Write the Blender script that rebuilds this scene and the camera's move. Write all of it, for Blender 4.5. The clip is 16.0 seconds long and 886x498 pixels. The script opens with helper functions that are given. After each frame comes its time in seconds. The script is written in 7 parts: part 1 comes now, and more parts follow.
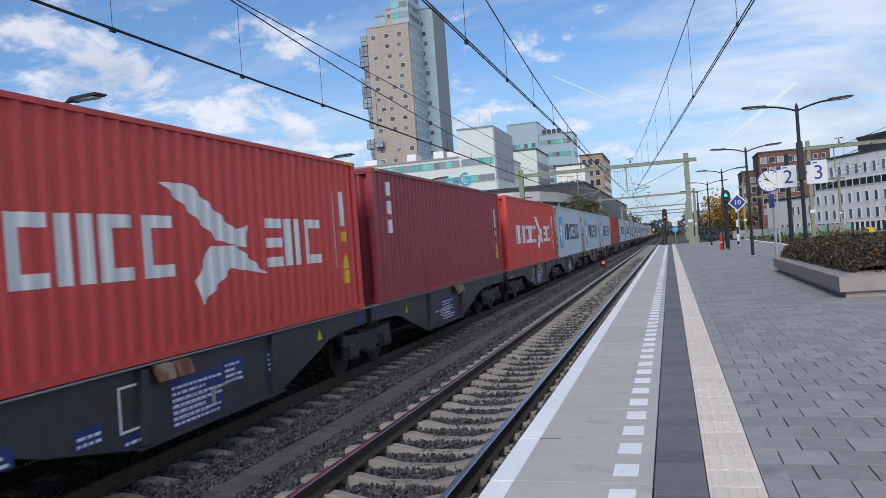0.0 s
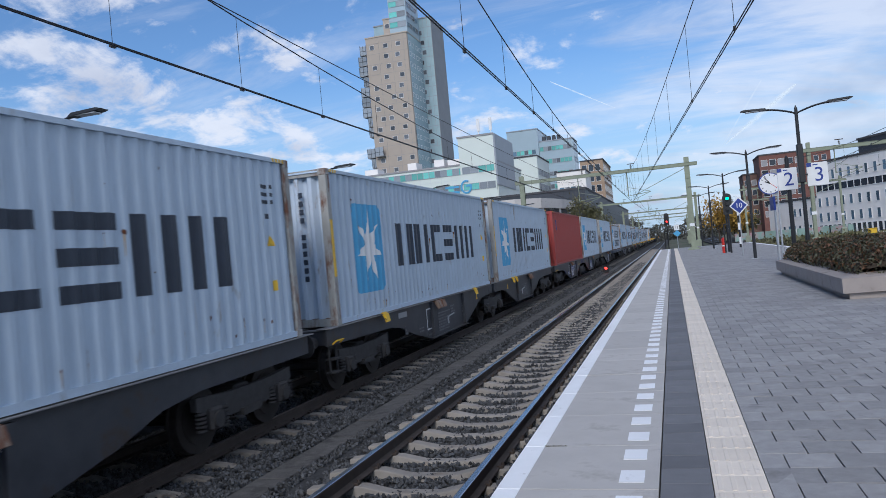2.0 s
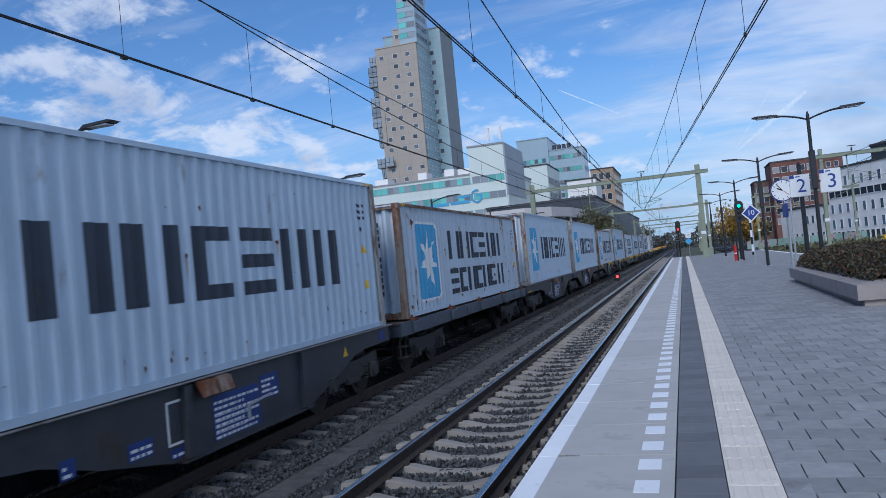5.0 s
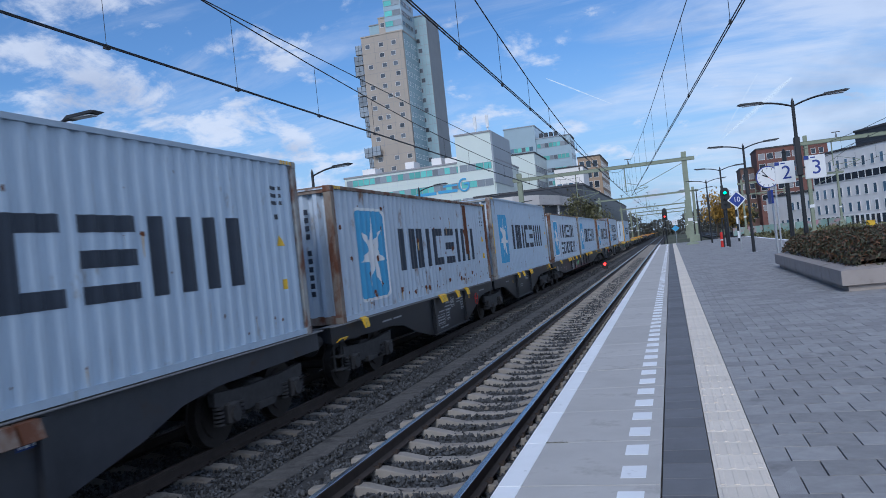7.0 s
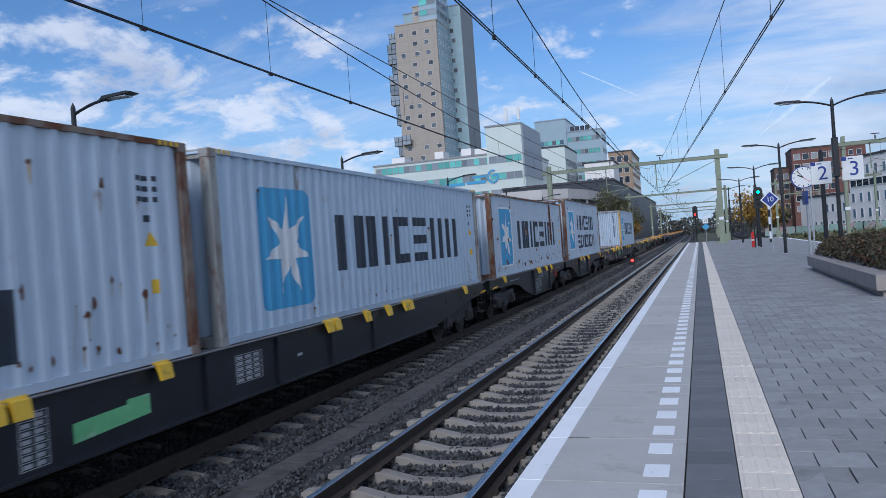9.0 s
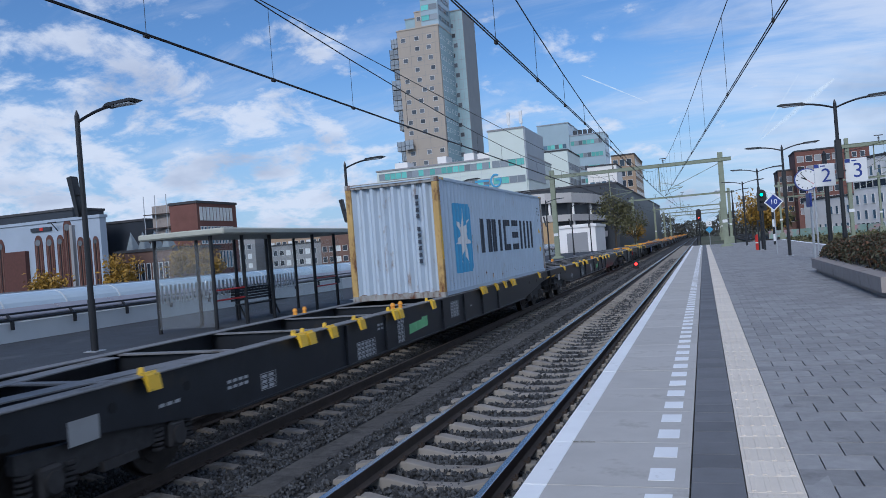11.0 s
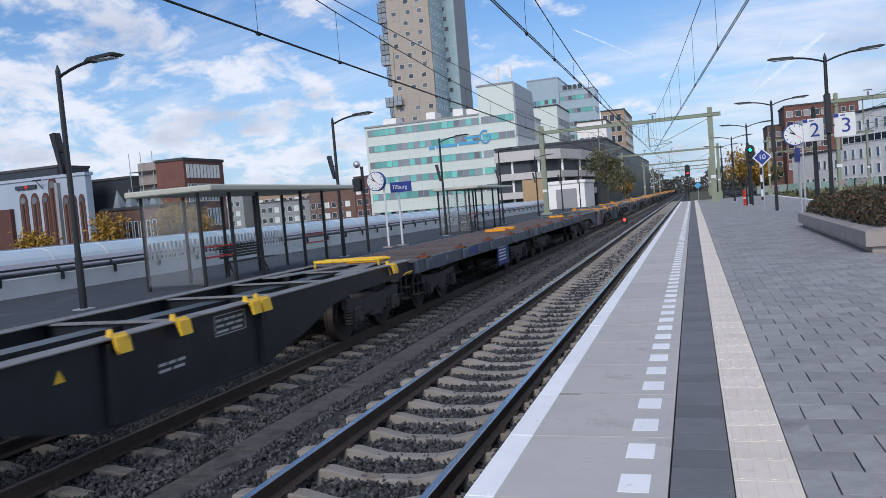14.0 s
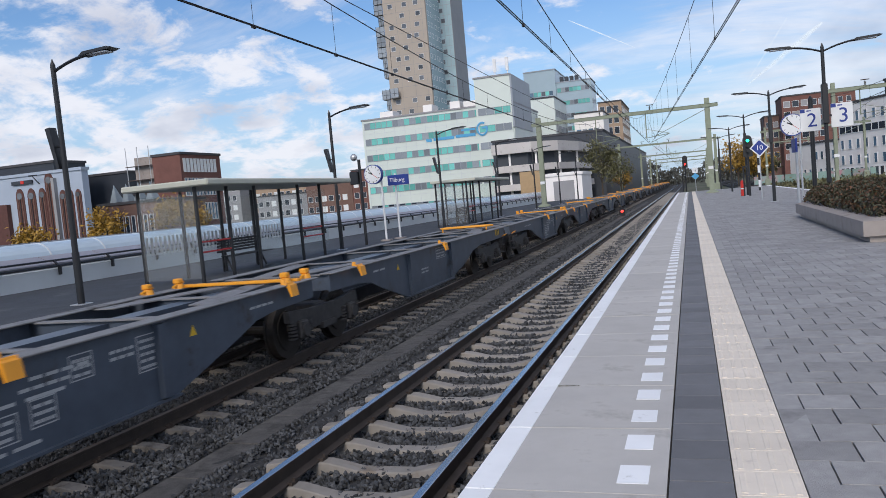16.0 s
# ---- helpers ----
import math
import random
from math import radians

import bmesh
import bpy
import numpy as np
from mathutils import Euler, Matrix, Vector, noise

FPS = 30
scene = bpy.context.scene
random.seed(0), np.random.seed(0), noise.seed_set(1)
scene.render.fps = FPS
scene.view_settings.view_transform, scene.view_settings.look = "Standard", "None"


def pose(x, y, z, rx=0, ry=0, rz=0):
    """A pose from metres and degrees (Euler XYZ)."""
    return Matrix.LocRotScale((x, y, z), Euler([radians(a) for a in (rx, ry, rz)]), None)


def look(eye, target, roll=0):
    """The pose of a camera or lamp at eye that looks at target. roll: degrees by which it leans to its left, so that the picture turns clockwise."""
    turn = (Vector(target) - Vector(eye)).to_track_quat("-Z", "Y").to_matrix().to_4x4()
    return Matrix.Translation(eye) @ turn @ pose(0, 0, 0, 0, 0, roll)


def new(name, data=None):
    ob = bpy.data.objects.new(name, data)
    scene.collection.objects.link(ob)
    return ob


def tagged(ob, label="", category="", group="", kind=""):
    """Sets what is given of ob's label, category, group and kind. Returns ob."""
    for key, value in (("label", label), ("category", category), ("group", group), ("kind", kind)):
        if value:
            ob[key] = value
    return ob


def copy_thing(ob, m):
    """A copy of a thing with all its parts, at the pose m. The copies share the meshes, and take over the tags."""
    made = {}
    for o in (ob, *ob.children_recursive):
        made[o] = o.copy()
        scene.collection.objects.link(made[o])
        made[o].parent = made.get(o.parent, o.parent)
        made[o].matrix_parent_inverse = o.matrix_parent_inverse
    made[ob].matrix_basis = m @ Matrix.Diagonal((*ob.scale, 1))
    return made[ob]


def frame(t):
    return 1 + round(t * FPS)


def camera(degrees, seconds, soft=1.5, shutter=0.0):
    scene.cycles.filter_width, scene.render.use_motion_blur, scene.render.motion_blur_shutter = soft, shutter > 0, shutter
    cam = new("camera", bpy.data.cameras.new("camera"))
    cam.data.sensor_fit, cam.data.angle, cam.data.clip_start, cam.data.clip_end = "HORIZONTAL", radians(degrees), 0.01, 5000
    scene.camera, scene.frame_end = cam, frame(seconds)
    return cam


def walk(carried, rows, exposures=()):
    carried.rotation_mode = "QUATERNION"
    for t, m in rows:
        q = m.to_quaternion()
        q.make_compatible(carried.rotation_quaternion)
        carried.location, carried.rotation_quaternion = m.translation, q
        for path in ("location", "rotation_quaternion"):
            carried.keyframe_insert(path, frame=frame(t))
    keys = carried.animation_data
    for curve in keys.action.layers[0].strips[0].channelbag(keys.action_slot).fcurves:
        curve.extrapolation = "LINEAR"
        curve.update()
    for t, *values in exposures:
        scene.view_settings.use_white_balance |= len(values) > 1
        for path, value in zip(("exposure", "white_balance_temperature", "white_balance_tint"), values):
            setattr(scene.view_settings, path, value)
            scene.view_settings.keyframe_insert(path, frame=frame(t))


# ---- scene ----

# Metres: y runs along the tracks, z = 0 is the platform surface, x to the right of the platform.
PATH = [
    (0.0, 0.003, -0.044, 1.516, 16.755, -0.209, 4.216),
    (0.5, 0.002, -0.037, 1.515, 16.645, -0.023, 4.243),
    (1.0, 0.011, -0.029, 1.511, 16.642, -0.035, 4.812),
    (1.5, 0.008, -0.022, 1.517, 16.720, -0.011, 4.926),
    (2.0, 0.010, -0.056, 1.524, 16.923, 0.419, 5.213),
    (2.5, 0.005, -0.039, 1.523, 17.340, 1.322, 5.190),
    (3.0, -0.002, -0.039, 1.521, 17.683, 1.939, 5.158),
    (5.5, 0.003, -0.023, 1.515, 17.625, 0.855, 5.689),
    (6.0, 0.006, -0.044, 1.518, 17.336, 0.511, 5.801),
    (6.5, 0.007, -0.031, 1.518, 17.028, 0.373, 5.847),
    (7.0, 0.008, -0.028, 1.516, 16.827, 0.282, 6.027),
    (7.5, 0.013, -0.028, 1.517, 16.789, 0.143, 6.203),
    (8.0, -0.001, -0.031, 1.523, 17.151, 0.374, 5.816),
    (8.5, -0.007, -0.003, 1.511, 18.472, 0.130, 4.389),
    (9.0, -0.009, -0.002, 1.509, 18.845, -0.257, 4.140),
    (11.5, -0.007, -0.003, 1.509, 19.066, 0.166, 4.605),
    (12.0, 0.002, -0.003, 1.511, 18.947, 0.165, 4.770),
    (12.5, 0.001, -0.015, 1.510, 19.080, 0.039, 4.802),
    (13.0, -0.011, -0.011, 1.507, 18.964, -0.655, 4.264),
    (13.5, 0.004, -0.000, 1.497, 18.557, -2.780, 4.538),
    (14.0, 0.005, -0.002, 1.498, 18.283, -3.236, 4.711),
    (14.5, 0.005, -0.006, 1.500, 18.132, -3.368, 5.071),
    (15.0, 0.005, 0.001, 1.497, 18.095, -3.501, 5.215),
    (15.5, 0.006, 0.004, 1.496, 18.056, -3.688, 5.289),
    (16.0, 0.001, 0.010, 1.497, 18.096, -3.808, 5.085),
]
cam = camera(60.83, 16.0, soft=0.6, shutter=0.07)
EXPOSURE = [(0.0, 0.3, 6240, 9), (1.0, 0.35, 6290, 9), (1.5, 0.31, 6220, 9), (3.0, 0.06, 5430, 8), (5.5, 0.03, 5400, 8), (9.0, 0.1, 5600, 8), (11.5, 0.02, 5570, 8), (12.0, 0.13, 5800, 8), (12.5, 0.02, 5550, 8), (13.2, 0.05, 5620, 9), (14.0, 0.28, 6150, 10), (16.0, 0.31, 6420, 10)]
walk(cam, [(t, pose(x, y, z, 90 + p, r, w)) for t, x, y, z, w, p, r in PATH], EXPOSURE)

# ---- light ----
SUN_EL, SUN_AZ = 36.0, 180.0          # elevation, and the bearing from +y clockwise, from which the sun shines


def build_light():
    world = bpy.data.worlds.new("world")
    scene.world = world
    world.use_nodes = True
    nt = world.node_tree
    nt.nodes.clear()
    N, L = nt.nodes.new, nt.links.new
    out, bg = N("ShaderNodeOutputWorld"), N("ShaderNodeBackground")
    sky = N("ShaderNodeTexSky")
    sky.sky_type, sky.sun_disc = "NISHITA", False
    sky.sun_elevation, sky.sun_rotation = radians(SUN_EL), radians(SUN_AZ)
    sky.air_density, sky.dust_density, sky.ozone_density = 1.0, 0.6, 2.5
    co, sep = N("ShaderNodeTexCoord"), N("ShaderNodeSeparateXYZ")
    L(co.outputs["Generated"], sep.inputs[0])
    up = N("ShaderNodeMath"); up.operation = "MAXIMUM"; up.inputs[1].default_value = 0.0
    L(sep.outputs["Z"], up.inputs[0])
    den = N("ShaderNodeMath"); den.operation = "ADD"; den.inputs[1].default_value = 0.34
    L(up.outputs[0], den.inputs[0])
    px, py = N("ShaderNodeMath"), N("ShaderNodeMath")
    for m, s in ((px, "X"), (py, "Y")):
        m.operation = "DIVIDE"
        L(sep.outputs[s], m.inputs[0]); L(den.outputs[0], m.inputs[1])
    comb = N("ShaderNodeCombineXYZ")
    L(px.outputs[0], comb.inputs[0]); L(py.outputs[0], comb.inputs[1])
    # puffy clouds, thicker to the west (-x), and thin high streaks
    n1 = N("ShaderNodeTexNoise")
    n1.inputs["Scale"].default_value, n1.inputs["Detail"].default_value, n1.inputs["Roughness"].default_value = 6.0, 9, 0.62
    n1.inputs["Distortion"].default_value = 0.25
    L(comb.outputs[0], n1.inputs["Vector"])
    bias = N("ShaderNodeMapRange")
    bias.inputs[1].default_value, bias.inputs[2].default_value, bias.inputs[3].default_value, bias.inputs[4].default_value = -1.6, 0.0, 0.1, -0.085
    L(px.outputs[0], bias.inputs[0])
    lowb = N("ShaderNodeMapRange")
    lowb.inputs[1].default_value, lowb.inputs[2].default_value, lowb.inputs[3].default_value, lowb.inputs[4].default_value = 0.04, 0.3, 0.05, -0.03
    L(sep.outputs["Z"], lowb.inputs[0])
    both = N("ShaderNodeMath"); both.operation = "ADD"
    L(bias.outputs[0], both.inputs[0]); L(lowb.outputs[0], both.inputs[1])
    add = N("ShaderNodeMath"); add.operation = "ADD"
    L(n1.outputs["Fac"], add.inputs[0]); L(both.outputs[0], add.inputs[1])
    r1 = N("ShaderNodeMapRange"); r1.interpolation_type = "SMOOTHSTEP"
    r1.inputs[1].default_value, r1.inputs[2].default_value, r1.inputs[4].default_value = 0.48, 0.66, 0.9
    L(add.outputs[0], r1.inputs[0])
    mp = N("ShaderNodeMapping")
    mp.inputs["Rotation"].default_value, mp.inputs["Scale"].default_value = (0, 0, radians(32)), (0.7, 2.6, 1)
    L(comb.outputs[0], mp.inputs[0])
    n2 = N("ShaderNodeTexNoise")
    n2.inputs["Scale"].default_value, n2.inputs["Detail"].default_value, n2.inputs["Roughness"].default_value = 2.2, 8, 0.62
    n2.inputs["Distortion"].default_value = 0.5
    L(mp.outputs[0], n2.inputs["Vector"])
    r2 = N("ShaderNodeMapRange"); r2.interpolation_type = "SMOOTHSTEP"
    r2.inputs[1].default_value, r2.inputs[2].default_value, r2.inputs[4].default_value = 0.46, 0.82, 0.7
    east = N("ShaderNodeMapRange")
    east.inputs[1].default_value, east.inputs[2].default_value, east.inputs[3].default_value, east.inputs[4].default_value = -0.3, 0.35, -0.03, 0.2
    L(px.outputs[0], east.inputs[0])
    sum2 = N("ShaderNodeMath"); sum2.operation = "ADD"
    L(n2.outputs["Fac"], sum2.inputs[0]); L(east.outputs[0], sum2.inputs[1])
    L(sum2.outputs[0], r2.inputs[0])
    mx = N("ShaderNodeMath"); mx.operation = "MAXIMUM"
    L(r1.outputs[0], mx.inputs[0]); L(r2.outputs[0], mx.inputs[1])
    mix = N("ShaderNodeMix"); mix.data_type = "RGBA"
    # cloud bodies run from white to lavender grey
    n4 = N("ShaderNodeTexNoise")
    n4.inputs["Scale"].default_value, n4.inputs["Detail"].default_value = 3.2, 6
    L(comb.outputs[0], n4.inputs["Vector"])
    r4 = N("ShaderNodeMapRange")
    r4.inputs[1].default_value, r4.inputs[2].default_value = 0.32, 0.52
    L(n4.outputs["Fac"], r4.inputs[0])
    shade = N("ShaderNodeMix"); shade.data_type = "RGBA"
    shade.inputs[6].default_value, shade.inputs[7].default_value = (5.0, 5.2, 6.1, 1), (7.9, 7.9, 8.4, 1)
    L(r4.outputs[0], shade.inputs[0]); L(shade.outputs[2], mix.inputs[7])
    # pale blue haze towards the horizon
    hz = N("ShaderNodeMapRange")
    hz.inputs[1].default_value, hz.inputs[2].default_value, hz.inputs[3].default_value, hz.inputs[4].default_value = 0.0, 0.24, 0.9, 0.0
    L(sep.outputs["Z"], hz.inputs[0])
    haze = N("ShaderNodeMix"); haze.data_type = "RGBA"
    haze.inputs[7].default_value = (4.3, 5.6, 7.1, 1)
    deep = N("ShaderNodeVectorMath"); deep.operation = "MULTIPLY"
    deep.inputs[1].default_value = (0.84, 1.0, 1.17)
    L(sky.outputs[0], deep.inputs[0])
    L(hz.outputs[0], haze.inputs[0]); L(deep.outputs[0], haze.inputs[6])
    L(mx.outputs[0], mix.inputs[0]); L(haze.outputs[2], mix.inputs[6])
    L(mix.outputs[2], bg.inputs["Color"])
    bg.inputs["Strength"].default_value = 0.092
    L(bg.outputs[0], out.inputs[0])
    sun = bpy.data.lights.new("sun", "SUN")
    sun.energy, sun.angle, sun.color = 1.8, radians(24), (1.0, 0.9, 0.8)
    a, e = radians(SUN_AZ), radians(SUN_EL)
    d = Vector((math.sin(a) * math.cos(e), math.cos(a) * math.cos(e), math.sin(e)))
    new("sun", sun).matrix_basis = look(d * 100, (0, 0, 0))


build_light()

# ---- materials ----


def mat(name, col, rough=0.6, metal=0.0, var=0.12, scale=3.0, bump=0.0, bscale=60.0, stain=None, stain_amt=0.0, stain_scale=1.2, rand=0.0, stretch=(1, 1, 1), emit=0.0, gen=False):
    """A surface with fine grain, broad mottling, an optional stain colour and a spread from piece to piece."""
    m = bpy.data.materials.new(name)
    m.use_nodes = True
    nt = m.node_tree
    N, L = nt.nodes.new, nt.links.new
    b = nt.nodes["Principled BSDF"]
    b.inputs["Roughness"].default_value, b.inputs["Metallic"].default_value = rough, metal
    co, mp = N("ShaderNodeTexCoord"), N("ShaderNodeMapping")
    mp.inputs["Scale"].default_value = stretch
    L(co.outputs["Object"], mp.inputs[0])
    info = N("ShaderNodeObjectInfo")
    off = N("ShaderNodeVectorMath"); off.operation = "ADD"
    sc = N("ShaderNodeMath"); sc.operation = "MULTIPLY"; sc.inputs[1].default_value = 37.0
    L(info.outputs["Random"], sc.inputs[0])
    L(mp.outputs[0], off.inputs[0]); L(sc.outputs[0], off.inputs[1])
    n = N("ShaderNodeTexNoise")
    n.inputs["Scale"].default_value, n.inputs["Detail"].default_value, n.inputs["Roughness"].default_value = scale, 8, 0.6
    L(off.outputs[0], n.inputs["Vector"])
    f = N("ShaderNodeMapRange")
    f.inputs[1].default_value, f.inputs[2].default_value = 0.25, 0.75
    f.inputs[3].default_value, f.inputs[4].default_value = 1 - var, 1 + var
    L(n.outputs["Fac"], f.inputs[0])
    last = f.outputs[0]
    if rand:
        r = N("ShaderNodeMapRange")
        r.inputs[3].default_value, r.inputs[4].default_value = 1 - rand, 1 + rand
        if gen:
            geo = N("ShaderNodeNewGeometry")
            L(geo.outputs["Random Per Island"], r.inputs[0])
        else:
            L(info.outputs["Random"], r.inputs[0])
        k = N("ShaderNodeMath"); k.operation = "MULTIPLY"
        L(last, k.inputs[0]); L(r.outputs[0], k.inputs[1])
        last = k.outputs[0]
    v = N("ShaderNodeVectorMath"); v.operation = "SCALE"
    v.inputs[0].default_value = col
    L(last, v.inputs["Scale"])
    colour = v.outputs[0]
    if stain:
        s = N("ShaderNodeTexNoise")
        s.inputs["Scale"].default_value, s.inputs["Detail"].default_value, s.inputs["Roughness"].default_value = stain_scale, 10, 0.68
        L(off.outputs[0], s.inputs["Vector"])
        sr = N("ShaderNodeMapRange"); sr.interpolation_type = "SMOOTHSTEP"
        sr.inputs[1].default_value, sr.inputs[2].default_value = 0.66 - 0.3 * stain_amt, 0.78 - 0.2 * stain_amt
        L(s.outputs["Fac"], sr.inputs[0])
        mix = N("ShaderNodeMix"); mix.data_type = "RGBA"
        mix.inputs[7].default_value = (*stain, 1)
        L(sr.outputs[0], mix.inputs[0]); L(colour, mix.inputs[6])
        colour = mix.outputs[2]
    L(colour, b.inputs["Base Color"])
    if emit:
        b.inputs["Emission Color"].default_value, b.inputs["Emission Strength"].default_value = (*col, 1), emit
    if bump:
        n3, bp = N("ShaderNodeTexNoise"), N("ShaderNodeBump")
        n3.inputs["Scale"].default_value, n3.inputs["Detail"].default_value = bscale, 4
        L(off.outputs[0], n3.inputs["Vector"])
        bp.inputs["Strength"].default_value, bp.inputs["Distance"].default_value = bump, 0.01
        L(n3.outputs["Fac"], bp.inputs["Height"]); L(bp.outputs[0], b.inputs["Normal"])
    return m


def glass(name, col):
    """A thin clear pane: nearly all light goes straight through, a little is mirrored."""
    m = bpy.data.materials.new(name)
    m.use_nodes = True
    nt = m.node_tree
    nt.nodes.clear()
    N, L = nt.nodes.new, nt.links.new
    out, mix, tr, gl, fr = N("ShaderNodeOutputMaterial"), N("ShaderNodeMixShader"), N("ShaderNodeBsdfTransparent"), N("ShaderNodeBsdfGlossy"), N("ShaderNodeFresnel")
    tr.inputs["Color"].default_value, gl.inputs["Roughness"].default_value = (*col, 1), 0.03
    fr.inputs["IOR"].default_value = 1.35
    haze, film = N("ShaderNodeBsdfDiffuse"), N("ShaderNodeMixShader")
    haze.inputs["Color"].default_value, film.inputs[0].default_value = (0.8, 0.82, 0.83, 1), 0.1
    L(tr.outputs[0], film.inputs[1]); L(haze.outputs[0], film.inputs[2])
    L(fr.outputs[0], mix.inputs[0]); L(film.outputs[0], mix.inputs[1]); L(gl.outputs[0], mix.inputs[2]); L(mix.outputs[0], out.inputs[0])
    return m


def vapour(name, least, most):
    """Thin broken cloud: pale and mostly see-through, its sunlight put in as emission."""
    m = bpy.data.materials.new(name)
    m.use_nodes = True
    nt = m.node_tree
    nt.nodes.clear()
    N, L = nt.nodes.new, nt.links.new
    out, mix, tr, em = N("ShaderNodeOutputMaterial"), N("ShaderNodeMixShader"), N("ShaderNodeBsdfTransparent"), N("ShaderNodeEmission")
    em.inputs["Color"].default_value, em.inputs["Strength"].default_value = (0.86, 0.93, 1.0, 1), 0.8
    co, n, r = N("ShaderNodeTexCoord"), N("ShaderNodeTexNoise"), N("ShaderNodeMapRange")
    n.inputs["Scale"].default_value, n.inputs["Detail"].default_value = 0.09, 5
    r.inputs[1].default_value, r.inputs[2].default_value, r.inputs[3].default_value, r.inputs[4].default_value = 0.3, 0.7, least, most
    L(co.outputs["Object"], n.inputs["Vector"]); L(n.outputs["Fac"], r.inputs[0]); L(r.outputs[0], mix.inputs[0])
    L(tr.outputs[0], mix.inputs[1]); L(em.outputs[0], mix.inputs[2]); L(mix.outputs[0], out.inputs[0])
    return m


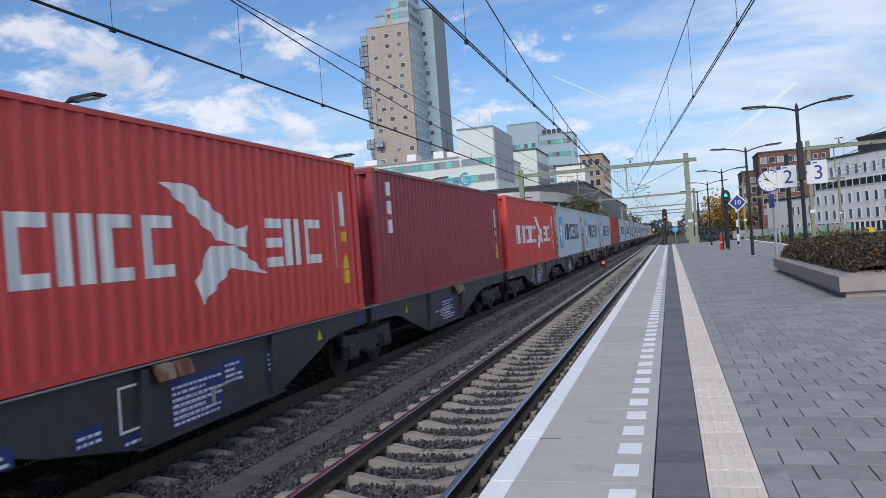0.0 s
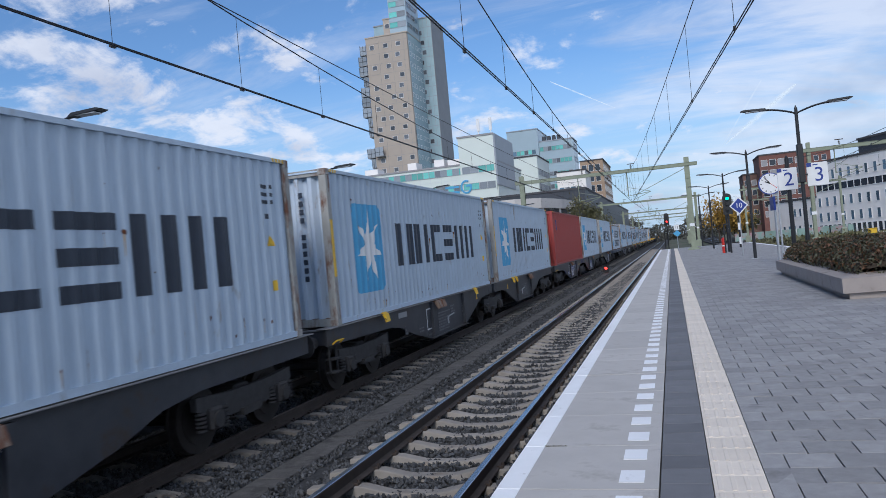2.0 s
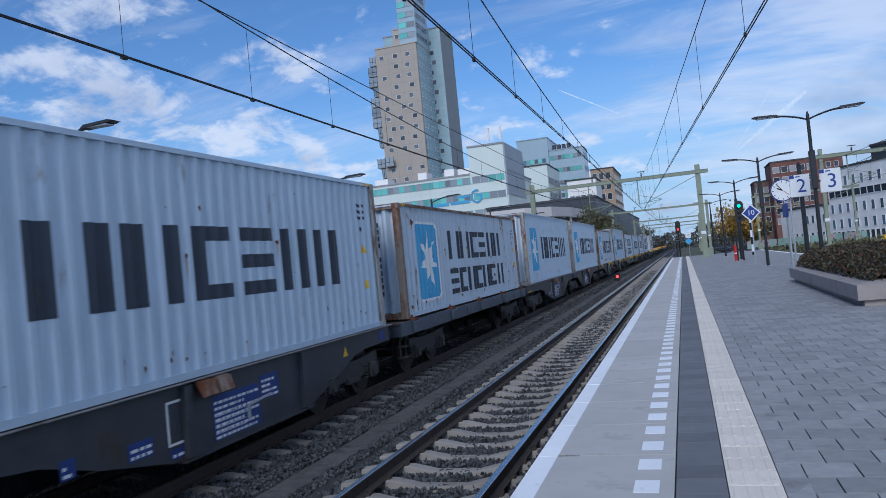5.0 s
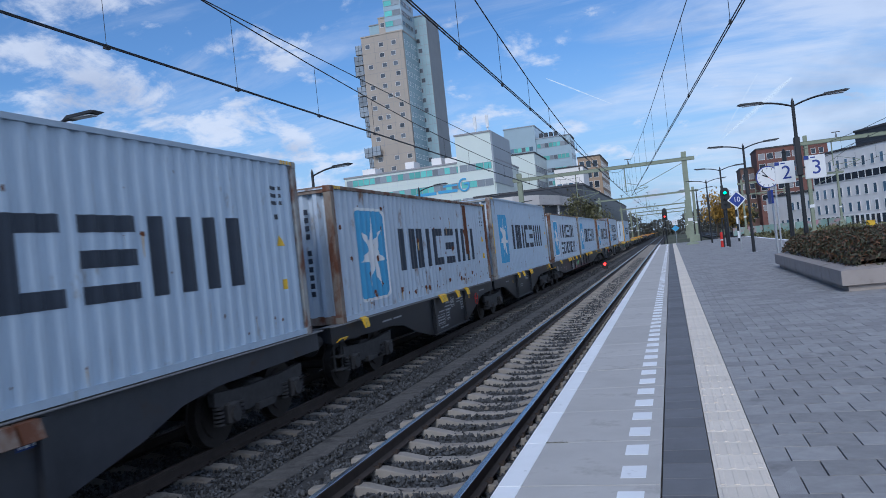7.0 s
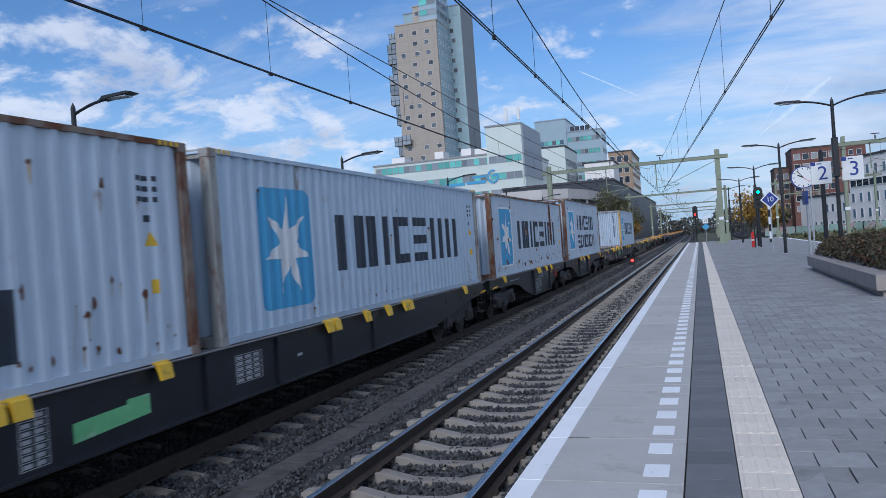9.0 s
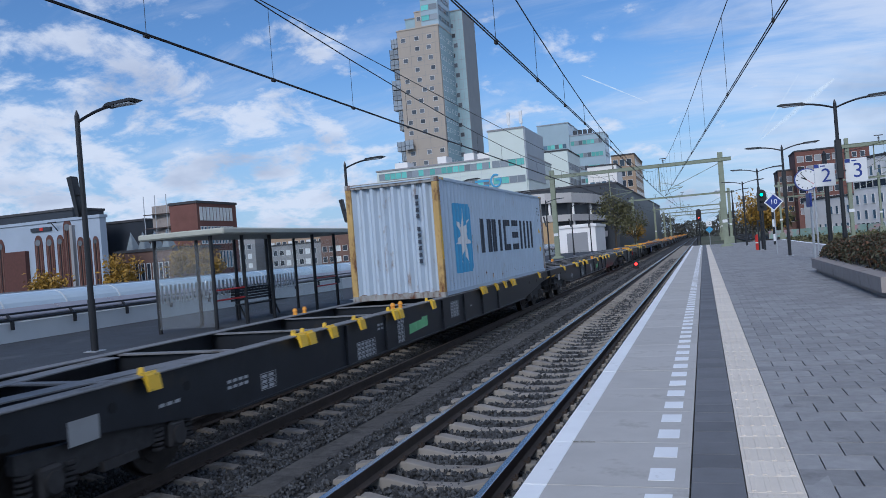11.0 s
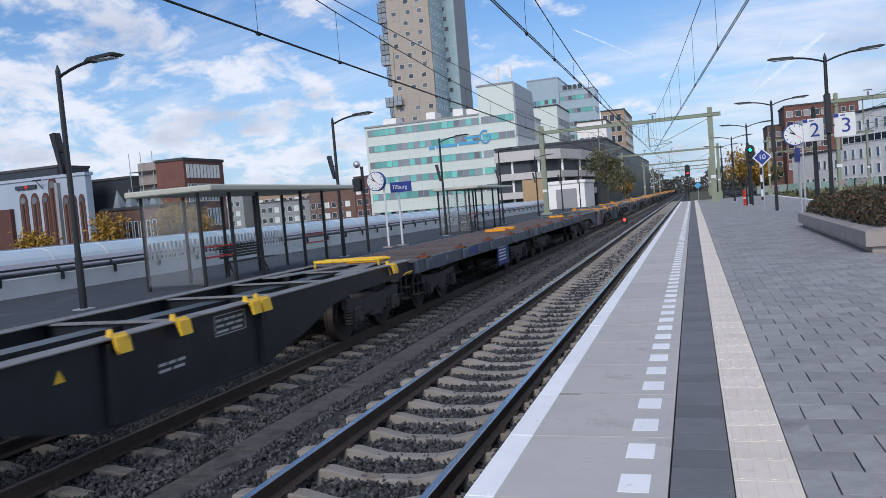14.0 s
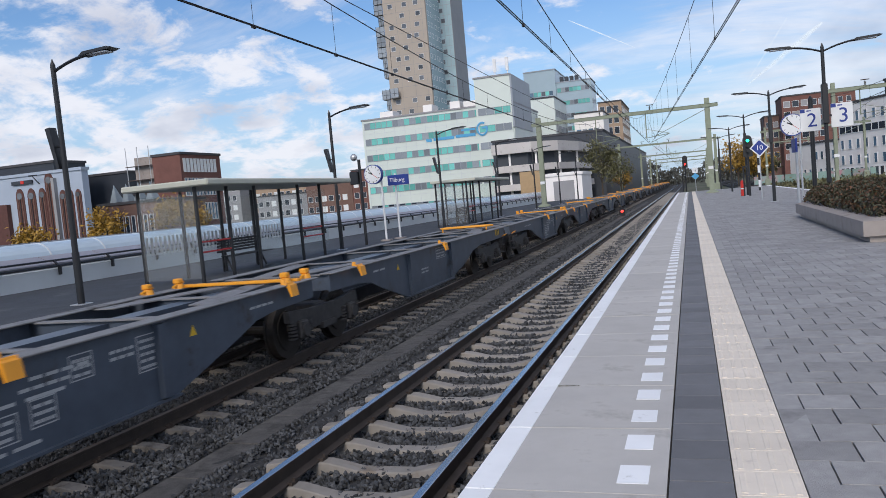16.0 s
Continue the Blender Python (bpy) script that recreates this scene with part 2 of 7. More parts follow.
RUST = (0.13, 0.045, 0.018)
M = dict(
    red=mat("red_paint", (0.6, 0.068, 0.062), 0.5, var=0.12, stain=(0.38, 0.05, 0.042), stain_amt=0.3, stretch=(1, 1, 0.3)),
    maroon=mat("maroon_paint", (0.29, 0.045, 0.062), 0.5, var=0.12, stain=(0.1, 0.03, 0.02), stain_amt=0.3, stretch=(1, 1, 0.3)),
    redb=mat("brick_red_paint", (0.34, 0.05, 0.042), 0.5, var=0.12, stain=(0.14, 0.03, 0.02), stain_amt=0.3, stretch=(1, 1, 0.3)),
    grey=mat("blue_grey_paint", (0.45, 0.545, 0.65), 0.5, var=0.08, stain=(0.27, 0.24, 0.2), stain_amt=0.22, stain_scale=2.4, stretch=(1, 1, 0.4), rand=0.12),
    greyold=mat("weathered_grey_paint", (0.5, 0.58, 0.67), 0.55, var=0.09, stain=(0.2, 0.11, 0.055), stain_amt=0.3, stain_scale=2.6, stretch=(1, 1, 0.35), rand=0.06),
    rustpost=mat("rusted_grey_steel", (0.33, 0.33, 0.31), 0.65, var=0.2, stain=RUST, stain_amt=0.66, stain_scale=3.5, stretch=(1, 1, 0.4)),
    rustheavy=mat("heavily_rusted_steel", (0.26, 0.22, 0.18), 0.75, var=0.2, stain=RUST, stain_amt=0.9, stain_scale=3, stretch=(1, 1, 0.4)),
    rustorange=mat("rusty_yellow_steel", (0.5, 0.33, 0.12), 0.7, var=0.2, stain=RUST, stain_amt=0.6, stain_scale=4, stretch=(1, 1, 0.4)),
    dusty=mat("dusty_white_paint", (0.42, 0.43, 0.44), 0.6, var=0.15),
    rust=mat("rust", RUST, 0.85, var=0.3, scale=20),
    yellow=mat("yellow_paint", (0.75, 0.47, 0.03), 0.5, stain=(0.06, 0.05, 0.03), stain_amt=0.35, stain_scale=9),
    orange=mat("orange_paint", (0.8, 0.33, 0.02), 0.5, stain=(0.2, 0.08, 0.03), stain_amt=0.25, stain_scale=6),
    black=mat("black_paint", (0.012, 0.013, 0.015), 0.5),
    letter=mat("dark_lettering_paint", (0.025, 0.035, 0.055), 0.5, var=0.15),
    white=mat("white_paint", (0.75, 0.76, 0.76), 0.5, var=0.05),
    logoblue=mat("light_blue_paint", (0.085, 0.36, 0.62), 0.5, var=0.06),
    fadedtext=mat("faded_lettering", (0.2, 0.2, 0.21), 0.7, var=0.3),
    panelblue=mat("blue_panel_paint", (0.024, 0.05, 0.21), 0.45, var=0.15),
    green=mat("green_panel_paint", (0.2, 0.55, 0.24), 0.5, var=0.15, stain=(0.5, 0.6, 0.5), stain_amt=0.4, stain_scale=5),
    wagon=mat("dark_grey_wagon_paint", (0.05, 0.053, 0.062), 0.45, var=0.25, stain=(0.05, 0.035, 0.025), stain_amt=0.4, stain_scale=1.5),
    wagonblack=mat("black_wagon_paint", (0.022, 0.025, 0.031), 0.36, var=0.2, stain=(0.045, 0.04, 0.035), stain_amt=0.3),
    # paler base puts the sky light on upward faces into the colour
    wagontop=mat("skylit_grey_flange", (0.2, 0.2, 0.205), 0.7, var=0.25, scale=3, stain=(0.09, 0.08, 0.07), stain_amt=0.4, stain_scale=2),
    wagongrey=mat("slate_wagon_paint", (0.07, 0.088, 0.118), 0.38, var=0.2, stain=(0.04, 0.035, 0.03), stain_amt=0.3),
    bogie=mat("grimy_bogie_steel", (0.038, 0.036, 0.036), 0.75, var=0.35, scale=9),
    wheel=mat("wheel_steel", (0.05, 0.044, 0.04), 0.55, metal=0.5, var=0.25, scale=8),
    deck=mat("worn_brown_deck_boards", (0.115, 0.085, 0.075), 0.85, var=0.25, scale=2.0, rand=0.25, stretch=(0.3, 3, 1), bump=0.4),
    rail=mat("rail_steel_sides", (0.055, 0.042, 0.035), 0.7, metal=0.2, var=0.25, scale=6),
    railtop=mat("polished_rail_head", (0.5, 0.52, 0.55), 0.22, metal=1.0, var=0.06),
    raildull=mat("dull_rail_head", (0.16, 0.13, 0.11), 0.5, metal=0.6, var=0.15),
    sleeper=mat("concrete_sleeper", (0.27, 0.25, 0.225), 0.85, var=0.15, scale=5, stain=(0.2, 0.165, 0.13), stain_amt=0.4, stain_scale=4, rand=0.14, bump=0.3),
    sleeperdark=mat("darker_concrete_sleeper", (0.19, 0.172, 0.15), 0.9, var=0.2, scale=5, stain=(0.09, 0.075, 0.06), stain_amt=0.5, stain_scale=4, rand=0.18, bump=0.3),
    ballast=mat("ballast_bed", (0.034, 0.034, 0.035), 0.95, var=0.45, scale=22, bump=1.0, bscale=24),
    stone=mat("ballast_stone", (0.057, 0.06, 0.065), 0.9, var=0.35, scale=14, rand=0.7, gen=True),
    trough=mat("cable_trough_concrete", (0.085, 0.081, 0.078), 0.9, var=0.4, scale=9, rand=0.15, stain=(0.035, 0.034, 0.033), stain_amt=0.6, stain_scale=3, bump=0.8),
    slab=mat("platform_slab_concrete", (0.475, 0.455, 0.43), 0.85, var=0.1, scale=2.2, rand=0.06, stain=(0.37, 0.35, 0.325), stain_amt=0.4, stain_scale=2.2, bump=0.12, bscale=150),
    edgewhite=mat("white_edge_paint", (0.84, 0.85, 0.86), 0.7, var=0.05, stain=(0.5, 0.49, 0.47), stain_amt=0.2, stain_scale=7, rand=0.04),
    darktile=mat("anthracite_tile", (0.15, 0.15, 0.158), 0.75, var=0.12, scale=5, rand=0.14, bump=0.2, bscale=120),
    tactile=mat("cream_tactile_tile", (0.74, 0.66, 0.56), 0.75, var=0.06, scale=6, rand=0.06, stain=(0.6, 0.53, 0.45), stain_amt=0.25, stain_scale=5, bump=0.15, bscale=120),
    paver=mat("grey_paver", (0.3, 0.292, 0.288), 0.75, var=0.17, scale=9, rand=0.14, stain=(0.2, 0.195, 0.19), stain_amt=0.35, stain_scale=3, bump=0.5, bscale=130),
    paver2=mat("grey_paver_far", (0.3, 0.292, 0.288), 0.75, var=0.17, scale=9, rand=0.14, gen=True, bump=0.5, bscale=130),
    joint=mat("sandy_joint", (0.04, 0.038, 0.035), 0.95, var=0.3, scale=12),
    asphalt=mat("dark_platform_asphalt", (0.046, 0.05, 0.058), 0.8, var=0.3, scale=1.5, stain=(0.085, 0.088, 0.092), stain_amt=0.35, stain_scale=0.9, bump=0.3, bscale=90),
    concrete=mat("planter_concrete", (0.33, 0.29, 0.265), 0.8, var=0.1, scale=3, stain=(0.2, 0.175, 0.155), stain_amt=0.35, stain_scale=2, bump=0.2),
    ground=mat("ground_earth", (0.1, 0.1, 0.07), 0.95, var=0.4, scale=0.15, stain=(0.05, 0.075, 0.03), stain_amt=0.6, stain_scale=0.05),
    mast=mat("pale_green_mast_paint", (0.24, 0.27, 0.195), 0.6, var=0.12, stain=(0.17, 0.16, 0.12), stain_amt=0.3),
    pole=mat("black_pole_paint", (0.016, 0.017, 0.02), 0.42, var=0.15),
    galv=mat("galvanised_steel", (0.52, 0.53, 0.54), 0.4, metal=0.6, var=0.08),
    wire=mat("dark_wire", (0.02, 0.02, 0.022), 0.6),
    soil=mat("planter_soil", (0.04, 0.03, 0.02), 0.95, var=0.3, scale=20, bump=0.8),
    leaf=mat("dark_hedge_leaf", (0.05, 0.05, 0.026), 0.55, rand=0.55, gen=True, var=0.2),
    leaf2=mat("autumn_hedge_leaf", (0.11, 0.055, 0.028), 0.6, rand=0.5, gen=True, var=0.2),
    leafgreen=mat("tree_leaf", (0.11, 0.105, 0.045), 0.6, rand=0.5, gen=True),
    leafyellow=mat("yellow_autumn_leaf", (0.34, 0.2, 0.03), 0.6, rand=0.4, gen=True),
    # greyed base colour carries the haze of distance
    leafdark=mat("hazed_far_leaf", (0.1, 0.1, 0.085), 0.7, rand=0.4, gen=True),
    bark=mat("bark", (0.07, 0.055, 0.04), 0.9, var=0.3, scale=12, bump=0.6),
    cladding=mat("pale_green_white_cladding", (0.66, 0.72, 0.67), 0.45, var=0.04, scale=0.3, rand=0.02),
    cladgrey=mat("grey_metal_cladding", (0.3, 0.33, 0.37), 0.45, var=0.06, scale=0.4),
    towerbeige=mat("beige_tower_panel", (0.43, 0.37, 0.31), 0.7, var=0.06, scale=0.2, rand=0.05),
    glasswall=mat("pale_blue_glass_cladding", (0.36, 0.46, 0.52), 0.25, var=0.06, scale=0.2),
    # white panels with their bluish shade painted into the base colour
    shadedwhite=mat("shaded_white_panel", (0.38, 0.44, 0.53), 0.6, var=0.06, scale=0.4),
    dormer=mat("hazy_grey_glazing", (0.25, 0.29, 0.31), 0.3, var=0.15, scale=2),
    panemid=mat("grey_reflecting_pane", (0.11, 0.12, 0.135), 0.12, var=0.2, rand=0.5),
    graffiti=mat("sprayed_wall_paint", (0.2, 0.3, 0.27), 0.8, var=0.2, scale=0.5, stain=(0.4, 0.2, 0.24), stain_amt=0.6, stain_scale=0.5, rand=0.3),
    towergrey=mat("grey_tower_panel", (0.27, 0.28, 0.29), 0.6, var=0.08, scale=0.3),
    brickbeige=mat("beige_brick", (0.36, 0.26, 0.18), 0.8, var=0.1, scale=0.6),
    brickred=mat("dark_red_brick", (0.17, 0.075, 0.06), 0.8, var=0.15, scale=0.8),
    brickbrown=mat("brown_brick", (0.17, 0.1, 0.08), 0.8, var=0.15, scale=0.8),
    offwhite=mat("off_white_render", (0.86, 0.83, 0.8), 0.7, var=0.05, scale=0.4),
    greywall=mat("grey_facade", (0.3, 0.3, 0.31), 0.7, var=0.1, scale=0.5),
    dark=mat("dark_cladding", (0.035, 0.042, 0.055), 0.5, var=0.15, scale=0.5),
    garage=mat("grey_garage_concrete", (0.56, 0.53, 0.51), 0.8, var=0.1, scale=0.6, stain=(0.38, 0.36, 0.34), stain_amt=0.35),
    mauve=mat("mauve_grey_slope_panel", (0.3, 0.29, 0.32), 0.4, var=0.12, scale=1.0),
    tan=mat("tan_brick_wall", (0.42, 0.29, 0.16), 0.8, var=0.1, scale=2),
    towerglass=mat("blue_grey_glazed_panel", (0.33, 0.45, 0.49), 0.2, var=0.1, scale=0.3),
    rooftar=mat("roof_felt", (0.07, 0.07, 0.075), 0.9, var=0.2, scale=0.6),
    pane=mat("dark_window_pane", (0.035, 0.045, 0.06), 0.08, var=0.2, rand=0.5),
    paneteal=mat("teal_window_pane", (0.16, 0.5, 0.45), 0.15, var=0.1, rand=0.3),
    paneblue=mat("blue_tinted_pane", (0.1, 0.17, 0.24), 0.1, var=0.1, rand=0.45),
    panegrey=mat("grey_spandrel_panel", (0.24, 0.27, 0.3), 0.3, var=0.1, rand=0.35),
    shelterglass=glass("clear_shelter_glass", (0.93, 0.97, 0.97)),
    roofcream=mat("cream_shelter_roof", (0.5, 0.5, 0.42), 0.5, var=0.05),
    redrail=mat("red_rail_paint", (0.45, 0.03, 0.03), 0.45),
    bluesign=mat("blue_sign_paint", (0.02, 0.045, 0.25), 0.4),
    tube=mat("pale_canopy_glazing", (0.5, 0.6, 0.68), 0.2, var=0.05, scale=0.6),
    wallwhite=mat("white_parapet_render", (0.6, 0.64, 0.66), 0.7, var=0.06, scale=0.8),
    contrail=vapour("glowing_vapour", 0.25, 0.95),
    cirrus=vapour("thin_vapour", 0.02, 0.3),
    siggreen=mat("green_signal_lamp", (0.02, 1.0, 0.4), 0.4, emit=4.0),
    sigred=mat("red_signal_lamp", (1.0, 0.02, 0.015), 0.4, emit=6.0),
    red2=mat("bright_red_plastic", (0.6, 0.03, 0.02), 0.45),
    rustred=mat("rust_red_column", (0.1, 0.04, 0.032), 0.7, var=0.2),
)

# ---- builders ----


def box(bm, x0, x1, y0, y1, z0, z1, bev=0.0):
    r = bmesh.ops.create_cube(bm, size=1, matrix=Matrix.Translation(((x0 + x1) / 2, (y0 + y1) / 2, (z0 + z1) / 2)) @ Matrix.Diagonal((abs(x1 - x0), abs(y1 - y0), abs(z1 - z0), 1)))
    if bev:
        es = {e for v in r["verts"] for e in v.link_edges}
        bmesh.ops.bevel(bm, geom=list(es), offset=bev, segments=1, affect="EDGES")
    return bm


def rod(bm, a, b, r, n=8, r2=None):
    a, b = Vector(a), Vector(b)
    d = b - a
    m = Matrix.Translation((a + b) / 2) @ d.to_track_quat("Z", "Y").to_matrix().to_4x4()
    bmesh.ops.create_cone(bm, cap_ends=True, segments=n, radius1=r, radius2=r if r2 is None else r2, depth=d.length, matrix=m)
    return bm


def prism(bm, pts, axis, a, b):
    """A polygon swept from a to b along an axis; pts are the two other coordinates in order."""
    def at(p, k):
        return {"x": (k, p[0], p[1]), "y": (p[0], k, p[1]), "z": (p[0], p[1], k)}[axis]
    lo = [bm.verts.new(at(p, a)) for p in pts]
    hi = [bm.verts.new(at(p, b)) for p in pts]
    bm.faces.new(lo), bm.faces.new(hi[::-1])
    for i in range(len(pts)):
        j = (i + 1) % len(pts)
        bm.faces.new((lo[i], hi[i], hi[j], lo[j]))
    bmesh.ops.recalc_face_normals(bm, faces=bm.faces[:])
    return bm


def disc(bm, c, r, axis, thick, n=24):
    e = Vector({"x": (thick, 0, 0), "y": (0, thick, 0), "z": (0, 0, thick)}[axis])
    return rod(bm, Vector(c) - e / 2, Vector(c) + e / 2, r, n)


def B():
    return bmesh.new()


def mesh_of(name, bm, material):
    me = bpy.data.meshes.new(name)
    bm.to_mesh(me)
    bm.free()
    for m in (material if isinstance(material, (list, tuple)) else (material,)):
        me.materials.append(m)
    return me


def part(name, bm, material, parent=None, label=""):
    """One mesh object; under parent, which it moves with."""
    ob = new(name, bm if isinstance(bm, bpy.types.Mesh) else mesh_of(name, bm, material))
    if parent:
        ob.parent = parent
    if label:
        ob["label"] = label
    return ob


def thing(name, label, category, group="", kind=""):
    return tagged(new(name), label, category, group, kind)


def at(ob, x, y, z, rz=0):
    ob.matrix_basis = pose(x, y, z, 0, 0, rz)
    return ob


def joined(name, verts, faces, material, parent=None):
    me = bpy.data.meshes.new(name)
    me.from_pydata(verts, [], faces)
    me.materials.append(material)
    return part(name, me, None, parent)

# ---- setting: ground, tracks, platforms ----
TRACK_A, TRACK_B = -2.893, -7.14        # centre lines of the near track and of the freight train's track
RAIL_A, RAIL_B = -0.76, -0.85           # heights of their rail heads
EDGE, SLAB, TILE0, TILE1 = -1.206, -0.196, 0.114, 0.427
FAR_END = 80.0                          # far end of the near platform


def build_ground():
    bm = B()
    bmesh.ops.create_grid(bm, x_segments=8, y_segments=8, size=2000, matrix=Matrix.Translation((0, 1500, -1.3)))
    tagged(part("ground", bm, M["ground"]), "earth and rough grass reaching to the horizon", "ground", kind="structure")
    # ballast sheet under both tracks
    rng = np.random.default_rng(3)
    xs = np.arange(-9.0, -1.0, 0.2)
    ys = np.concatenate([np.arange(-12, 40, 0.4), np.arange(40, 400, 4.0)])
    verts, faces = [], []
    for j, y in enumerate(ys):
        for i, x in enumerate(xs):
            z = -1.06 + 0.05 * (rng.random() - 0.5) + (0.05 if -5.6 < x < -4.4 else 0) - (0.055 if x < -5.4 else 0) + (0.12 if x > -1.95 else 0)
            verts.append((x, y, z))
    n = len(xs)
    for j in range(len(ys) - 1):
        for i in range(n - 1):
            a = j * n + i
            faces.append((a, a + 1, a + n + 1, a + n))
    tagged(joined("ballast", verts, faces, M["ballast"]), "dark grey crushed stone ballast under the tracks", "ballast", kind="structure")
    # loose stones, thinner with distance
    octa = np.array([(1, 0, 0), (0, 1, 0), (-1, 0, 0), (0, -1, 0), (0, 0, 1), (0, 0, -1)], float)
    tri = [(0, 1, 4), (1, 2, 4), (2, 3, 4), (3, 0, 4), (1, 0, 5), (2, 1, 5), (3, 2, 5), (0, 3, 5)]
    V, Fc = [], []
    for y0, y1, dens, size in ((2, 12, 520, 0.027), (12, 22, 240, 0.033), (22, 40, 80, 0.042), (40, 75, 26, 0.06)):
        k = int((y1 - y0) * 7.6 * dens)
        x = rng.uniform(-8.85, -1.27, k)
        y = rng.uniform(y0, y1, k)
        keep = ~((x > -5.05) & (x < -4.62))
        for px, py in zip(x[keep], y[keep]):
            low = 0.055 if px < -5.4 else -0.12 if px > -1.95 else 0.0
            s = size * rng.uniform(0.6, 1.5, 3) * (1, 1, 0.8)
            rot = np.array(Euler(rng.uniform(0, 6.28, 3)).to_matrix())
            p = (octa * (1 + 0.35 * (rng.random((6, 1)) - 0.5)) * s) @ rot.T + (px, py, -1.035 - low + (0.05 if -5.55 < px < -4.4 else 0) + rng.uniform(-0.012, 0.022))
            o = len(V)
            V.extend(map(tuple, p))
            Fc.extend((a + o, b + o, c + o) for a, b, c in tri)
    tagged(joined("ballast_stones", V, Fc, M["stone"]), "loose angular grey and brown ballast stones", "stones", kind="stuff")


def rail_profile(bm, x, z, y0, y1):
    p = [(-0.075, -0.172), (0.075, -0.172), (0.075, -0.16), (0.012, -0.135), (0.012, -0.045), (0.036, -0.035), (0.036, -0.004), (0.03, 0), (-0.03, 0), (-0.036, -0.004), (-0.036, -0.035), (-0.012, -0.045), (-0.012, -0.135), (-0.075, -0.16)]
    prism(bm, [(x + a, z + b) for a, b in p], "y", y0, y1)
    for f in bm.faces:
        c = f.calc_center_median()
        f.material_index = 1 if c.z > z - 0.006 else 0


def sleeper_mesh(name, material):
    """A concrete sleeper, high at the rail seats and dipped in the middle."""
    bm = B()
    prof = [(-1.26, -0.005), (-0.98, 0.03), (-0.58, 0.03), (-0.26, -0.04), (0.26, -0.04), (0.58, 0.03), (0.98, 0.03), (1.26, -0.005)]
    rings = []
    for x, z in prof:
        rings.append([bm.verts.new((x, y, zz)) for y, zz in ((-0.125, -0.2), (-0.085, z - 0.012), (-0.072, z), (0.072, z), (0.085, z - 0.012), (0.125, -0.2))])
    for a, b in zip(rings, rings[1:]):
        for i in range(5):
            bm.faces.new((a[i], b[i], b[i + 1], a[i + 1]))
    bm.faces.new(rings[0]), bm.faces.new(rings[-1][::-1])
    bmesh.ops.recalc_face_normals(bm, faces=bm.faces[:])
    return mesh_of(name, bm, material)


def build_track(name, cx, zr, label, top, n_parts, y0=-12.0, y1=360.0):
    tr = thing(name, label, "railway track", kind="structure")
    for dx in (-0.7535, 0.7535):
        bm = B()
        rail_profile(bm, cx + dx, zr, y0, y1)
        part("rail", bm, [M["rail"], top], tr)
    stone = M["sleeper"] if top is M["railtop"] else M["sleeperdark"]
    me = sleeper_mesh("sleeper", stone)
    bm = B()
    for dx in (-0.7535, 0.7535):
        for s in (-1, 1):
            box(bm, dx + s * 0.075 - 0.035, dx + s * 0.075 + 0.035, -0.05, 0.05, 0.03, 0.06)
            rod(bm, (dx + s * 0.1, 0, 0.03), (dx + s * 0.1, 0, 0.09), 0.016, 6)
    clip = mesh_of("rail_clip", bm, M["rail"])
    k, y = 0, 1.6
    if n_parts:
        y = -4.4
    V, Fc = [], []
    base = [tuple(v.co) for v in me.vertices]
    polys = [tuple(p.vertices) for p in me.polygons]
    rng = random.Random(7)
    while y < y1 - 0.5:
        z = zr - 0.205 + rng.uniform(-0.006, 0.006)
        if k < n_parts:
            ob = part("sleeper", me, None, tr)
            at(ob, cx, y, z, rng.uniform(-0.5, 0.5))
            if y < 30:
                part("rail_clip", clip, None, ob)
        elif y < 140:
            o = len(V)
            V += [(cx + a, y + b, z + c) for a, b, c in base]
            Fc += [tuple(i + o for i in p) for p in polys]
        k += 1
        y += 0.602
    tagged(joined("sleepers_far", V, Fc, stone, tr), kind="stuff")


def build_trough():
    t = thing("cable_trough", "weathered concrete cable trough covers between the tracks", "cable trough", kind="structure")
    bm = B()
    box(bm, -0.2, 0.2, 0.006, 0.994, -0.14, 0, 0.008)
    me = mesh_of("trough_cover", bm, M["trough"])
    rng = random.Random(5)
    for i in range(90):
        ob = part("trough_cover", me, None, t)
        ob.matrix_basis = pose(-4.84 + rng.uniform(-0.008, 0.008), 1.0 + i, -0.985 + rng.uniform(-0.006, 0.006), 0, 0, rng.uniform(-0.4, 0.4))


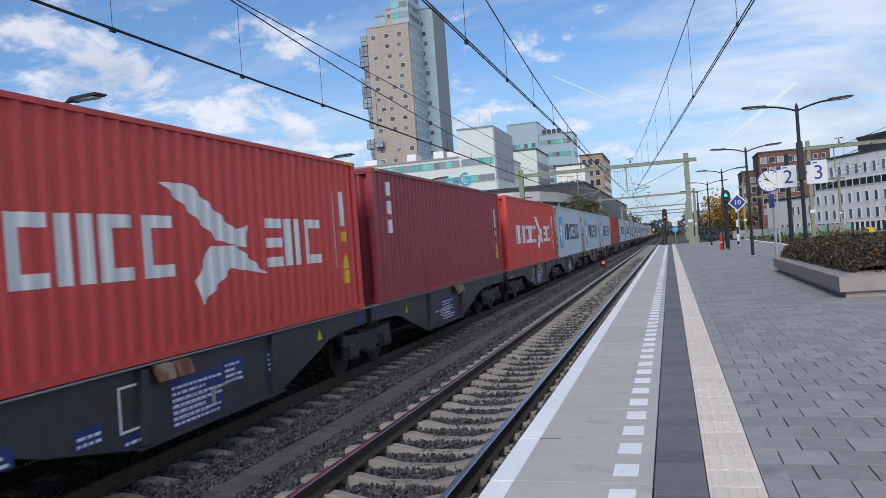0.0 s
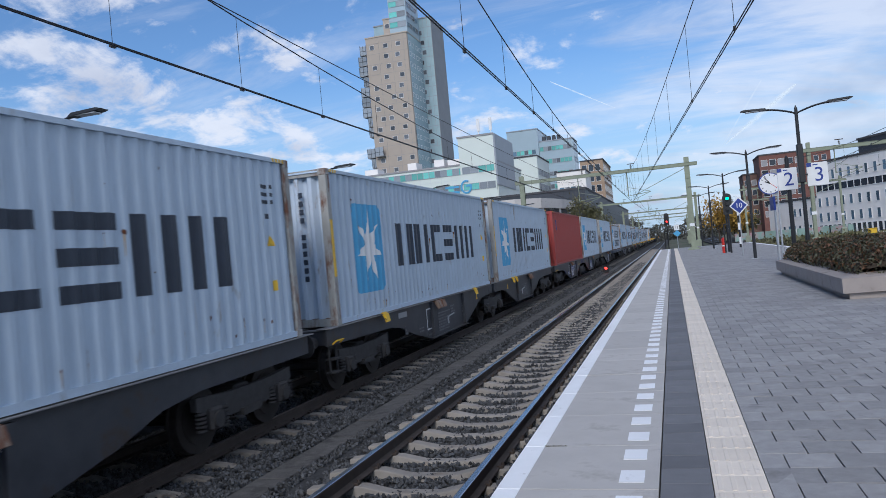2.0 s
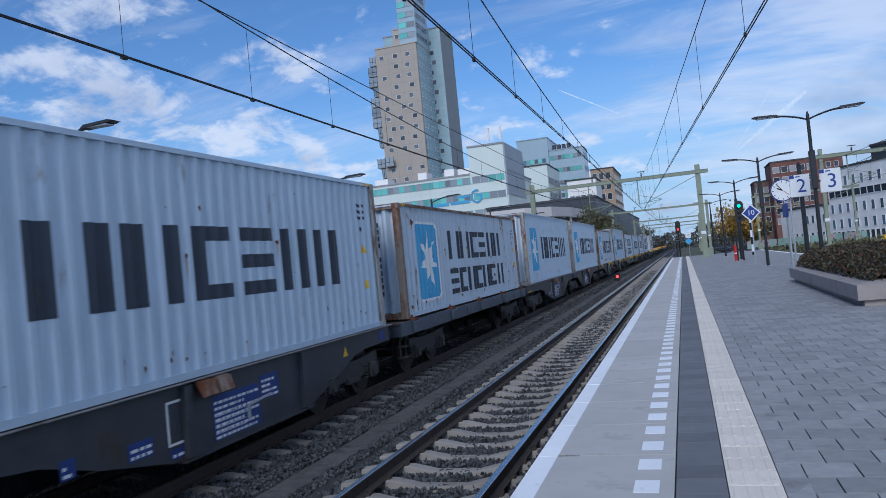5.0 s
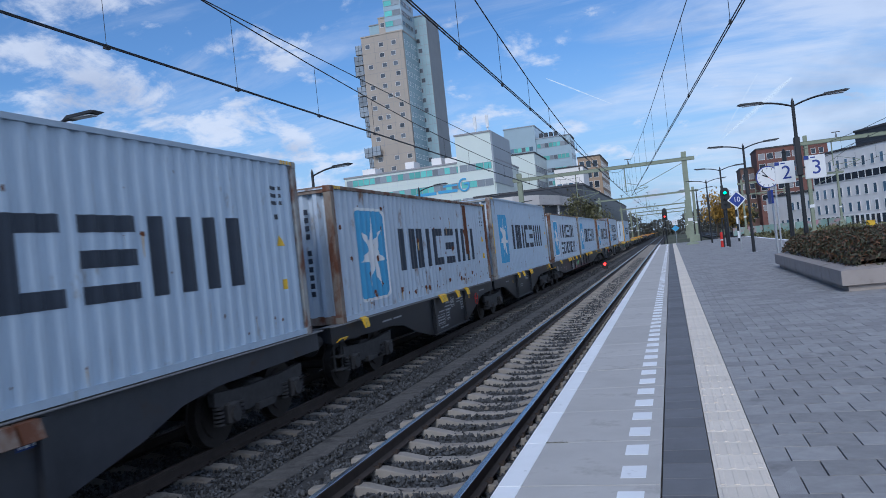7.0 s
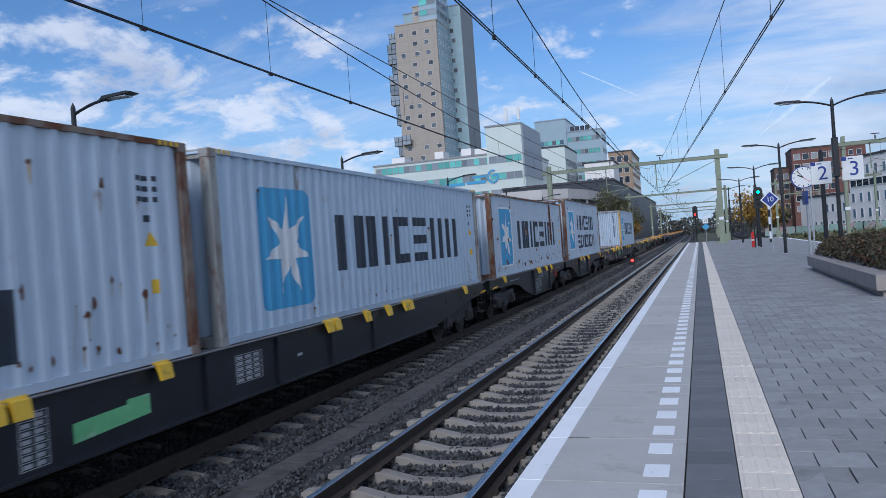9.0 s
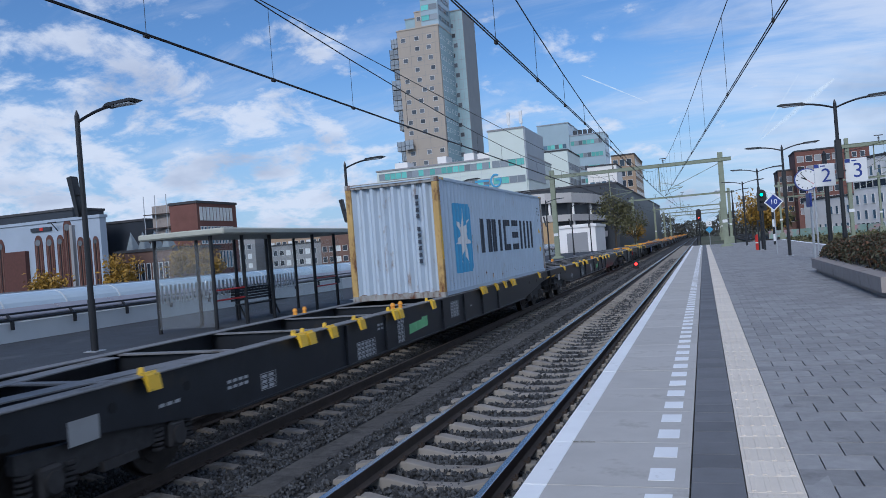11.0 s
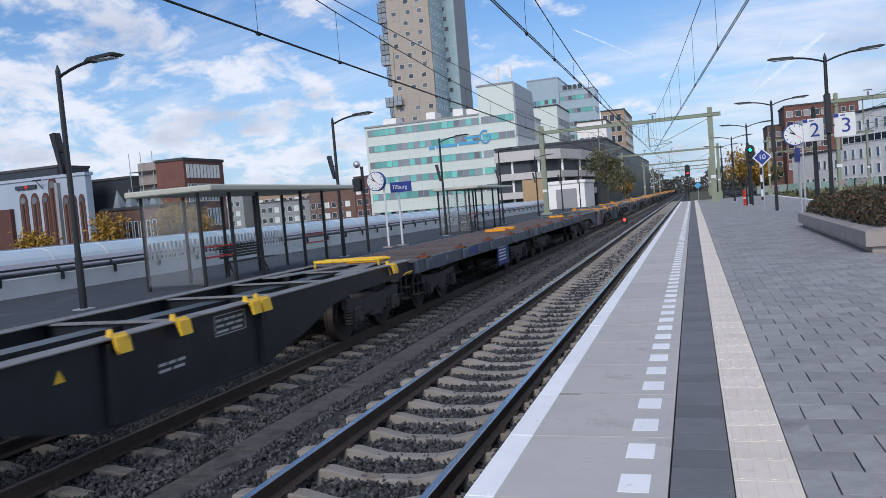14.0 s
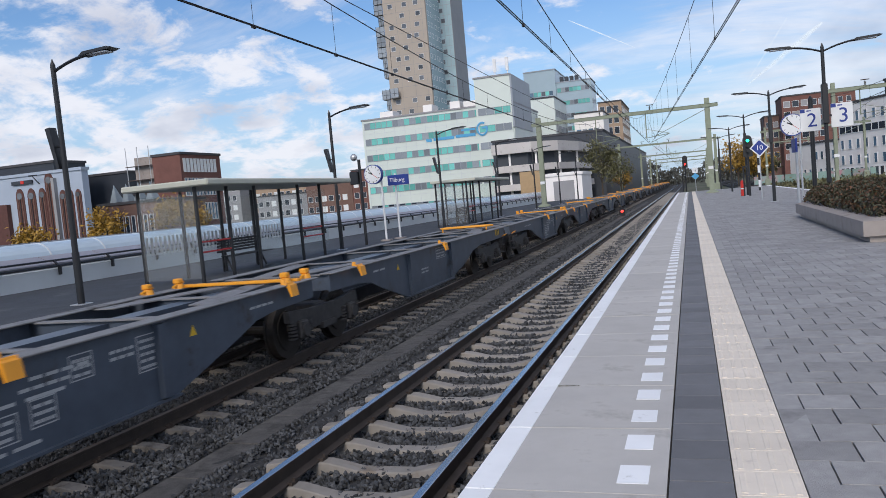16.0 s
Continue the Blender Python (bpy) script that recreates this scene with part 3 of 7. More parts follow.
def build_platform():
    bm = B()
    box(bm, EDGE + 0.15, 7.3, -14, FAR_END, -1.3, -0.05)
    tagged(part("platform_body", bm, M["joint"]), "island platform body with sandy joints between its paving", "platform", kind="structure")
    bm = B()
    box(bm, EDGE + 0.02, EDGE + 0.14, -14, FAR_END, -1.3, -0.12)
    tagged(part("platform_wall", bm, M["trough"]), "dark concrete retaining wall under the platform edge", "wall", kind="structure")
    # far paving joined, beyond and behind the single pieces
    def tiles(x0, w, y0, y1, d, g, z, shift=False):
        V, Fc = [], []
        r = 0
        y = y0
        while y < y1:
            n = 1 if not shift else int((7.0 - x0) / w)
            for i in range(n):
                xa = x0 + i * w + ((0.5 * w if r % 2 else 0) if shift else 0) + g
                xb = xa + w - 2 * g
                h = z + rng.uniform(-0.0015, 0.0015)
                o = len(V)
                a, b = y + g, y + d - g
                V.extend([(xa, a, h), (xb, a, h), (xb, b, h), (xa, b, h), (xa, a, -0.06), (xb, a, -0.06), (xb, b, -0.06), (xa, b, -0.06)])
                Fc.extend([(o, o + 1, o + 2, o + 3), (o, o + 4, o + 5, o + 1), (o + 1, o + 5, o + 6, o + 2), (o + 3, o + 2, o + 6, o + 7), (o, o + 3, o + 7, o + 4)])
            y += d
            r += 1
        return V, Fc
    rng = random.Random(11)
    pave = thing("paving", "grey rectangular pavers laid in half bond on the platform", "paving", kind="structure")
    D = 0.3068
    ynear = 2.305
    rows_near = 22
    V, Fc = tiles(TILE1, 0.313, ynear + rows_near * D, FAR_END, D, 0.004, 0.0, True)
    V2, Fc2 = tiles(TILE1, 0.313, ynear - 42 * D, ynear - 0.01, D, 0.004, 0.0, True)
    Fc += [tuple(i + len(V) for i in f) for f in Fc2]
    V += V2
    tagged(joined("pavers_far", V, Fc, M["paver2"], pave), kind="stuff")
    bm = B()
    box(bm, 0.0045, 0.3085, 0.004, D - 0.004, -0.06, 0, 0.0015)
    pm = mesh_of("paver", bm, M["paver"])
    for r in range(rows_near):
        for i in range(13):
            ob = part("paver", pm, None, pave)
            ob.matrix_basis = pose(TILE1 + i * 0.313 + (0.1565 if r % 2 else 0), ynear + r * D, rng.uniform(-0.002, 0.002), rng.uniform(-0.2, 0.2), rng.uniform(-0.2, 0.2), 0)
    bm = B()
    for r in range(rows_near):
        for i in range(13, 21):
            x = TILE1 + i * 0.313 + (0.1565 if r % 2 else 0)
            box(bm, x + 0.004, x + 0.309, ynear + r * D + 0.004, ynear + r * D + D - 0.004, -0.06, 0)
    tagged(part("pavers_side", bm, M["paver2"], pave), kind="stuff")
    bm = B()
    box(bm, TILE1 + 0.003, TILE1 + 0.153, ynear - 42 * D, FAR_END, -0.06, -0.002)
    tagged(part("pavers_start", bm, M["paver2"], pave), kind="stuff")
    # dark band
    band = thing("dark_tile_band", "anthracite concrete tiles beside the tactile strip", "tiles", kind="structure")
    bm = B()
    box(bm, SLAB + 0.006, TILE0 - 0.004, 0.003, D - 0.003, -0.06, 0, 0.0015)
    dm = mesh_of("tile", bm, M["darktile"])
    strip = thing("tactile_strip", "cream ribbed tactile guide strip set in the paving", "tactile strip", kind="structure")
    bm = B()
    box(bm, TILE0 + 0.002, TILE1 - 0.004, 0.002, D - 0.002, -0.06, 0.001, 0.0015)
    for i in range(4):
        x = TILE0 + 0.04 + i * 0.078
        prism(bm, [(x - 0.017, 0.001), (x - 0.011, 0.0045), (x + 0.011, 0.0045), (x + 0.017, 0.001)], "y", 0.024, D - 0.024)
    tm = mesh_of("tactile_tile", bm, M["tactile"])
    for me, nm, root, y in ((dm, "tile", band, 3.819 - 40 * D), (tm, "tactile_tile", strip, 3.666 - 40 * D)):
        while y < FAR_END - 0.4:
            ob = part(nm, me, None, root)
            ob.matrix_basis = pose(0, y, rng.uniform(-0.001, 0.001), 0, rng.uniform(-0.1, 0.1), 0)
            y += D
    # edge slabs with a painted white edge and white blocks
    slabs = thing("platform_edge", "light grey concrete edge slabs with white painted edge and white blocks", "platform edge", kind="structure")
    bm = B()
    box(bm, EDGE + 0.155, SLAB - 0.004, 0.005, 0.995, -0.14, 0, 0.002)
    sm = mesh_of("slab", bm, M["slab"])
    bm = B()
    box(bm, EDGE, EDGE + 0.1545, 0.005, 0.995, -0.14, 0.001, 0.003)
    wm = mesh_of("white_edge", bm, M["edgewhite"])
    bm = B()
    for y in (0.13, 0.63):
        box(bm, -0.445, -0.29, y, y + 0.25, -0.02, 0.0025)
    bmk = mesh_of("white_block", bm, M["edgewhite"])
    for i in range(-9, 78):
        ob = part("slab", sm, None, slabs)
        ob.matrix_basis = pose(0, 1.63 + i, rng.uniform(-0.002, 0.002))
        part("white_edge", wm, None, ob)
        part("white_block", bmk, None, ob)
    bm = B()
    for i in range(40):
        a = rng.uniform(0, 0.17)
        p = Vector((-1.05 + a, 5.632 + rng.uniform(-0.006, 0.006), 0))
        rod(bm, p, p + Vector((rng.uniform(-0.012, 0.012), rng.uniform(-0.03, 0.0), rng.uniform(0.004, 0.018))), 0.002, 4, 0.0006)
    tagged(part("weed", bm, M["leafgreen"]), "thin green weed growing in a slab joint", "weed")
    # right-hand edge of the island and the far platform
    bm = B()
    box(bm, 7.0, 7.3, -14, FAR_END, -0.14, 0.001)
    tagged(part("platform_edge_far", bm, M["edgewhite"]), "white painted edge on the other side of the island platform", "platform edge", kind="structure")
    bm = B()
    box(bm, -18.3, -8.95, -14, 95, -1.3, -0.03)
    tagged(part("platform_west", bm, M["asphalt"]), "dark asphalt side platform across the tracks", "platform", kind="structure")
    bm = B()
    box(bm, -8.95, -8.75, -14, 95, -0.2, -0.028)
    tagged(part("platform_west_edge", bm, M["trough"]), "concrete edge of the side platform", "platform edge", kind="structure")


# ---- catenary ----


def wire(name, pts, r, label, droppers=None):
    bm = B()
    rings = []
    for x, y, z in pts:
        rings.append([bm.verts.new((x + r * math.cos(1.2566 * k), y, z + r * math.sin(1.2566 * k))) for k in range(5)])
    for a, b in zip(rings, rings[1:]):
        for k in range(5):
            bm.faces.new((a[k], b[k], b[(k + 1) % 5], a[(k + 1) % 5]))
    return tagged(part(name, bm, M["wire"]), label, "overhead wire", "overhead wires")


def sag(x0, x1, y0, y1, ztop, zlow, n=14):
    """A messenger wire hung between two supports."""
    out = []
    for i in range(n + 1):
        f = i / n
        out.append((x0 + (x1 - x0) * f, y0 + (y1 - y0) * f, zlow + (ztop - zlow) * (2 * f - 1) ** 2))
    return out


def hang(name, line, contact_z, step, x_of=None, parent=None):
    """Droppers between a messenger and the contact wire."""
    for (x, y, z) in line[::step]:
        if y > 2 and z - contact_z > 0.05:
            bm = B()
            xc = x if x_of is None else x_of(y)
            rod(bm, (x, y, z), (xc, y, contact_z), 0.005, 4)
            box(bm, xc - 0.02, xc + 0.02, y - 0.05, y + 0.05, contact_z - 0.01, contact_z + 0.05)
            part(name, bm, M["wire"], parent)


def build_catenary():
    zc = 4.7
    for x0, x1 in ((-2.72, -3.1), (-6.8, -6.95)):
        for d in (-0.02, 0.02):
            wire("contact_wire", [(x0 + d, -10, zc), (x1 + d, 68, zc), (x0 + d, 130, zc), (x1 + d, 330, zc)], 0.011, "dark copper contact wire above the track")
    for x0, x1, f, zt in ((-2.85, -3.0, 4.88, 7.3), (-6.9, -7.0, 5.2, 6.8)):
        line = sag(x0, x1, 2, 66, zt, f, 20)
        w = wire("messenger_wire", line, 0.012, "sagging messenger wire above the track")
        hang("dropper", line, zc, 1, None, w)
        far = sag(x1, x0, 66, 130, 6.6, 5.05, 10)
        w = wire("messenger_wire", far, 0.012, "sagging messenger wire above the track")
        hang("dropper", far, zc, 1, None, w)
        wire("messenger_wire", sag(x0, x1, 130, 200, 6.2, 5.05, 8), 0.014, "sagging messenger wire above the track")
    wire("feeder_wire", sag(-6.55, -6.75, -5, 68, 6.05, 5.75, 8), 0.01, "straight feeder wire above the track")
    # wire crossing over the platform to its tensioning end
    for d in (-0.02, 0.02):
        wire("contact_wire", [(2.27 + d, -0.2, zc), (-2.9 + d, 68, zc)], 0.011, "contact wire running out over the platform")
    fine = [(2.27 - 5.17 * (y + 0.2) / 68.2, y, 6.6 + 0.00065 * max(0, y - 30) ** 2) for y in (0.5, 7, 13, 19.5, 26, 33, 40, 47, 54, 61, 67)]
    w = wire("messenger_wire", fine, 0.011, "messenger wire running out over the platform")
    hang("dropper", fine, zc, 1, lambda y: 2.27 - 5.17 * (y + 0.2) / 68.2, w)


def build_portal(y, xl, xr, zt, label, hw=0.21):
    """Two H-section masts of half width hw, a box beam and the arms that hold the wires."""
    p = thing("catenary_portal", label, "catenary portal", "catenary portals")
    for x in (xl, xr):
        bm = B()
        for s in (-1, 1):
            box(bm, x - hw, x + hw, y + s * 0.19 - 0.014, y + s * 0.19 + 0.014, -1.2, zt + 0.75)
        box(bm, x - 0.014, x + 0.014, y - 0.176, y + 0.176, -1.2, zt + 0.75)
        part("mast", bm, M["mast"], p)
        bm = B()
        n = 0.5 if hw > 0.2 else 0.35
        rings = [[bm.verts.new((x + a * q, y + b * q, z)) for a, b in ((-1, -1), (1, -1), (1, 1), (-1, 1))] for q, z in ((n, -1.25), (n, 0.06), (n * 0.62, 0.2))]
        for lo, hi in zip(rings, rings[1:]):
            for i in range(4):
                bm.faces.new((lo[i], lo[(i + 1) % 4], hi[(i + 1) % 4], hi[i]))
        bm.faces.new(rings[-1])
        part("footing", bm, M["mast"], p)
        for k in (0, 1, 2, 3):
            bm = B()
            box(bm, x - hw - 0.025, x + hw + 0.025, y - 0.22, y + 0.22, 1.6 + k * 1.5, 1.64 + k * 1.5)
            part("band", bm, M["mast"], p)
        bm = B()
        box(bm, x - 0.2, x + 0.2, y - 0.235, y - 0.222, 2.0, 2.25)
        part("number_plate", bm, M["white"], p, "small white plate")
    for dy in (-0.24, 0.24):
        bm = B()
        box(bm, xl - 0.6, xr + 0.85, y + dy - 0.02, y + dy + 0.02, zt + 0.02, zt + 0.26)
        box(bm, xl - 0.6, xr + 0.85, y + dy - 0.05, y + dy + 0.05, zt, zt + 0.02)
        box(bm, xl - 0.6, xr + 0.85, y + dy - 0.05, y + dy + 0.05, zt + 0.26, zt + 0.28)
        part("beam", bm, M["mast"], p)
    for x in (TRACK_A, TRACK_B) if xl < TRACK_A < xr else (8.95, 13.2):
        if not xl < x < xr:
            continue
        bm = B()
        rod(bm, (x - 0.4, y, zt + 0.2), (x - 0.4, y, 5.1), 0.045, 6)
        rod(bm, (x - 0.4, y, 5.15), (x + 1.5, y, 5.35), 0.025, 6)
        rod(bm, (x - 0.4, y, 5.9), (x + 1.5, y, 5.38), 0.018, 6)
        rod(bm, (x + 1.5, y, 5.35), (x, y, 4.75), 0.02, 6)
        part("registration_arm", bm, M["mast"], p)
        bm = B()
        rod(bm, (x, y, zt + 0.28), (x, y, zt + 0.75), 0.02, 6)
        for k in range(4):
            disc(bm, (x, y, zt + 0.36 + k * 0.07), 0.075, "z", 0.035, 10)
        box(bm, x - 0.3, x + 0.3, y - 0.04, y + 0.04, zt + 0.7, zt + 0.76)
        part("insulator", bm, M["rail"], p, "dark ribbed insulator")
    bm = B()
    rod(bm, (xr, y, zt - 0.1), (xr - 4.4, y, zt - 2.0), 0.025, 6)
    part("stay", bm, M["mast"], p)
    return p


# ---- the train ----
CW, CL = 2.44, 12.19                    # width and length of a forty-foot box
DECK = 0.40                             # height of the boxes' undersides


def rib(y):
    """Depth of the corrugated side at a place along it."""
    p = (y % 0.278) / 0.278
    d = 0.042
    if p < 0.25:
        return 0.0
    if p < 0.5:
        return -d * (p - 0.25) / 0.25
    if p < 0.75:
        return -d
    return -d * (1 - (p - 0.75) / 0.25)


BREAKS = [k * 0.278 / 4 for k in range(int(CL / 0.278 * 4) + 2)]


def corrugated(bm, length, z0, z1, place):
    """A corrugated sheet; place(along, depth, z) gives the point."""
    ys = [b for b in BREAKS if 0 < b < length]
    ys = [0.0] + ys + [length]
    prev = None
    for y in ys:
        d = rib(y)
        cur = [bm.verts.new(place(y, d, z0)), bm.verts.new(place(y, d, z1))]
        if prev:
            bm.faces.new((prev[0], cur[0], cur[1], prev[1]))
        prev = cur
    bmesh.ops.recalc_face_normals(bm, faces=bm.faces[:])


def decal(polys, lift=0.004, x=CW / 2 - 0.018):
    """Flat outlines (along, z) laid onto the corrugated side that faces +x."""
    bm = B()
    for poly in polys:
        vs = [bm.verts.new((0, a, z)) for a, z in poly]
        bm.faces.new(vs)
    lo = min(a for p in polys for a, _ in p)
    hi = max(a for p in polys for a, _ in p)
    for b in (k + 0.15 for k in BREAKS):
        if lo < b < hi:
            g = bm.verts[:] + bm.edges[:] + bm.faces[:]
            bmesh.ops.bisect_plane(bm, geom=g, plane_co=(0, b, 0), plane_no=(0, 1, 0), dist=1e-5)
    bmesh.ops.triangulate(bm, faces=bm.faces[:])
    for v in bm.verts:
        v.co.x = x + rib(v.co.y - 0.15) + lift
    for f in bm.faces:
        f.normal_update()
        if f.normal.x < 0:
            f.normal_flip()
    return bm


def rect(a0, a1, z0, z1, lean=0.0):
    return [(a0, z0), (a1, z0), (a1 + lean, z1), (a0 + lean, z1)]


def rounded(a0, a1, z0, z1, r, n=5):
    out = []
    for cx, cz, s in ((a1 - r, z0 + r, -90), (a1 - r, z1 - r, 0), (a0 + r, z1 - r, 90), (a0 + r, z0 + r, 180)):
        for i in range(n + 1):
            w = radians(s + 90 * i / n)
            out.append((cx + r * math.cos(w), cz + r * math.sin(w)))
    return out


def star(cx, cz, r1, r2, n=7):
    """A pointed star as triangles round its middle."""
    out = []
    ring = []
    for i in range(2 * n):
        w = radians(90 + 180 * i / n)
        r = r1 if i % 2 == 0 else r2
        ring.append((cx + 0.86 * r * math.cos(w), cz + r * math.sin(w)))
    for i in range(2 * n):
        out.append([(cx, cz), ring[i], ring[(i + 1) % (2 * n)]])
    return out


def blocks(a0, a1, z0, z1, widths, pattern):
    """Plain bars that stand where large lettering is: each block in a few strokes."""
    total = sum(widths) + 0.22 * (len(widths) - 1) * 0.9
    k = (a1 - a0) / total
    glyphs, a = [], a0
    h = z1 - z0
    for w, kind in zip(widths, pattern):
        out = []
        w *= k
        s = 0.36 * min(w, h)
        if kind == "u":                       # two uprights
            out += [rect(a, a + s, z0, z1), rect(a + w - s, a + w, z0, z1)]
        elif kind == "l":                     # upright and level bars
            out += [rect(a, a + s, z0, z1), rect(a + s, a + w, z1 - 0.2 * h, z1), rect(a + s, a + w, z0, z0 + 0.2 * h)]
        elif kind == "s":                     # three level bars
            out += [rect(a, a + w, z0 + f * h, z0 + (f + 0.2) * h) for f in (0, 0.4, 0.8)]
        elif kind == "i":
            out += [rect(a, a + w, z0, z1)]
        glyphs.append(out)
        a += w + 0.22 * 0.9 * k
    return glyphs


def letter_bars(parent, glyphs, material, label):
    for g in glyphs:
        for bar in g:
            part("lettering_bar", decal([bar], 0.004), material, parent, label)


def make_container(kind):
    """One forty-foot box, its near lower corner at the origin, its length along +y, centred on x."""
    high = kind in ("hs", "plain_maroon", "plain_red", "star", "sealhigh", "yellowpost")
    H = 2.896 if high else 2.591
    paint = {"hs": "red", "plain_maroon": "maroon", "plain_red": "redb", "star": "grey", "starlow": "grey", "seal": "greyold", "sealhigh": "greyold", "rusty": "greyold", "yellowpost": "grey"}[kind]
    label = {"hs": "bright red corrugated forty-foot shipping container with white lettering bars",
             "plain_maroon": "maroon corrugated forty-foot shipping container, dusty",
             "plain_red": "brick-red corrugated forty-foot shipping container",
             "star": "blue-grey corrugated shipping container with a white star on blue",
             "starlow": "lower blue-grey corrugated shipping container with a white star on blue",
             "seal": "weathered rusty grey shipping container with two rows of dark lettering bars",
             "sealhigh": "tall weathered grey shipping container with two rows of lettering bars",
             "rusty": "rust-streaked grey shipping container with a white star on blue",
             "yellowpost": "blue-grey shipping container with rusty yellow posts, worn grey end"}[kind]
    c = thing("shipping_container", label, "shipping container", "containers on the train")
    P = M[paint]
    post = M["rustpost"] if paint == "grey" else M["rustheavy"] if paint == "greyold" else P
    w = CW / 2
    x = w - 0.018
    for s in (1, -1):
        bm = B()
        corrugated(bm, CL - 0.3, 0.1, H - 0.06, lambda y, d, z: (s * (x + d), y + 0.15, z))
        part("side_panel", bm, P, c)
    bm = B()
    corrugated(bm, CW - 0.2, 0.12, H - 0.1, lambda y, d, z: (y - w + 0.1, 0.05 - 2.4 * d, z))
    part("end_panel", bm, M["greyold"] if paint == "grey" else P, c)
    bm = B()
    for k in range(12):
        if k not in (4, 11):
            box(bm, 0.62, 0.7, 0.03, 0.046, H - 0.5 - 0.155 * k, H - 0.4 - 0.155 * k)
    tagged(part("number_bar", bm, M["letter"] if paint in ("grey", "greyold") else M["white"], c), kind="stuff")
    bm = B()
    box(bm, -w + 0.1, w - 0.1, 0.0, CL - 0.1, H - 0.06, H - 0.03)
    for k in range(30):
        box(bm, -w + 0.15, w - 0.15, 0.3 + k * 0.4, 0.5 + k * 0.4, H - 0.03, H - 0.012)
    part("roof", bm, P, c)
    bm = B()
    box(bm, -w + 0.14, w - 0.14, 0.1, CL - 0.1, 0.08, 0.15)
    part("floor", bm, M["rust"], c)
    for sx in (-1, 1):
        bm = B()
        box(bm, sx * w - sx * 0.07, sx * w - sx * 0.012, 0.15, CL - 0.15, 0.015, 0.105)
        part("bottom_rail", bm, P, c)
        bm = B()
        box(bm, sx * w - sx * 0.06, sx * w - sx * 0.004, 0.15, CL - 0.15, H - 0.065, H)
        part("top_rail", bm, post if paint == "greyold" else P, c)
        for ya, yb in ((0.0, 0.16), (CL - 0.16, CL)):
            bm = B()
            box(bm, sx * w - sx * 0.15, sx * w, ya, yb, 0.11, H - 0.11, 0.012)
            part("corner_post", bm, M["rustorange"] if kind == "yellowpost" and ya == 0 else post, c, "rusty corner post" if post is not P else "")
            for z0, z1 in ((0, 0.118), (H - 0.118, H)):
                bm = B()
                box(bm, sx * (w + 0.004) - sx * 0.165, sx * (w + 0.004), ya - 0.004 if ya == 0 else ya, yb if ya == 0 else yb + 0.004, z0 - 0.003, z1 + 0.004, 0.012)
                part("corner_casting", bm, post, c)
    bm = B()
    box(bm, -w + 0.15, w - 0.15, 0.02, 0.1, H - 0.12, H - 0.002)
    part("end_header", bm, post, c)
    bm = B()
    box(bm, -w + 0.15, w - 0.15, 0.02, 0.1, 0.0, 0.14)
    part("end_sill", bm, post, c)
    for k in (0, 1):
        bm = B()
        x0 = -w + 0.15 + k * (w - 0.155)
        box(bm, x0, x0 + w - 0.16, CL - 0.07, CL - 0.03, 0.12, H - 0.1)
        d = part("door", bm, P, c)
        for q in (0.3, 0.75):
            bm = B()
            rod(bm, (x0 + q, CL - 0.01, 0.1), (x0 + q, CL - 0.01, H - 0.1), 0.017, 6)
            part("lock_rod", bm, M["galv"], d)
    ctr = H / 2
    if paint in ("grey", "greyold"):
        two = kind in ("seal", "sealhigh")
        if paint == "greyold":
            part("white_border", decal([rounded(1.06, 2.68, ctr - 1.01, ctr + 0.91, 0.17)], 0.0015), M["white"], c, "thin white border")
        part("blue_square", decal([rounded(1.12, 2.62, ctr - 0.95, ctr + 0.85, 0.13)], 0.003), M["logoblue"], c, "light blue square")
        part("star", decal(star(1.87, ctr - 0.03, 0.78, 0.29), 0.006), M["white"], c, "plain white star")
        wd = (1.15, 1.05, 0.9, 0.95, 0.9, 0.95)
        if two:
            letter_bars(c, blocks(3.65, 9.5, ctr - 0.05, ctr + 0.72, wd, "uulsuu"), M["letter"], "dark lettering bar")
            letter_bars(c, blocks(3.6, 9.6, ctr - 0.98, ctr - 0.3, (0.9, 0.85, 0.95, 0.8, 0.95, 1, 1), "slululu"), M["letter"], "dark lettering bar")
        else:
            letter_bars(c, blocks(3.47, 10.36, ctr - 0.49, ctr + 0.48, wd, "uulsuu"), M["letter"], "dark lettering bar")
        tagged(part("marking", decal([rect(11.28 + 0.13 * q, 11.37 + 0.13 * q, H - f, H - f + 0.06) for f in (0.5, 0.62, 0.74) for q in range(3)] + [rect(11.4, 11.5, H - 0.97, H - 0.89)], 0.004), M["letter"], c), kind="stuff")
        for sign in ([(11.4, ctr + 0.05), (11.58, ctr + 0.05), (11.49, ctr + 0.22)], rect(11.47, 11.55, 0.8, 0.96)):
            part("warning_label", decal([sign], 0.004), M["yellow"], c, "yellow warning label")
    if kind in ("star", "yellowpost"):
        bm = B()
        box(bm, w + 0.001, w + 0.004, 0.03, 0.13, 0.9, 1.95)
        part("caution_strip", bm, M["yellow"], c, "yellow caution strip")
    if kind == "rusty":
        part("rust_patch", decal([rect(9.3, 9.62, 1.0, H - 0.1)], 0.0065), M["rust"], c, "brown rust streak")
    # ragged rust spots, thicker along the bottom, each with a thin run below it
    many = {"seal": 110, "sealhigh": 110, "rusty": 150, "star": 51, "starlow": 51, "yellowpost": 60}.get(kind, 12)
    rng = random.Random(4 + many)
    spots, runs = [], []
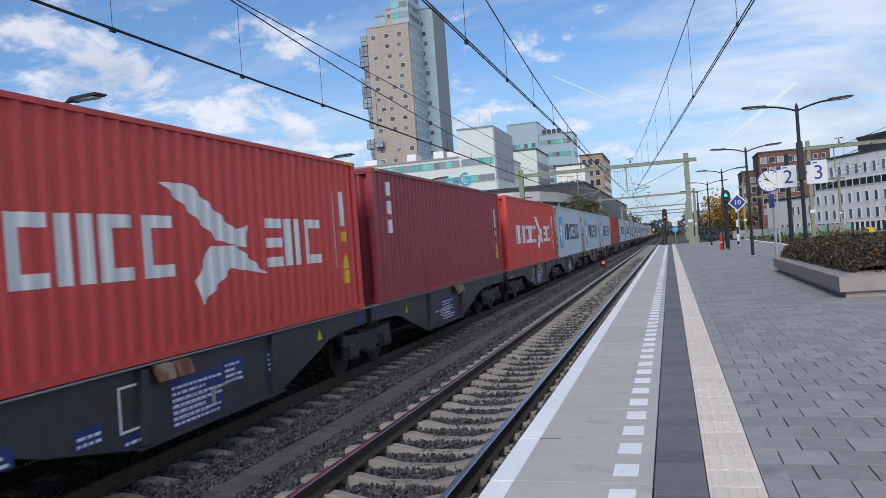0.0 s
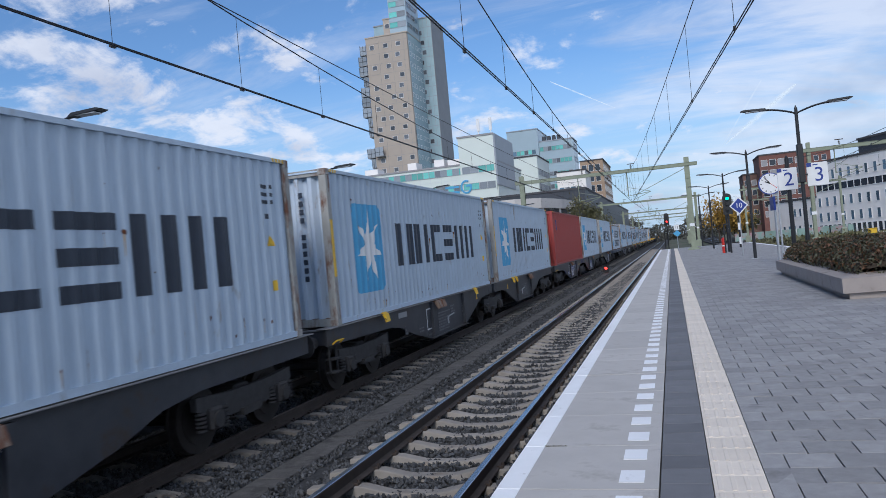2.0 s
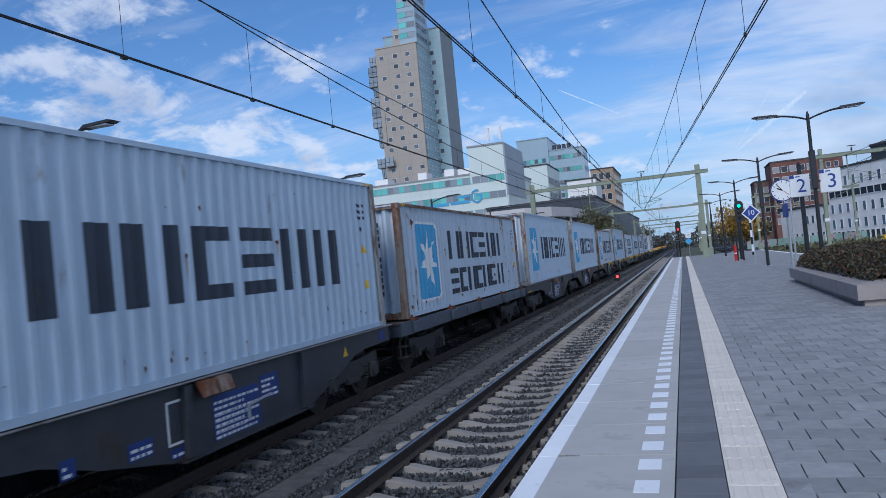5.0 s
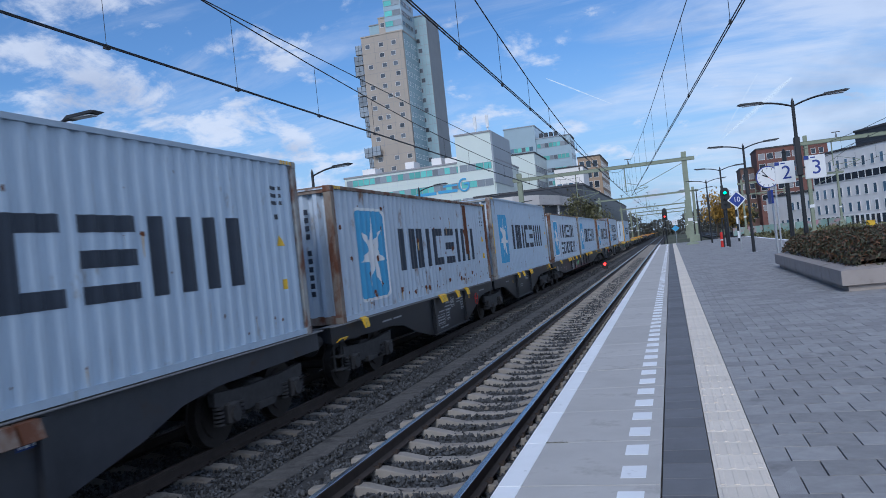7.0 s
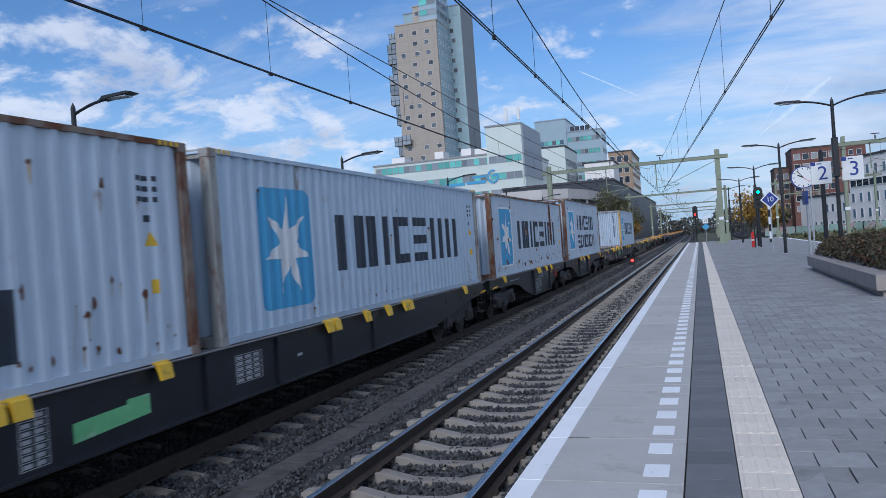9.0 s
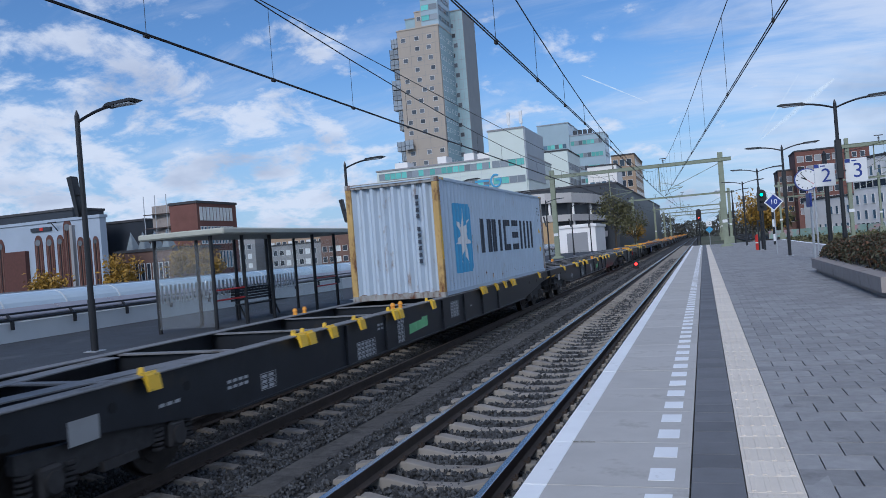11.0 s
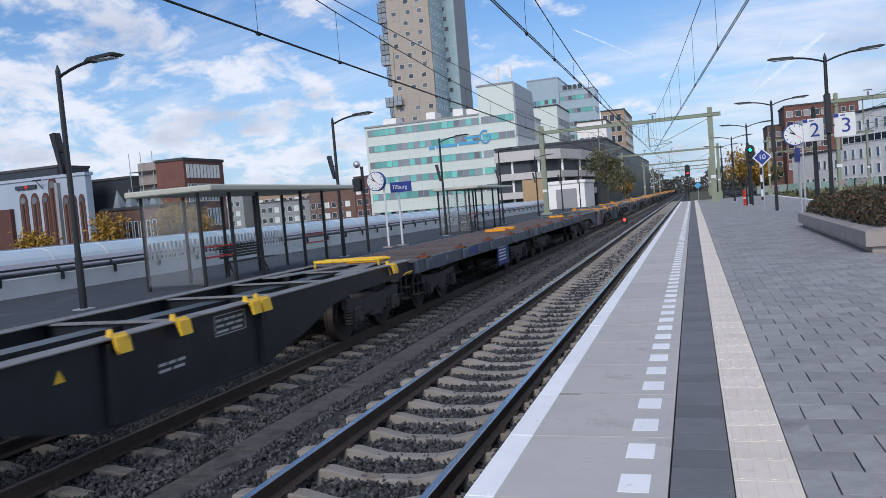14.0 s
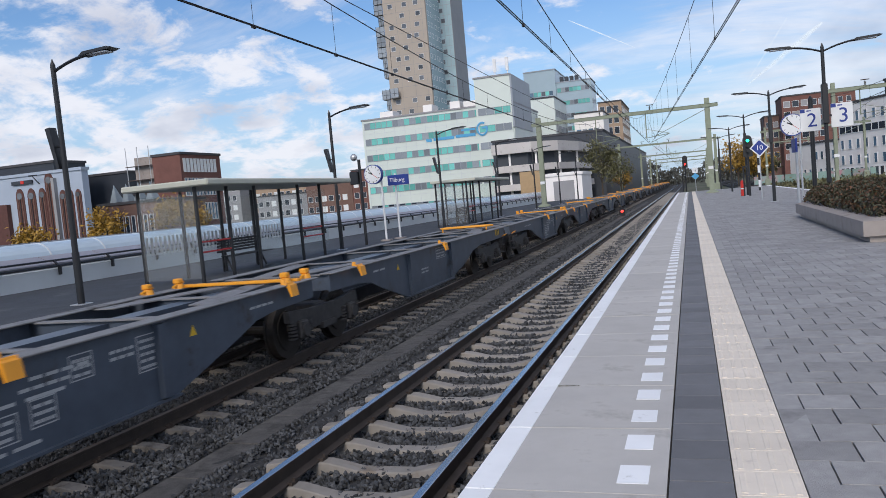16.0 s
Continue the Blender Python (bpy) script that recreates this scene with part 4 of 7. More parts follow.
    for k in range(many):
        low = rng.random() < 0.6
        a, z = rng.uniform(0.35, CL - 0.35), 0.22 + abs(rng.gauss(0, 0.12)) if low else rng.uniform(0.5, H - 0.35)
        r = rng.uniform(0.006, 0.2 ** 0.5) ** 2 * (0.24 if many > 60 else 0.12) + 0.006
        spots.append([(a + r * rng.uniform(0.5, 1.2) * math.cos(radians(40 * q)), z + 1.5 * r * rng.uniform(0.5, 1.2) * math.sin(radians(40 * q))) for q in range(9)])
        if rng.random() < 0.6:
            b, h = r * rng.uniform(0.2, 0.5), rng.uniform(0.08, 0.35)
            runs.append([(a - b, z), (a - b * 0.3, max(0.12, z - h)), (a + b * 0.3, max(0.12, z - h * 0.9)), (a + b, z)])
    tagged(part("rust_speckle", decal(spots, 0.0075), M["rust"] if many > 12 else M["black"], c, "brown rust spots" if many > 12 else "dark scuffs"), kind="stuff")
    tagged(part("rust_run", decal(runs, 0.007), M["rustorange"] if many > 12 else M["redb"], c, "thin rust runs"), kind="stuff")
    for a in (0.02, CL - 0.5):
        bm = B()
        for k in range(5):
            box(bm, w - 0.003, w + 0.002, a + 0.1 * k, a + 0.1 * k + 0.05, H - 0.062, H - 0.004)
        part("hazard_mark", bm, M["yellow"], c, "yellow warning marks")
    if kind == "hs":
        letter_bars(c, blocks(1.6, 6.3, ctr - 0.46, ctr + 0.3, (0.9, 0.9, 1.1, 0.8, 0.8, 0.85, 0.9), "uuulull"), M["white"], "white lettering bar")
        letter_bars(c, blocks(8.6, 10.45, ctr - 0.46, ctr + 0.3, (0.7, 0.8, 0.85), "sul"), M["white"], "white lettering bar")
        part("pennant", decal([[(6.15, ctr + 0.72), (6.75, ctr + 0.72), (7.75, ctr + 0.12), (7.3, ctr - 0.02)], [(7.1, ctr - 0.1), (7.75, ctr - 0.1), (8.55, ctr - 0.55), (7.6, ctr - 0.42), (6.85, ctr - 0.88), (6.75, ctr - 0.55)], [(7.75, ctr + 0.12), (8.15, ctr + 0.2), (8.0, ctr - 0.14), (7.3, ctr - 0.02)]], 0.004), M["white"], c, "plain white emblem shapes")
    if kind in ("hs", "plain_maroon"):
        part("marking", decal([rect(11.05, 11.17, ctr - 0.6, ctr + 0.85), rect(11.42, 11.54, ctr + 0.2, ctr + 0.85)], 0.004), M["white"], c)
        for sign in (rect(11.42, 11.58, ctr - 0.1, ctr + 0.08), [(11.38, ctr - 0.62), (11.66, ctr - 0.62), (11.52, ctr - 0.34)], rect(11.35, 11.72, 0.55, 0.8)):
            part("warning_label", decal([sign], 0.004), M["yellow"], c, "yellow warning label")
    if kind == "plain_maroon":
        part("marking", decal([rect(0.85, 1.05, ctr + 0.05 + 0.42 * k, ctr + 0.35 + 0.42 * k) for k in range(3)], 0.004), M["white"], c)
    if kind == "plain_red":
        part("marking", decal([rect(1.1, 1.4, H - 1.0, H - 0.45)], 0.004), M["panelblue"], c)
    return c


def make_bogie(parent, y, x=0.0):
    """A two-axle bogie: frames, wheelsets, springs and axle boxes. z of the rail head is the origin's."""
    bg = new("bogie")
    bg.parent = parent
    bg.location = (0, y, 0)
    for s in (-1, 1):
        bm = B()
        prism(bm, [(-1.25, 0.62), (-1.25, 0.8), (-0.45, 0.74), (0.45, 0.74), (1.25, 0.8), (1.25, 0.62), (0.5, 0.42), (-0.5, 0.42)], "x", s * 0.98, s * 1.08)
        for a in (-0.9, 0.9):
            box(bm, s * 0.96, s * 1.16, a - 0.14, a + 0.14, 0.32, 0.62, 0.03)
            disc(bm, (s * 1.17, a, 0.46), 0.11, "x", 0.04, 14)
            for b in (-0.26, 0.26):
                for k in range(5):
                    disc(bm, (s * 1.06, a + b, 0.36 + k * 0.055), 0.075, "z", 0.03, 12)
        box(bm, s * 1.0, s * 1.14, -0.25, 0.25, 0.36, 0.46)
        part("side_frame", bm, M["bogie"], bg)
    bm = B()
    box(bm, -0.98, 0.98, -0.2, 0.2, 0.5, 0.78, 0.03)
    part("bolster", bm, M["bogie"], bg)
    for a in (-0.9, 0.9):
        bm = B()
        for s in (-1, 1):
            disc(bm, (s * 0.76, a, 0.46), 0.46, "x", 0.13, 28)
            disc(bm, (s * 0.69, a, 0.46), 0.49, "x", 0.03, 28)
            disc(bm, (s * 0.83, a, 0.46), 0.33, "x", 0.03, 20)
        rod(bm, (-0.95, a, 0.46), (0.95, a, 0.46), 0.08, 10)
        part("wheelset", bm, M["wheel"], bg)
    return bg


def step_and_rail(parent, y, col, z):
    """A shunter's step and a bent grab rail at the wagon's end."""
    bm = B()
    for k in (0.42, 0.66):
        box(bm, 1.0, 1.2, y - 0.15, y + 0.15, k, k + 0.025)
    for s in (-1, 1):
        box(bm, 1.08, 1.11, y + s * 0.15 - 0.015, y + s * 0.15 + 0.015, 0.42, z - 0.02)
    part("step", bm, M["bogie"], parent)
    bm = B()
    p = [(1.18, y - 0.16, z - 0.28), (1.26, y - 0.16, z - 0.22), (1.26, y + 0.16, z - 0.22), (1.18, y + 0.16, z - 0.28)]
    for a, b in zip(p, p[1:]):
        rod(bm, a, b, 0.014, 6)
    part("grab_rail", bm, col, parent)


def flap(parent, y, z, col, n=2):
    """Twist-lock flaps that hang over the sill."""
    bm = B()
    for k in range(n):
        a = y + k * 0.27
        prism(bm, [(1.2, z + 0.05), (1.29, z + 0.02), (1.32, z - 0.15), (1.29, z - 0.16), (1.24, z - 0.02), (1.2, z)], "y", a, a + 0.2)
        rod(bm, (1.12, a + 0.1, z + 0.02), (1.12, a + 0.1, z + 0.1), 0.045, 8, 0.03)
        rod(bm, (1.22, a - 0.015, z + 0.035), (1.22, a + 0.215, z + 0.035), 0.022, 8)
    part("container_lock", bm, col, parent)


def buffers(parent, y, s, z=1.0):
    for x in (-0.87, 0.87):
        bm = B()
        rod(bm, (x, y, z), (x, y + s * 0.36, z), 0.11, 12)
        disc(bm, (x, y + s * 0.38, z), 0.22, "y", 0.04, 18)
        part("buffer", bm, M["bogie"], parent)
    bm = B()
    rod(bm, (0, y, z - 0.05), (0, y + s * 0.42, z - 0.12), 0.05, 8)
    part("coupling", bm, M["bogie"], parent)


def make_section(kind, L, front_bogie, rear_bogie, flip=False, worn=False):
    """A fish-bellied container section, origin at its near end on the rail head, deck 1.25 m above."""
    col = M["wagongrey"] if kind == "grey" else M["wagonblack"] if kind == "yellow" else M["wagon"]
    acc = {"blue": M["wagon"], "yellow": M["yellow"], "grey": M["orange"]}[kind]
    lab = {"blue": "dark grey fish-bellied container wagon with blue data panels", "yellow": "black fish-bellied container wagon with yellow container locks", "grey": "slate grey skeleton container wagon with orange locks"}[kind]
    if worn:
        lab = "worn dark grey fish-bellied container wagon with dirty yellow locks"
    wg = thing("container_wagon", lab, "freight wagon", "wagons of the train")
    zt = 1.225
    def u(f):
        return (1 - f if flip else f) * L
    a, b = sorted((u(0.46), u(0.72)))
    for s in (-1, 1):
        bm = B()
        low = [(0.995, 0.3), (0.9, 0.32), (0.86, 0.38), (0.82, 0.55), (0.72, 0.93), (0.46, 0.93), (0.36, 0.66), (0.3, 0.42), (0.24, 0.33), (0.005, 0.3)]
        prism(bm, [(u(0.005), zt), (u(0.995), zt)] + [(u(f), zt - d) for f, d in low], "x", s * 1.1, s * 1.14)
        bt = B()
        box(bt, s * 0.96, s * 1.24, 0.02, L - 0.02, zt + 0.002, zt + 0.024, 0.006)
        part("top_flange", bt, M["wagontop"], wg, "grey top flange with sky light in its colour")
        box(bm, s * 1.06, s * 1.2, a, b, zt - 0.95, zt - 0.92)
        for f in (0.47, 0.7):
            box(bm, s * 1.14, s * 1.22, u(f) - 0.07, u(f) + 0.07, zt - 0.9, zt - 0.03)
        part("side_sill", bm, col, wg)
    bm = B()
    for y in (0.06, 0.2 * L, 0.4 * L, 0.58 * L, 0.72 * L, 0.86 * L, L - 0.18):
        box(bm, -1.1, 1.1, y + 0.05, y + 0.08, zt - 0.28, zt - 0.02)
        bt = B()
        box(bt, -0.96, 0.96, y, y + 0.14, zt - 0.02, zt + 0.001)
        part("cross_plate", bt, M["wagontop"], wg)
    box(bm, -0.18, 0.18, 0.05, L - 0.05, zt - 0.3, zt - 0.05)
    part("cross_frame", bm, col, wg)
    for f0, f1, q0, q1 in ((0.02, 0.2, 0.3, 0.81), (0.8, 0.98, 0.81, 0.3)):
        for s in (-1, 1):
            bt = B()
            prism(bt, [(s * (q0 - 0.19), f0 * L), (s * (q0 + 0.19), f0 * L), (s * (q1 + 0.19), f1 * L), (s * (q1 - 0.19), f1 * L)], "z", zt - 0.012, zt + 0.004)
            part("cross_plate", bt, M["wagontop"], wg)
    if kind == "blue":
        panels = [(6.63, 7.75, -0.86, -0.28), (7.8, 8.3, -0.55, -0.2), (8.95, 9.25, -0.58, -0.22), (5.05, 5.45, -0.7, -0.5), (4.1, 4.3, -0.62, -0.42), (5.75, 6.15, -0.86, -0.74)] if not flip else [(5.05, 6.15, -0.85, -0.28), (4.35, 4.75, -0.6, -0.45), (6.6, 6.9, -0.3, -0.1)]
        for p0, p1, q0, q1 in panels:
            bm = B()
            box(bm, 1.141, 1.146, p0, p1, zt + q0, zt + q1)
            pan = part("data_panel", bm, M["wagon"] if worn else M["panelblue"], wg, "dark data panel" if worn else "blue data panel")
            bm = B()
            n = max(1, int((q1 - q0) / 0.075))
            tr = random.Random(int(p0 * 100))
            for k in range(n):
                y = p0 + 0.03
                while y < p1 - 0.1 - (0.3 * (p1 - p0) if k % 3 == 2 else 0):
                    e = min(p1 - 0.03, y + tr.uniform(0.03, 0.12))
                    box(bm, 1.1465, 1.149, y, e, zt + q0 + 0.02 + k * 0.075, zt + q0 + 0.055 + k * 0.075)
                    y = e + tr.uniform(0.015, 0.04)
            if p1 - p0 > 1.0:
                for k in range(4):
                    box(bm, 1.1465, 1.149, p0 + 0.03, p1 - 0.36, zt + q0 + 0.085 + 0.075 * k, zt + q0 + 0.09 + 0.075 * k)
            tagged(part("data_text", bm, M["fadedtext"] if worn else M["white"], pan), kind="stuff")
        if not flip:
            bm = B()
            for p0, p1, q0, q1 in ((5.72, 6.2, -0.2, -0.17), (5.72, 6.2, -0.7, -0.67), (5.72, 5.75, -0.67, -0.2), (6.17, 6.2, -0.67, -0.2)):
                box(bm, 1.141, 1.148, p0, p1, zt + q0, zt + q1)
            part("label_frame", bm, M["white"], wg)
        for p in ((6.25, 6.6) if not flip else (6.2, 6.5)):
            bm = B()
            prism(bm, [(1.16, zt), (1.3, zt - 0.02), (1.36, zt - 0.2), (1.3, zt - 0.22), (1.2, zt - 0.06)], "y", p, p + 0.26)
            part("latch", bm, M["rustheavy"], wg, "rusty folding latch")
        bm = B()
        rod(bm, (1.15, u(0.6) - 0.3, zt - 0.55), (1.15, u(0.6) + 0.3, zt - 0.5), 0.02, 6)
        rod(bm, (1.15, u(0.6) - 0.3, zt - 0.55), (1.15, u(0.6) - 0.3, zt - 0.72), 0.03, 6)
        part("brake_lever", bm, M["galv"], wg)
        bm = B()
        box(bm, 1.141, 1.146, u(0.965) - 0.16, u(0.965) + 0.16, zt - 0.26, zt - 0.06)
        part("end_panel", bm, M["wagon"] if worn else M["panelblue"], wg)
        if worn:
            for y in ((2.75, 3.35) if flip else (2.6, 10.2)):
                flap(wg, y, zt, M["yellow"], 1)
            bm = B()
            box(bm, 1.141, 1.146, 3.75, 4.3, zt - 0.2, zt - 0.08)
            part("label_plate", bm, M["dusty"], wg)
        bm = B()
        prism(bm, [(u(0.83) - 0.1, zt - 0.34), (u(0.83) + 0.1, zt - 0.34), (u(0.83), zt - 0.16)], "x", 1.141, 1.146)
        part("warning_label", bm, M["yellow"], wg)
    else:
        for f, n in ((0.1, 1), (0.5, 2), (0.62, 1), (0.7, 1)) if kind == "yellow" else ((0.53, 1), (0.92, 1)):
            flap(wg, u(f), zt, acc, n)
        texts = [(0.56, 0.62, -0.24, 1), (0.51, 0.6, -0.42, 1), (0.55, 0.6, -0.33, 1), (0.5, 0.545, -0.72, 3), (0.56, 0.58, -0.66, 3), (0.6, 0.62, -0.35, 3), (0.51, 0.57, -0.84, 1), (0.64, 0.67, -0.3, 2), (0.675, 0.695, -0.5, 5), (0.85, 0.9, -0.2, 1), (0.2, 0.3, -0.2, 1)] if not flip else [(0.5, 0.55, -0.3, 3), (0.6, 0.64, -0.55, 2), (0.8, 0.85, -0.2, 1)]
        for f0, f1, q, n in texts:
            bm = B()
            y0, y1 = sorted((u(f0), u(f1)))
            for k in range(n):
                m = 2 + (k + int(f0 * 40)) % 4
                for j in range(m):
                    d = (y1 - y0) / m
                    box(bm, 1.141, 1.144, y0 + j * d, y0 + (j + 0.8) * d, zt + q + k * 0.075, zt + q + k * 0.075 + 0.034)
            if n > 2:
                top = zt + q + n * 0.075
                for e in ((y0 - 0.04, y1 + 0.02, zt + q - 0.035, zt + q - 0.023), (y0 - 0.04, y1 + 0.02, top, top + 0.012), (y0 - 0.04, y0 - 0.028, zt + q - 0.023, top), (y1 + 0.008, y1 + 0.02, zt + q - 0.023, top)):
                    box(bm, 1.141, 1.144, *e)
            tagged(part("data_text", bm, M["dusty"], wg), kind="stuff")
        bm = B()
        for k in range(24):
            w0, w1 = radians(15 * k), radians(15 * k + 15)
            cy = u(0.8)
            rod(bm, (1.2, cy + 0.17 * math.cos(w0), zt - 0.38 + 0.17 * math.sin(w0)), (1.2, cy + 0.17 * math.cos(w1), zt - 0.38 + 0.17 * math.sin(w1)), 0.014, 5)
        rod(bm, (1.2, u(0.8) - 0.17, zt - 0.38), (1.2, u(0.8) + 0.17, zt - 0.38), 0.012, 5)
        rod(bm, (1.12, u(0.8), zt - 0.38), (1.22, u(0.8), zt - 0.38), 0.02, 6)
        if kind == "yellow" and not flip:
            part("brake_wheel", bm, M["redrail"], wg, "red brake hand wheel")
        else:
            bm.free()
        bm = B()
        prism(bm, [(u(0.75) - 0.07, zt - 0.3), (u(0.75) + 0.07, zt - 0.3), (u(0.75), zt - 0.17)], "x", 1.141, 1.146)
        part("warning_label", bm, M["yellow"], wg)
    if front_bogie is not None:
        make_bogie(wg, front_bogie)
        step_and_rail(wg, 0.35, acc if kind != "blue" else M["yellow"], zt)
        buffers(wg, 0.05, -1)
    if rear_bogie is not None:
        make_bogie(wg, rear_bogie)
    if kind == "grey" and not flip:
        bm = B()
        box(bm, -1.15, 1.15, L - 0.55, L - 0.42, zt + 0.02, zt + 0.07, 0.01)
        part("locking_beam", bm, acc, wg, "orange locking beam across the deck")
        for x, y in ((-1.1, L - 1.3), (-1.05, L - 0.6), (1.0, L - 0.65), (1.05, L - 0.1)):
            bm = B()
            rod(bm, (x, y, zt + 0.02), (x, y, zt + 0.1), 0.09, 10, 0.07)
            box(bm, x - 0.08, x + 0.05, y - 0.07, y + 0.06, zt + 0.1, zt + 0.19, 0.02)
            rod(bm, (x, y - 0.16, zt + 0.06), (x, y + 0.1, zt + 0.12), 0.025, 6)
            part("container_lock", bm, acc, wg, "orange container lock")
    if kind == "yellow" and not flip:
        for x in (-0.5, 0.25):
            bm = B()
            box(bm, x, x + 0.5, L - 1.5, L - 0.6, zt + 0.02, zt + 0.12, 0.02)
            part("wheel_chock", bm, M["orange"], wg, "bright orange box on the deck")
    if kind != "blue" and rear_bogie is not None and rear_bogie < L - 1:
        bm = B()
        loop = [(-0.75, L - 0.8), (0.75, L - 0.8), (0.9, L - 0.55), (0.75, L - 0.3), (-0.75, L - 0.3), (-0.9, L - 0.55)]
        for p, q in zip(loop, loop[1:] + loop[:1]):
            rod(bm, (*p, zt + 0.12), (*q, zt + 0.12), 0.03, 8)
        for x in (-0.75, 0.75):
            rod(bm, (x, L - 0.8, zt), (x, L - 0.8, zt + 0.12), 0.025, 6)
        part("locking_loop", bm, acc, wg, "bright bent locking loop")
        for k in range(6):
            bm = B()
            prism(bm, [(L - 1.25 + 0.09 * k, zt - 0.02), (L - 1.16 + 0.09 * k, zt - 0.02), (L - 1.1 + 0.09 * k, zt - 0.2), (L - 1.19 + 0.09 * k, zt - 0.2)], "x", 1.142, 1.15)
            part("hazard_stripe", bm, M["black"] if k % 2 else M["yellow"], wg)
        step_and_rail(wg, L - 0.35, acc, zt)
        buffers(wg, L - 0.05, 1)
    return wg


def make_long(L, flaps, green, texts, locks):
    """A straight black wagon for two boxes, with yellow flaps."""
    wg = thing("container_wagon", "long straight black container wagon with yellow container locks", "freight wagon", "wagons of the train")
    zt, col = 1.225, M["wagonblack"]
    for s in (-1, 1):
        bm = B()
        prism(bm, [(0.05, zt), (L - 0.05, zt), (L - 0.05, zt - 0.3), (L - 1.2, zt - 0.36), (L - 4.2, zt - 0.72), (4.2, zt - 0.72), (1.2, zt - 0.36), (0.05, zt - 0.3)], "x", s * 1.12, s * 1.16)
        bt = B()
        box(bt, s * 1.0, s * 1.24, 0.02, L - 0.02, zt + 0.002, zt + 0.024, 0.006)
        part("top_flange", bt, M["wagontop"], wg, "grey top flange with sky light in its colour")
        box(bm, s * 1.04, s * 1.22, 4.2, L - 4.2, zt - 0.735, zt - 0.71)
        for k in (0, 1, 3, 4, 5, 6):
            y = 0.3 * L + k * 0.066 * L
            box(bm, s * 1.16, s * 1.21, y - 0.06, y + 0.06, zt - 0.71, zt - 0.03)
        part("side_sill", bm, col, wg)
    bm = B()
    for k in range(12):
        y = 0.06 + k * (L - 0.3) / 11
        box(bm, -1.12, 1.12, y + 0.06, y + 0.09, zt - 0.3, zt - 0.02)
        bt = B()
        box(bt, -1.0, 1.0, y, y + 0.15, zt - 0.02, zt + 0.001)
        part("cross_plate", bt, M["wagontop"], wg)
    box(bm, -0.16, 0.16, 0.06, L - 0.06, zt - 0.42, zt - 0.29)
    part("cross_frame", bm, col, wg)
    for f, q0, q1 in ((0.16, 0.32, 0.85), (L - 4.4, 0.85, 0.32)):
        for s in (-1, 1):
            bt = B()
            prism(bt, [(s * (q0 - 0.16), f), (s * (q0 + 0.16), f), (s * (q1 + 0.16), f + 4.2), (s * (q1 - 0.16), f + 4.2)], "z", zt - 0.012, zt + 0.004)
            part("cross_plate", bt, M["wagontop"], wg)
    for y, n in flaps:
        flap(wg, y, zt, M["yellow"], n)
    bm = B()
    prism(bm, [(green, zt - 0.56), (green + 1.1, zt - 0.5), (green + 1.1, zt - 0.28), (green + 0.75, zt - 0.28), (green + 0.75, zt - 0.33), (green, zt - 0.36)], "x", 1.161, 1.166)
    part("green_panel", bm, M["green"], wg, "bright green panel")
    bm = B()
    for y0, w, q, n, m in texts:
        bm2 = B()
        for k in range(n):
            for j in range(m):
                box(bm2, 1.161, 1.164, y0 + j * w / m, y0 + (j + 0.7) * w / m, zt + q + k * 0.075, zt + q + k * 0.075 + 0.04)
        if n > 2:
            for k in range(n + 1):
                box(bm2, 1.161, 1.163, y0 - 0.03, y0 + w + 0.01, zt + q - 0.02 + k * 0.075, zt + q - 0.012 + k * 0.075)
            for y in (y0 - 0.03, y0 + w * 0.55, y0 + w):
                box(bm2, 1.161, 1.1625, y, y + 0.012, zt + q - 0.02, zt + q - 0.02 + n * 0.075)
        tagged(part("data_text", bm2, M["dusty"], wg), kind="stuff")
    box(bm, 1.161, 1.165, 1.6, 2.0, zt - 0.5, zt - 0.25)
    part("grey_plate", bm, M["galv"], wg)
    # flat black discs paint the dark inside round sill holes
    for y in (0.9, 2.2, 3.4, L - 3.4, L - 2.2, L - 0.9):
        bm = B()
        disc(bm, (1.162, y, zt - 0.24), 0.06, "x", 0.006, 14)
        part("sill_hole", bm, M["black"], wg, "black disc painted for the dark of a sill hole")
    for y in locks:
        for s in (-1.12, 1.12):
            bm = B()
            rod(bm, (s, y, zt + 0.02), (s, y, zt + 0.1), 0.05, 8, 0.04)
            rod(bm, (s, y, zt + 0.1), (s, y, zt + 0.16), 0.06, 8, 0.03)
            part("deck_lock", bm, M["orange"], wg, "orange lock on the deck")
    make_bogie(wg, 2.3), make_bogie(wg, L - 2.3)
    buffers(wg, 0.05, -1), buffers(wg, L - 0.05, 1)
    step_and_rail(wg, 0.3, M["yellow"], zt), step_and_rail(wg, L - 0.3, M["yellow"], zt)
    return wg


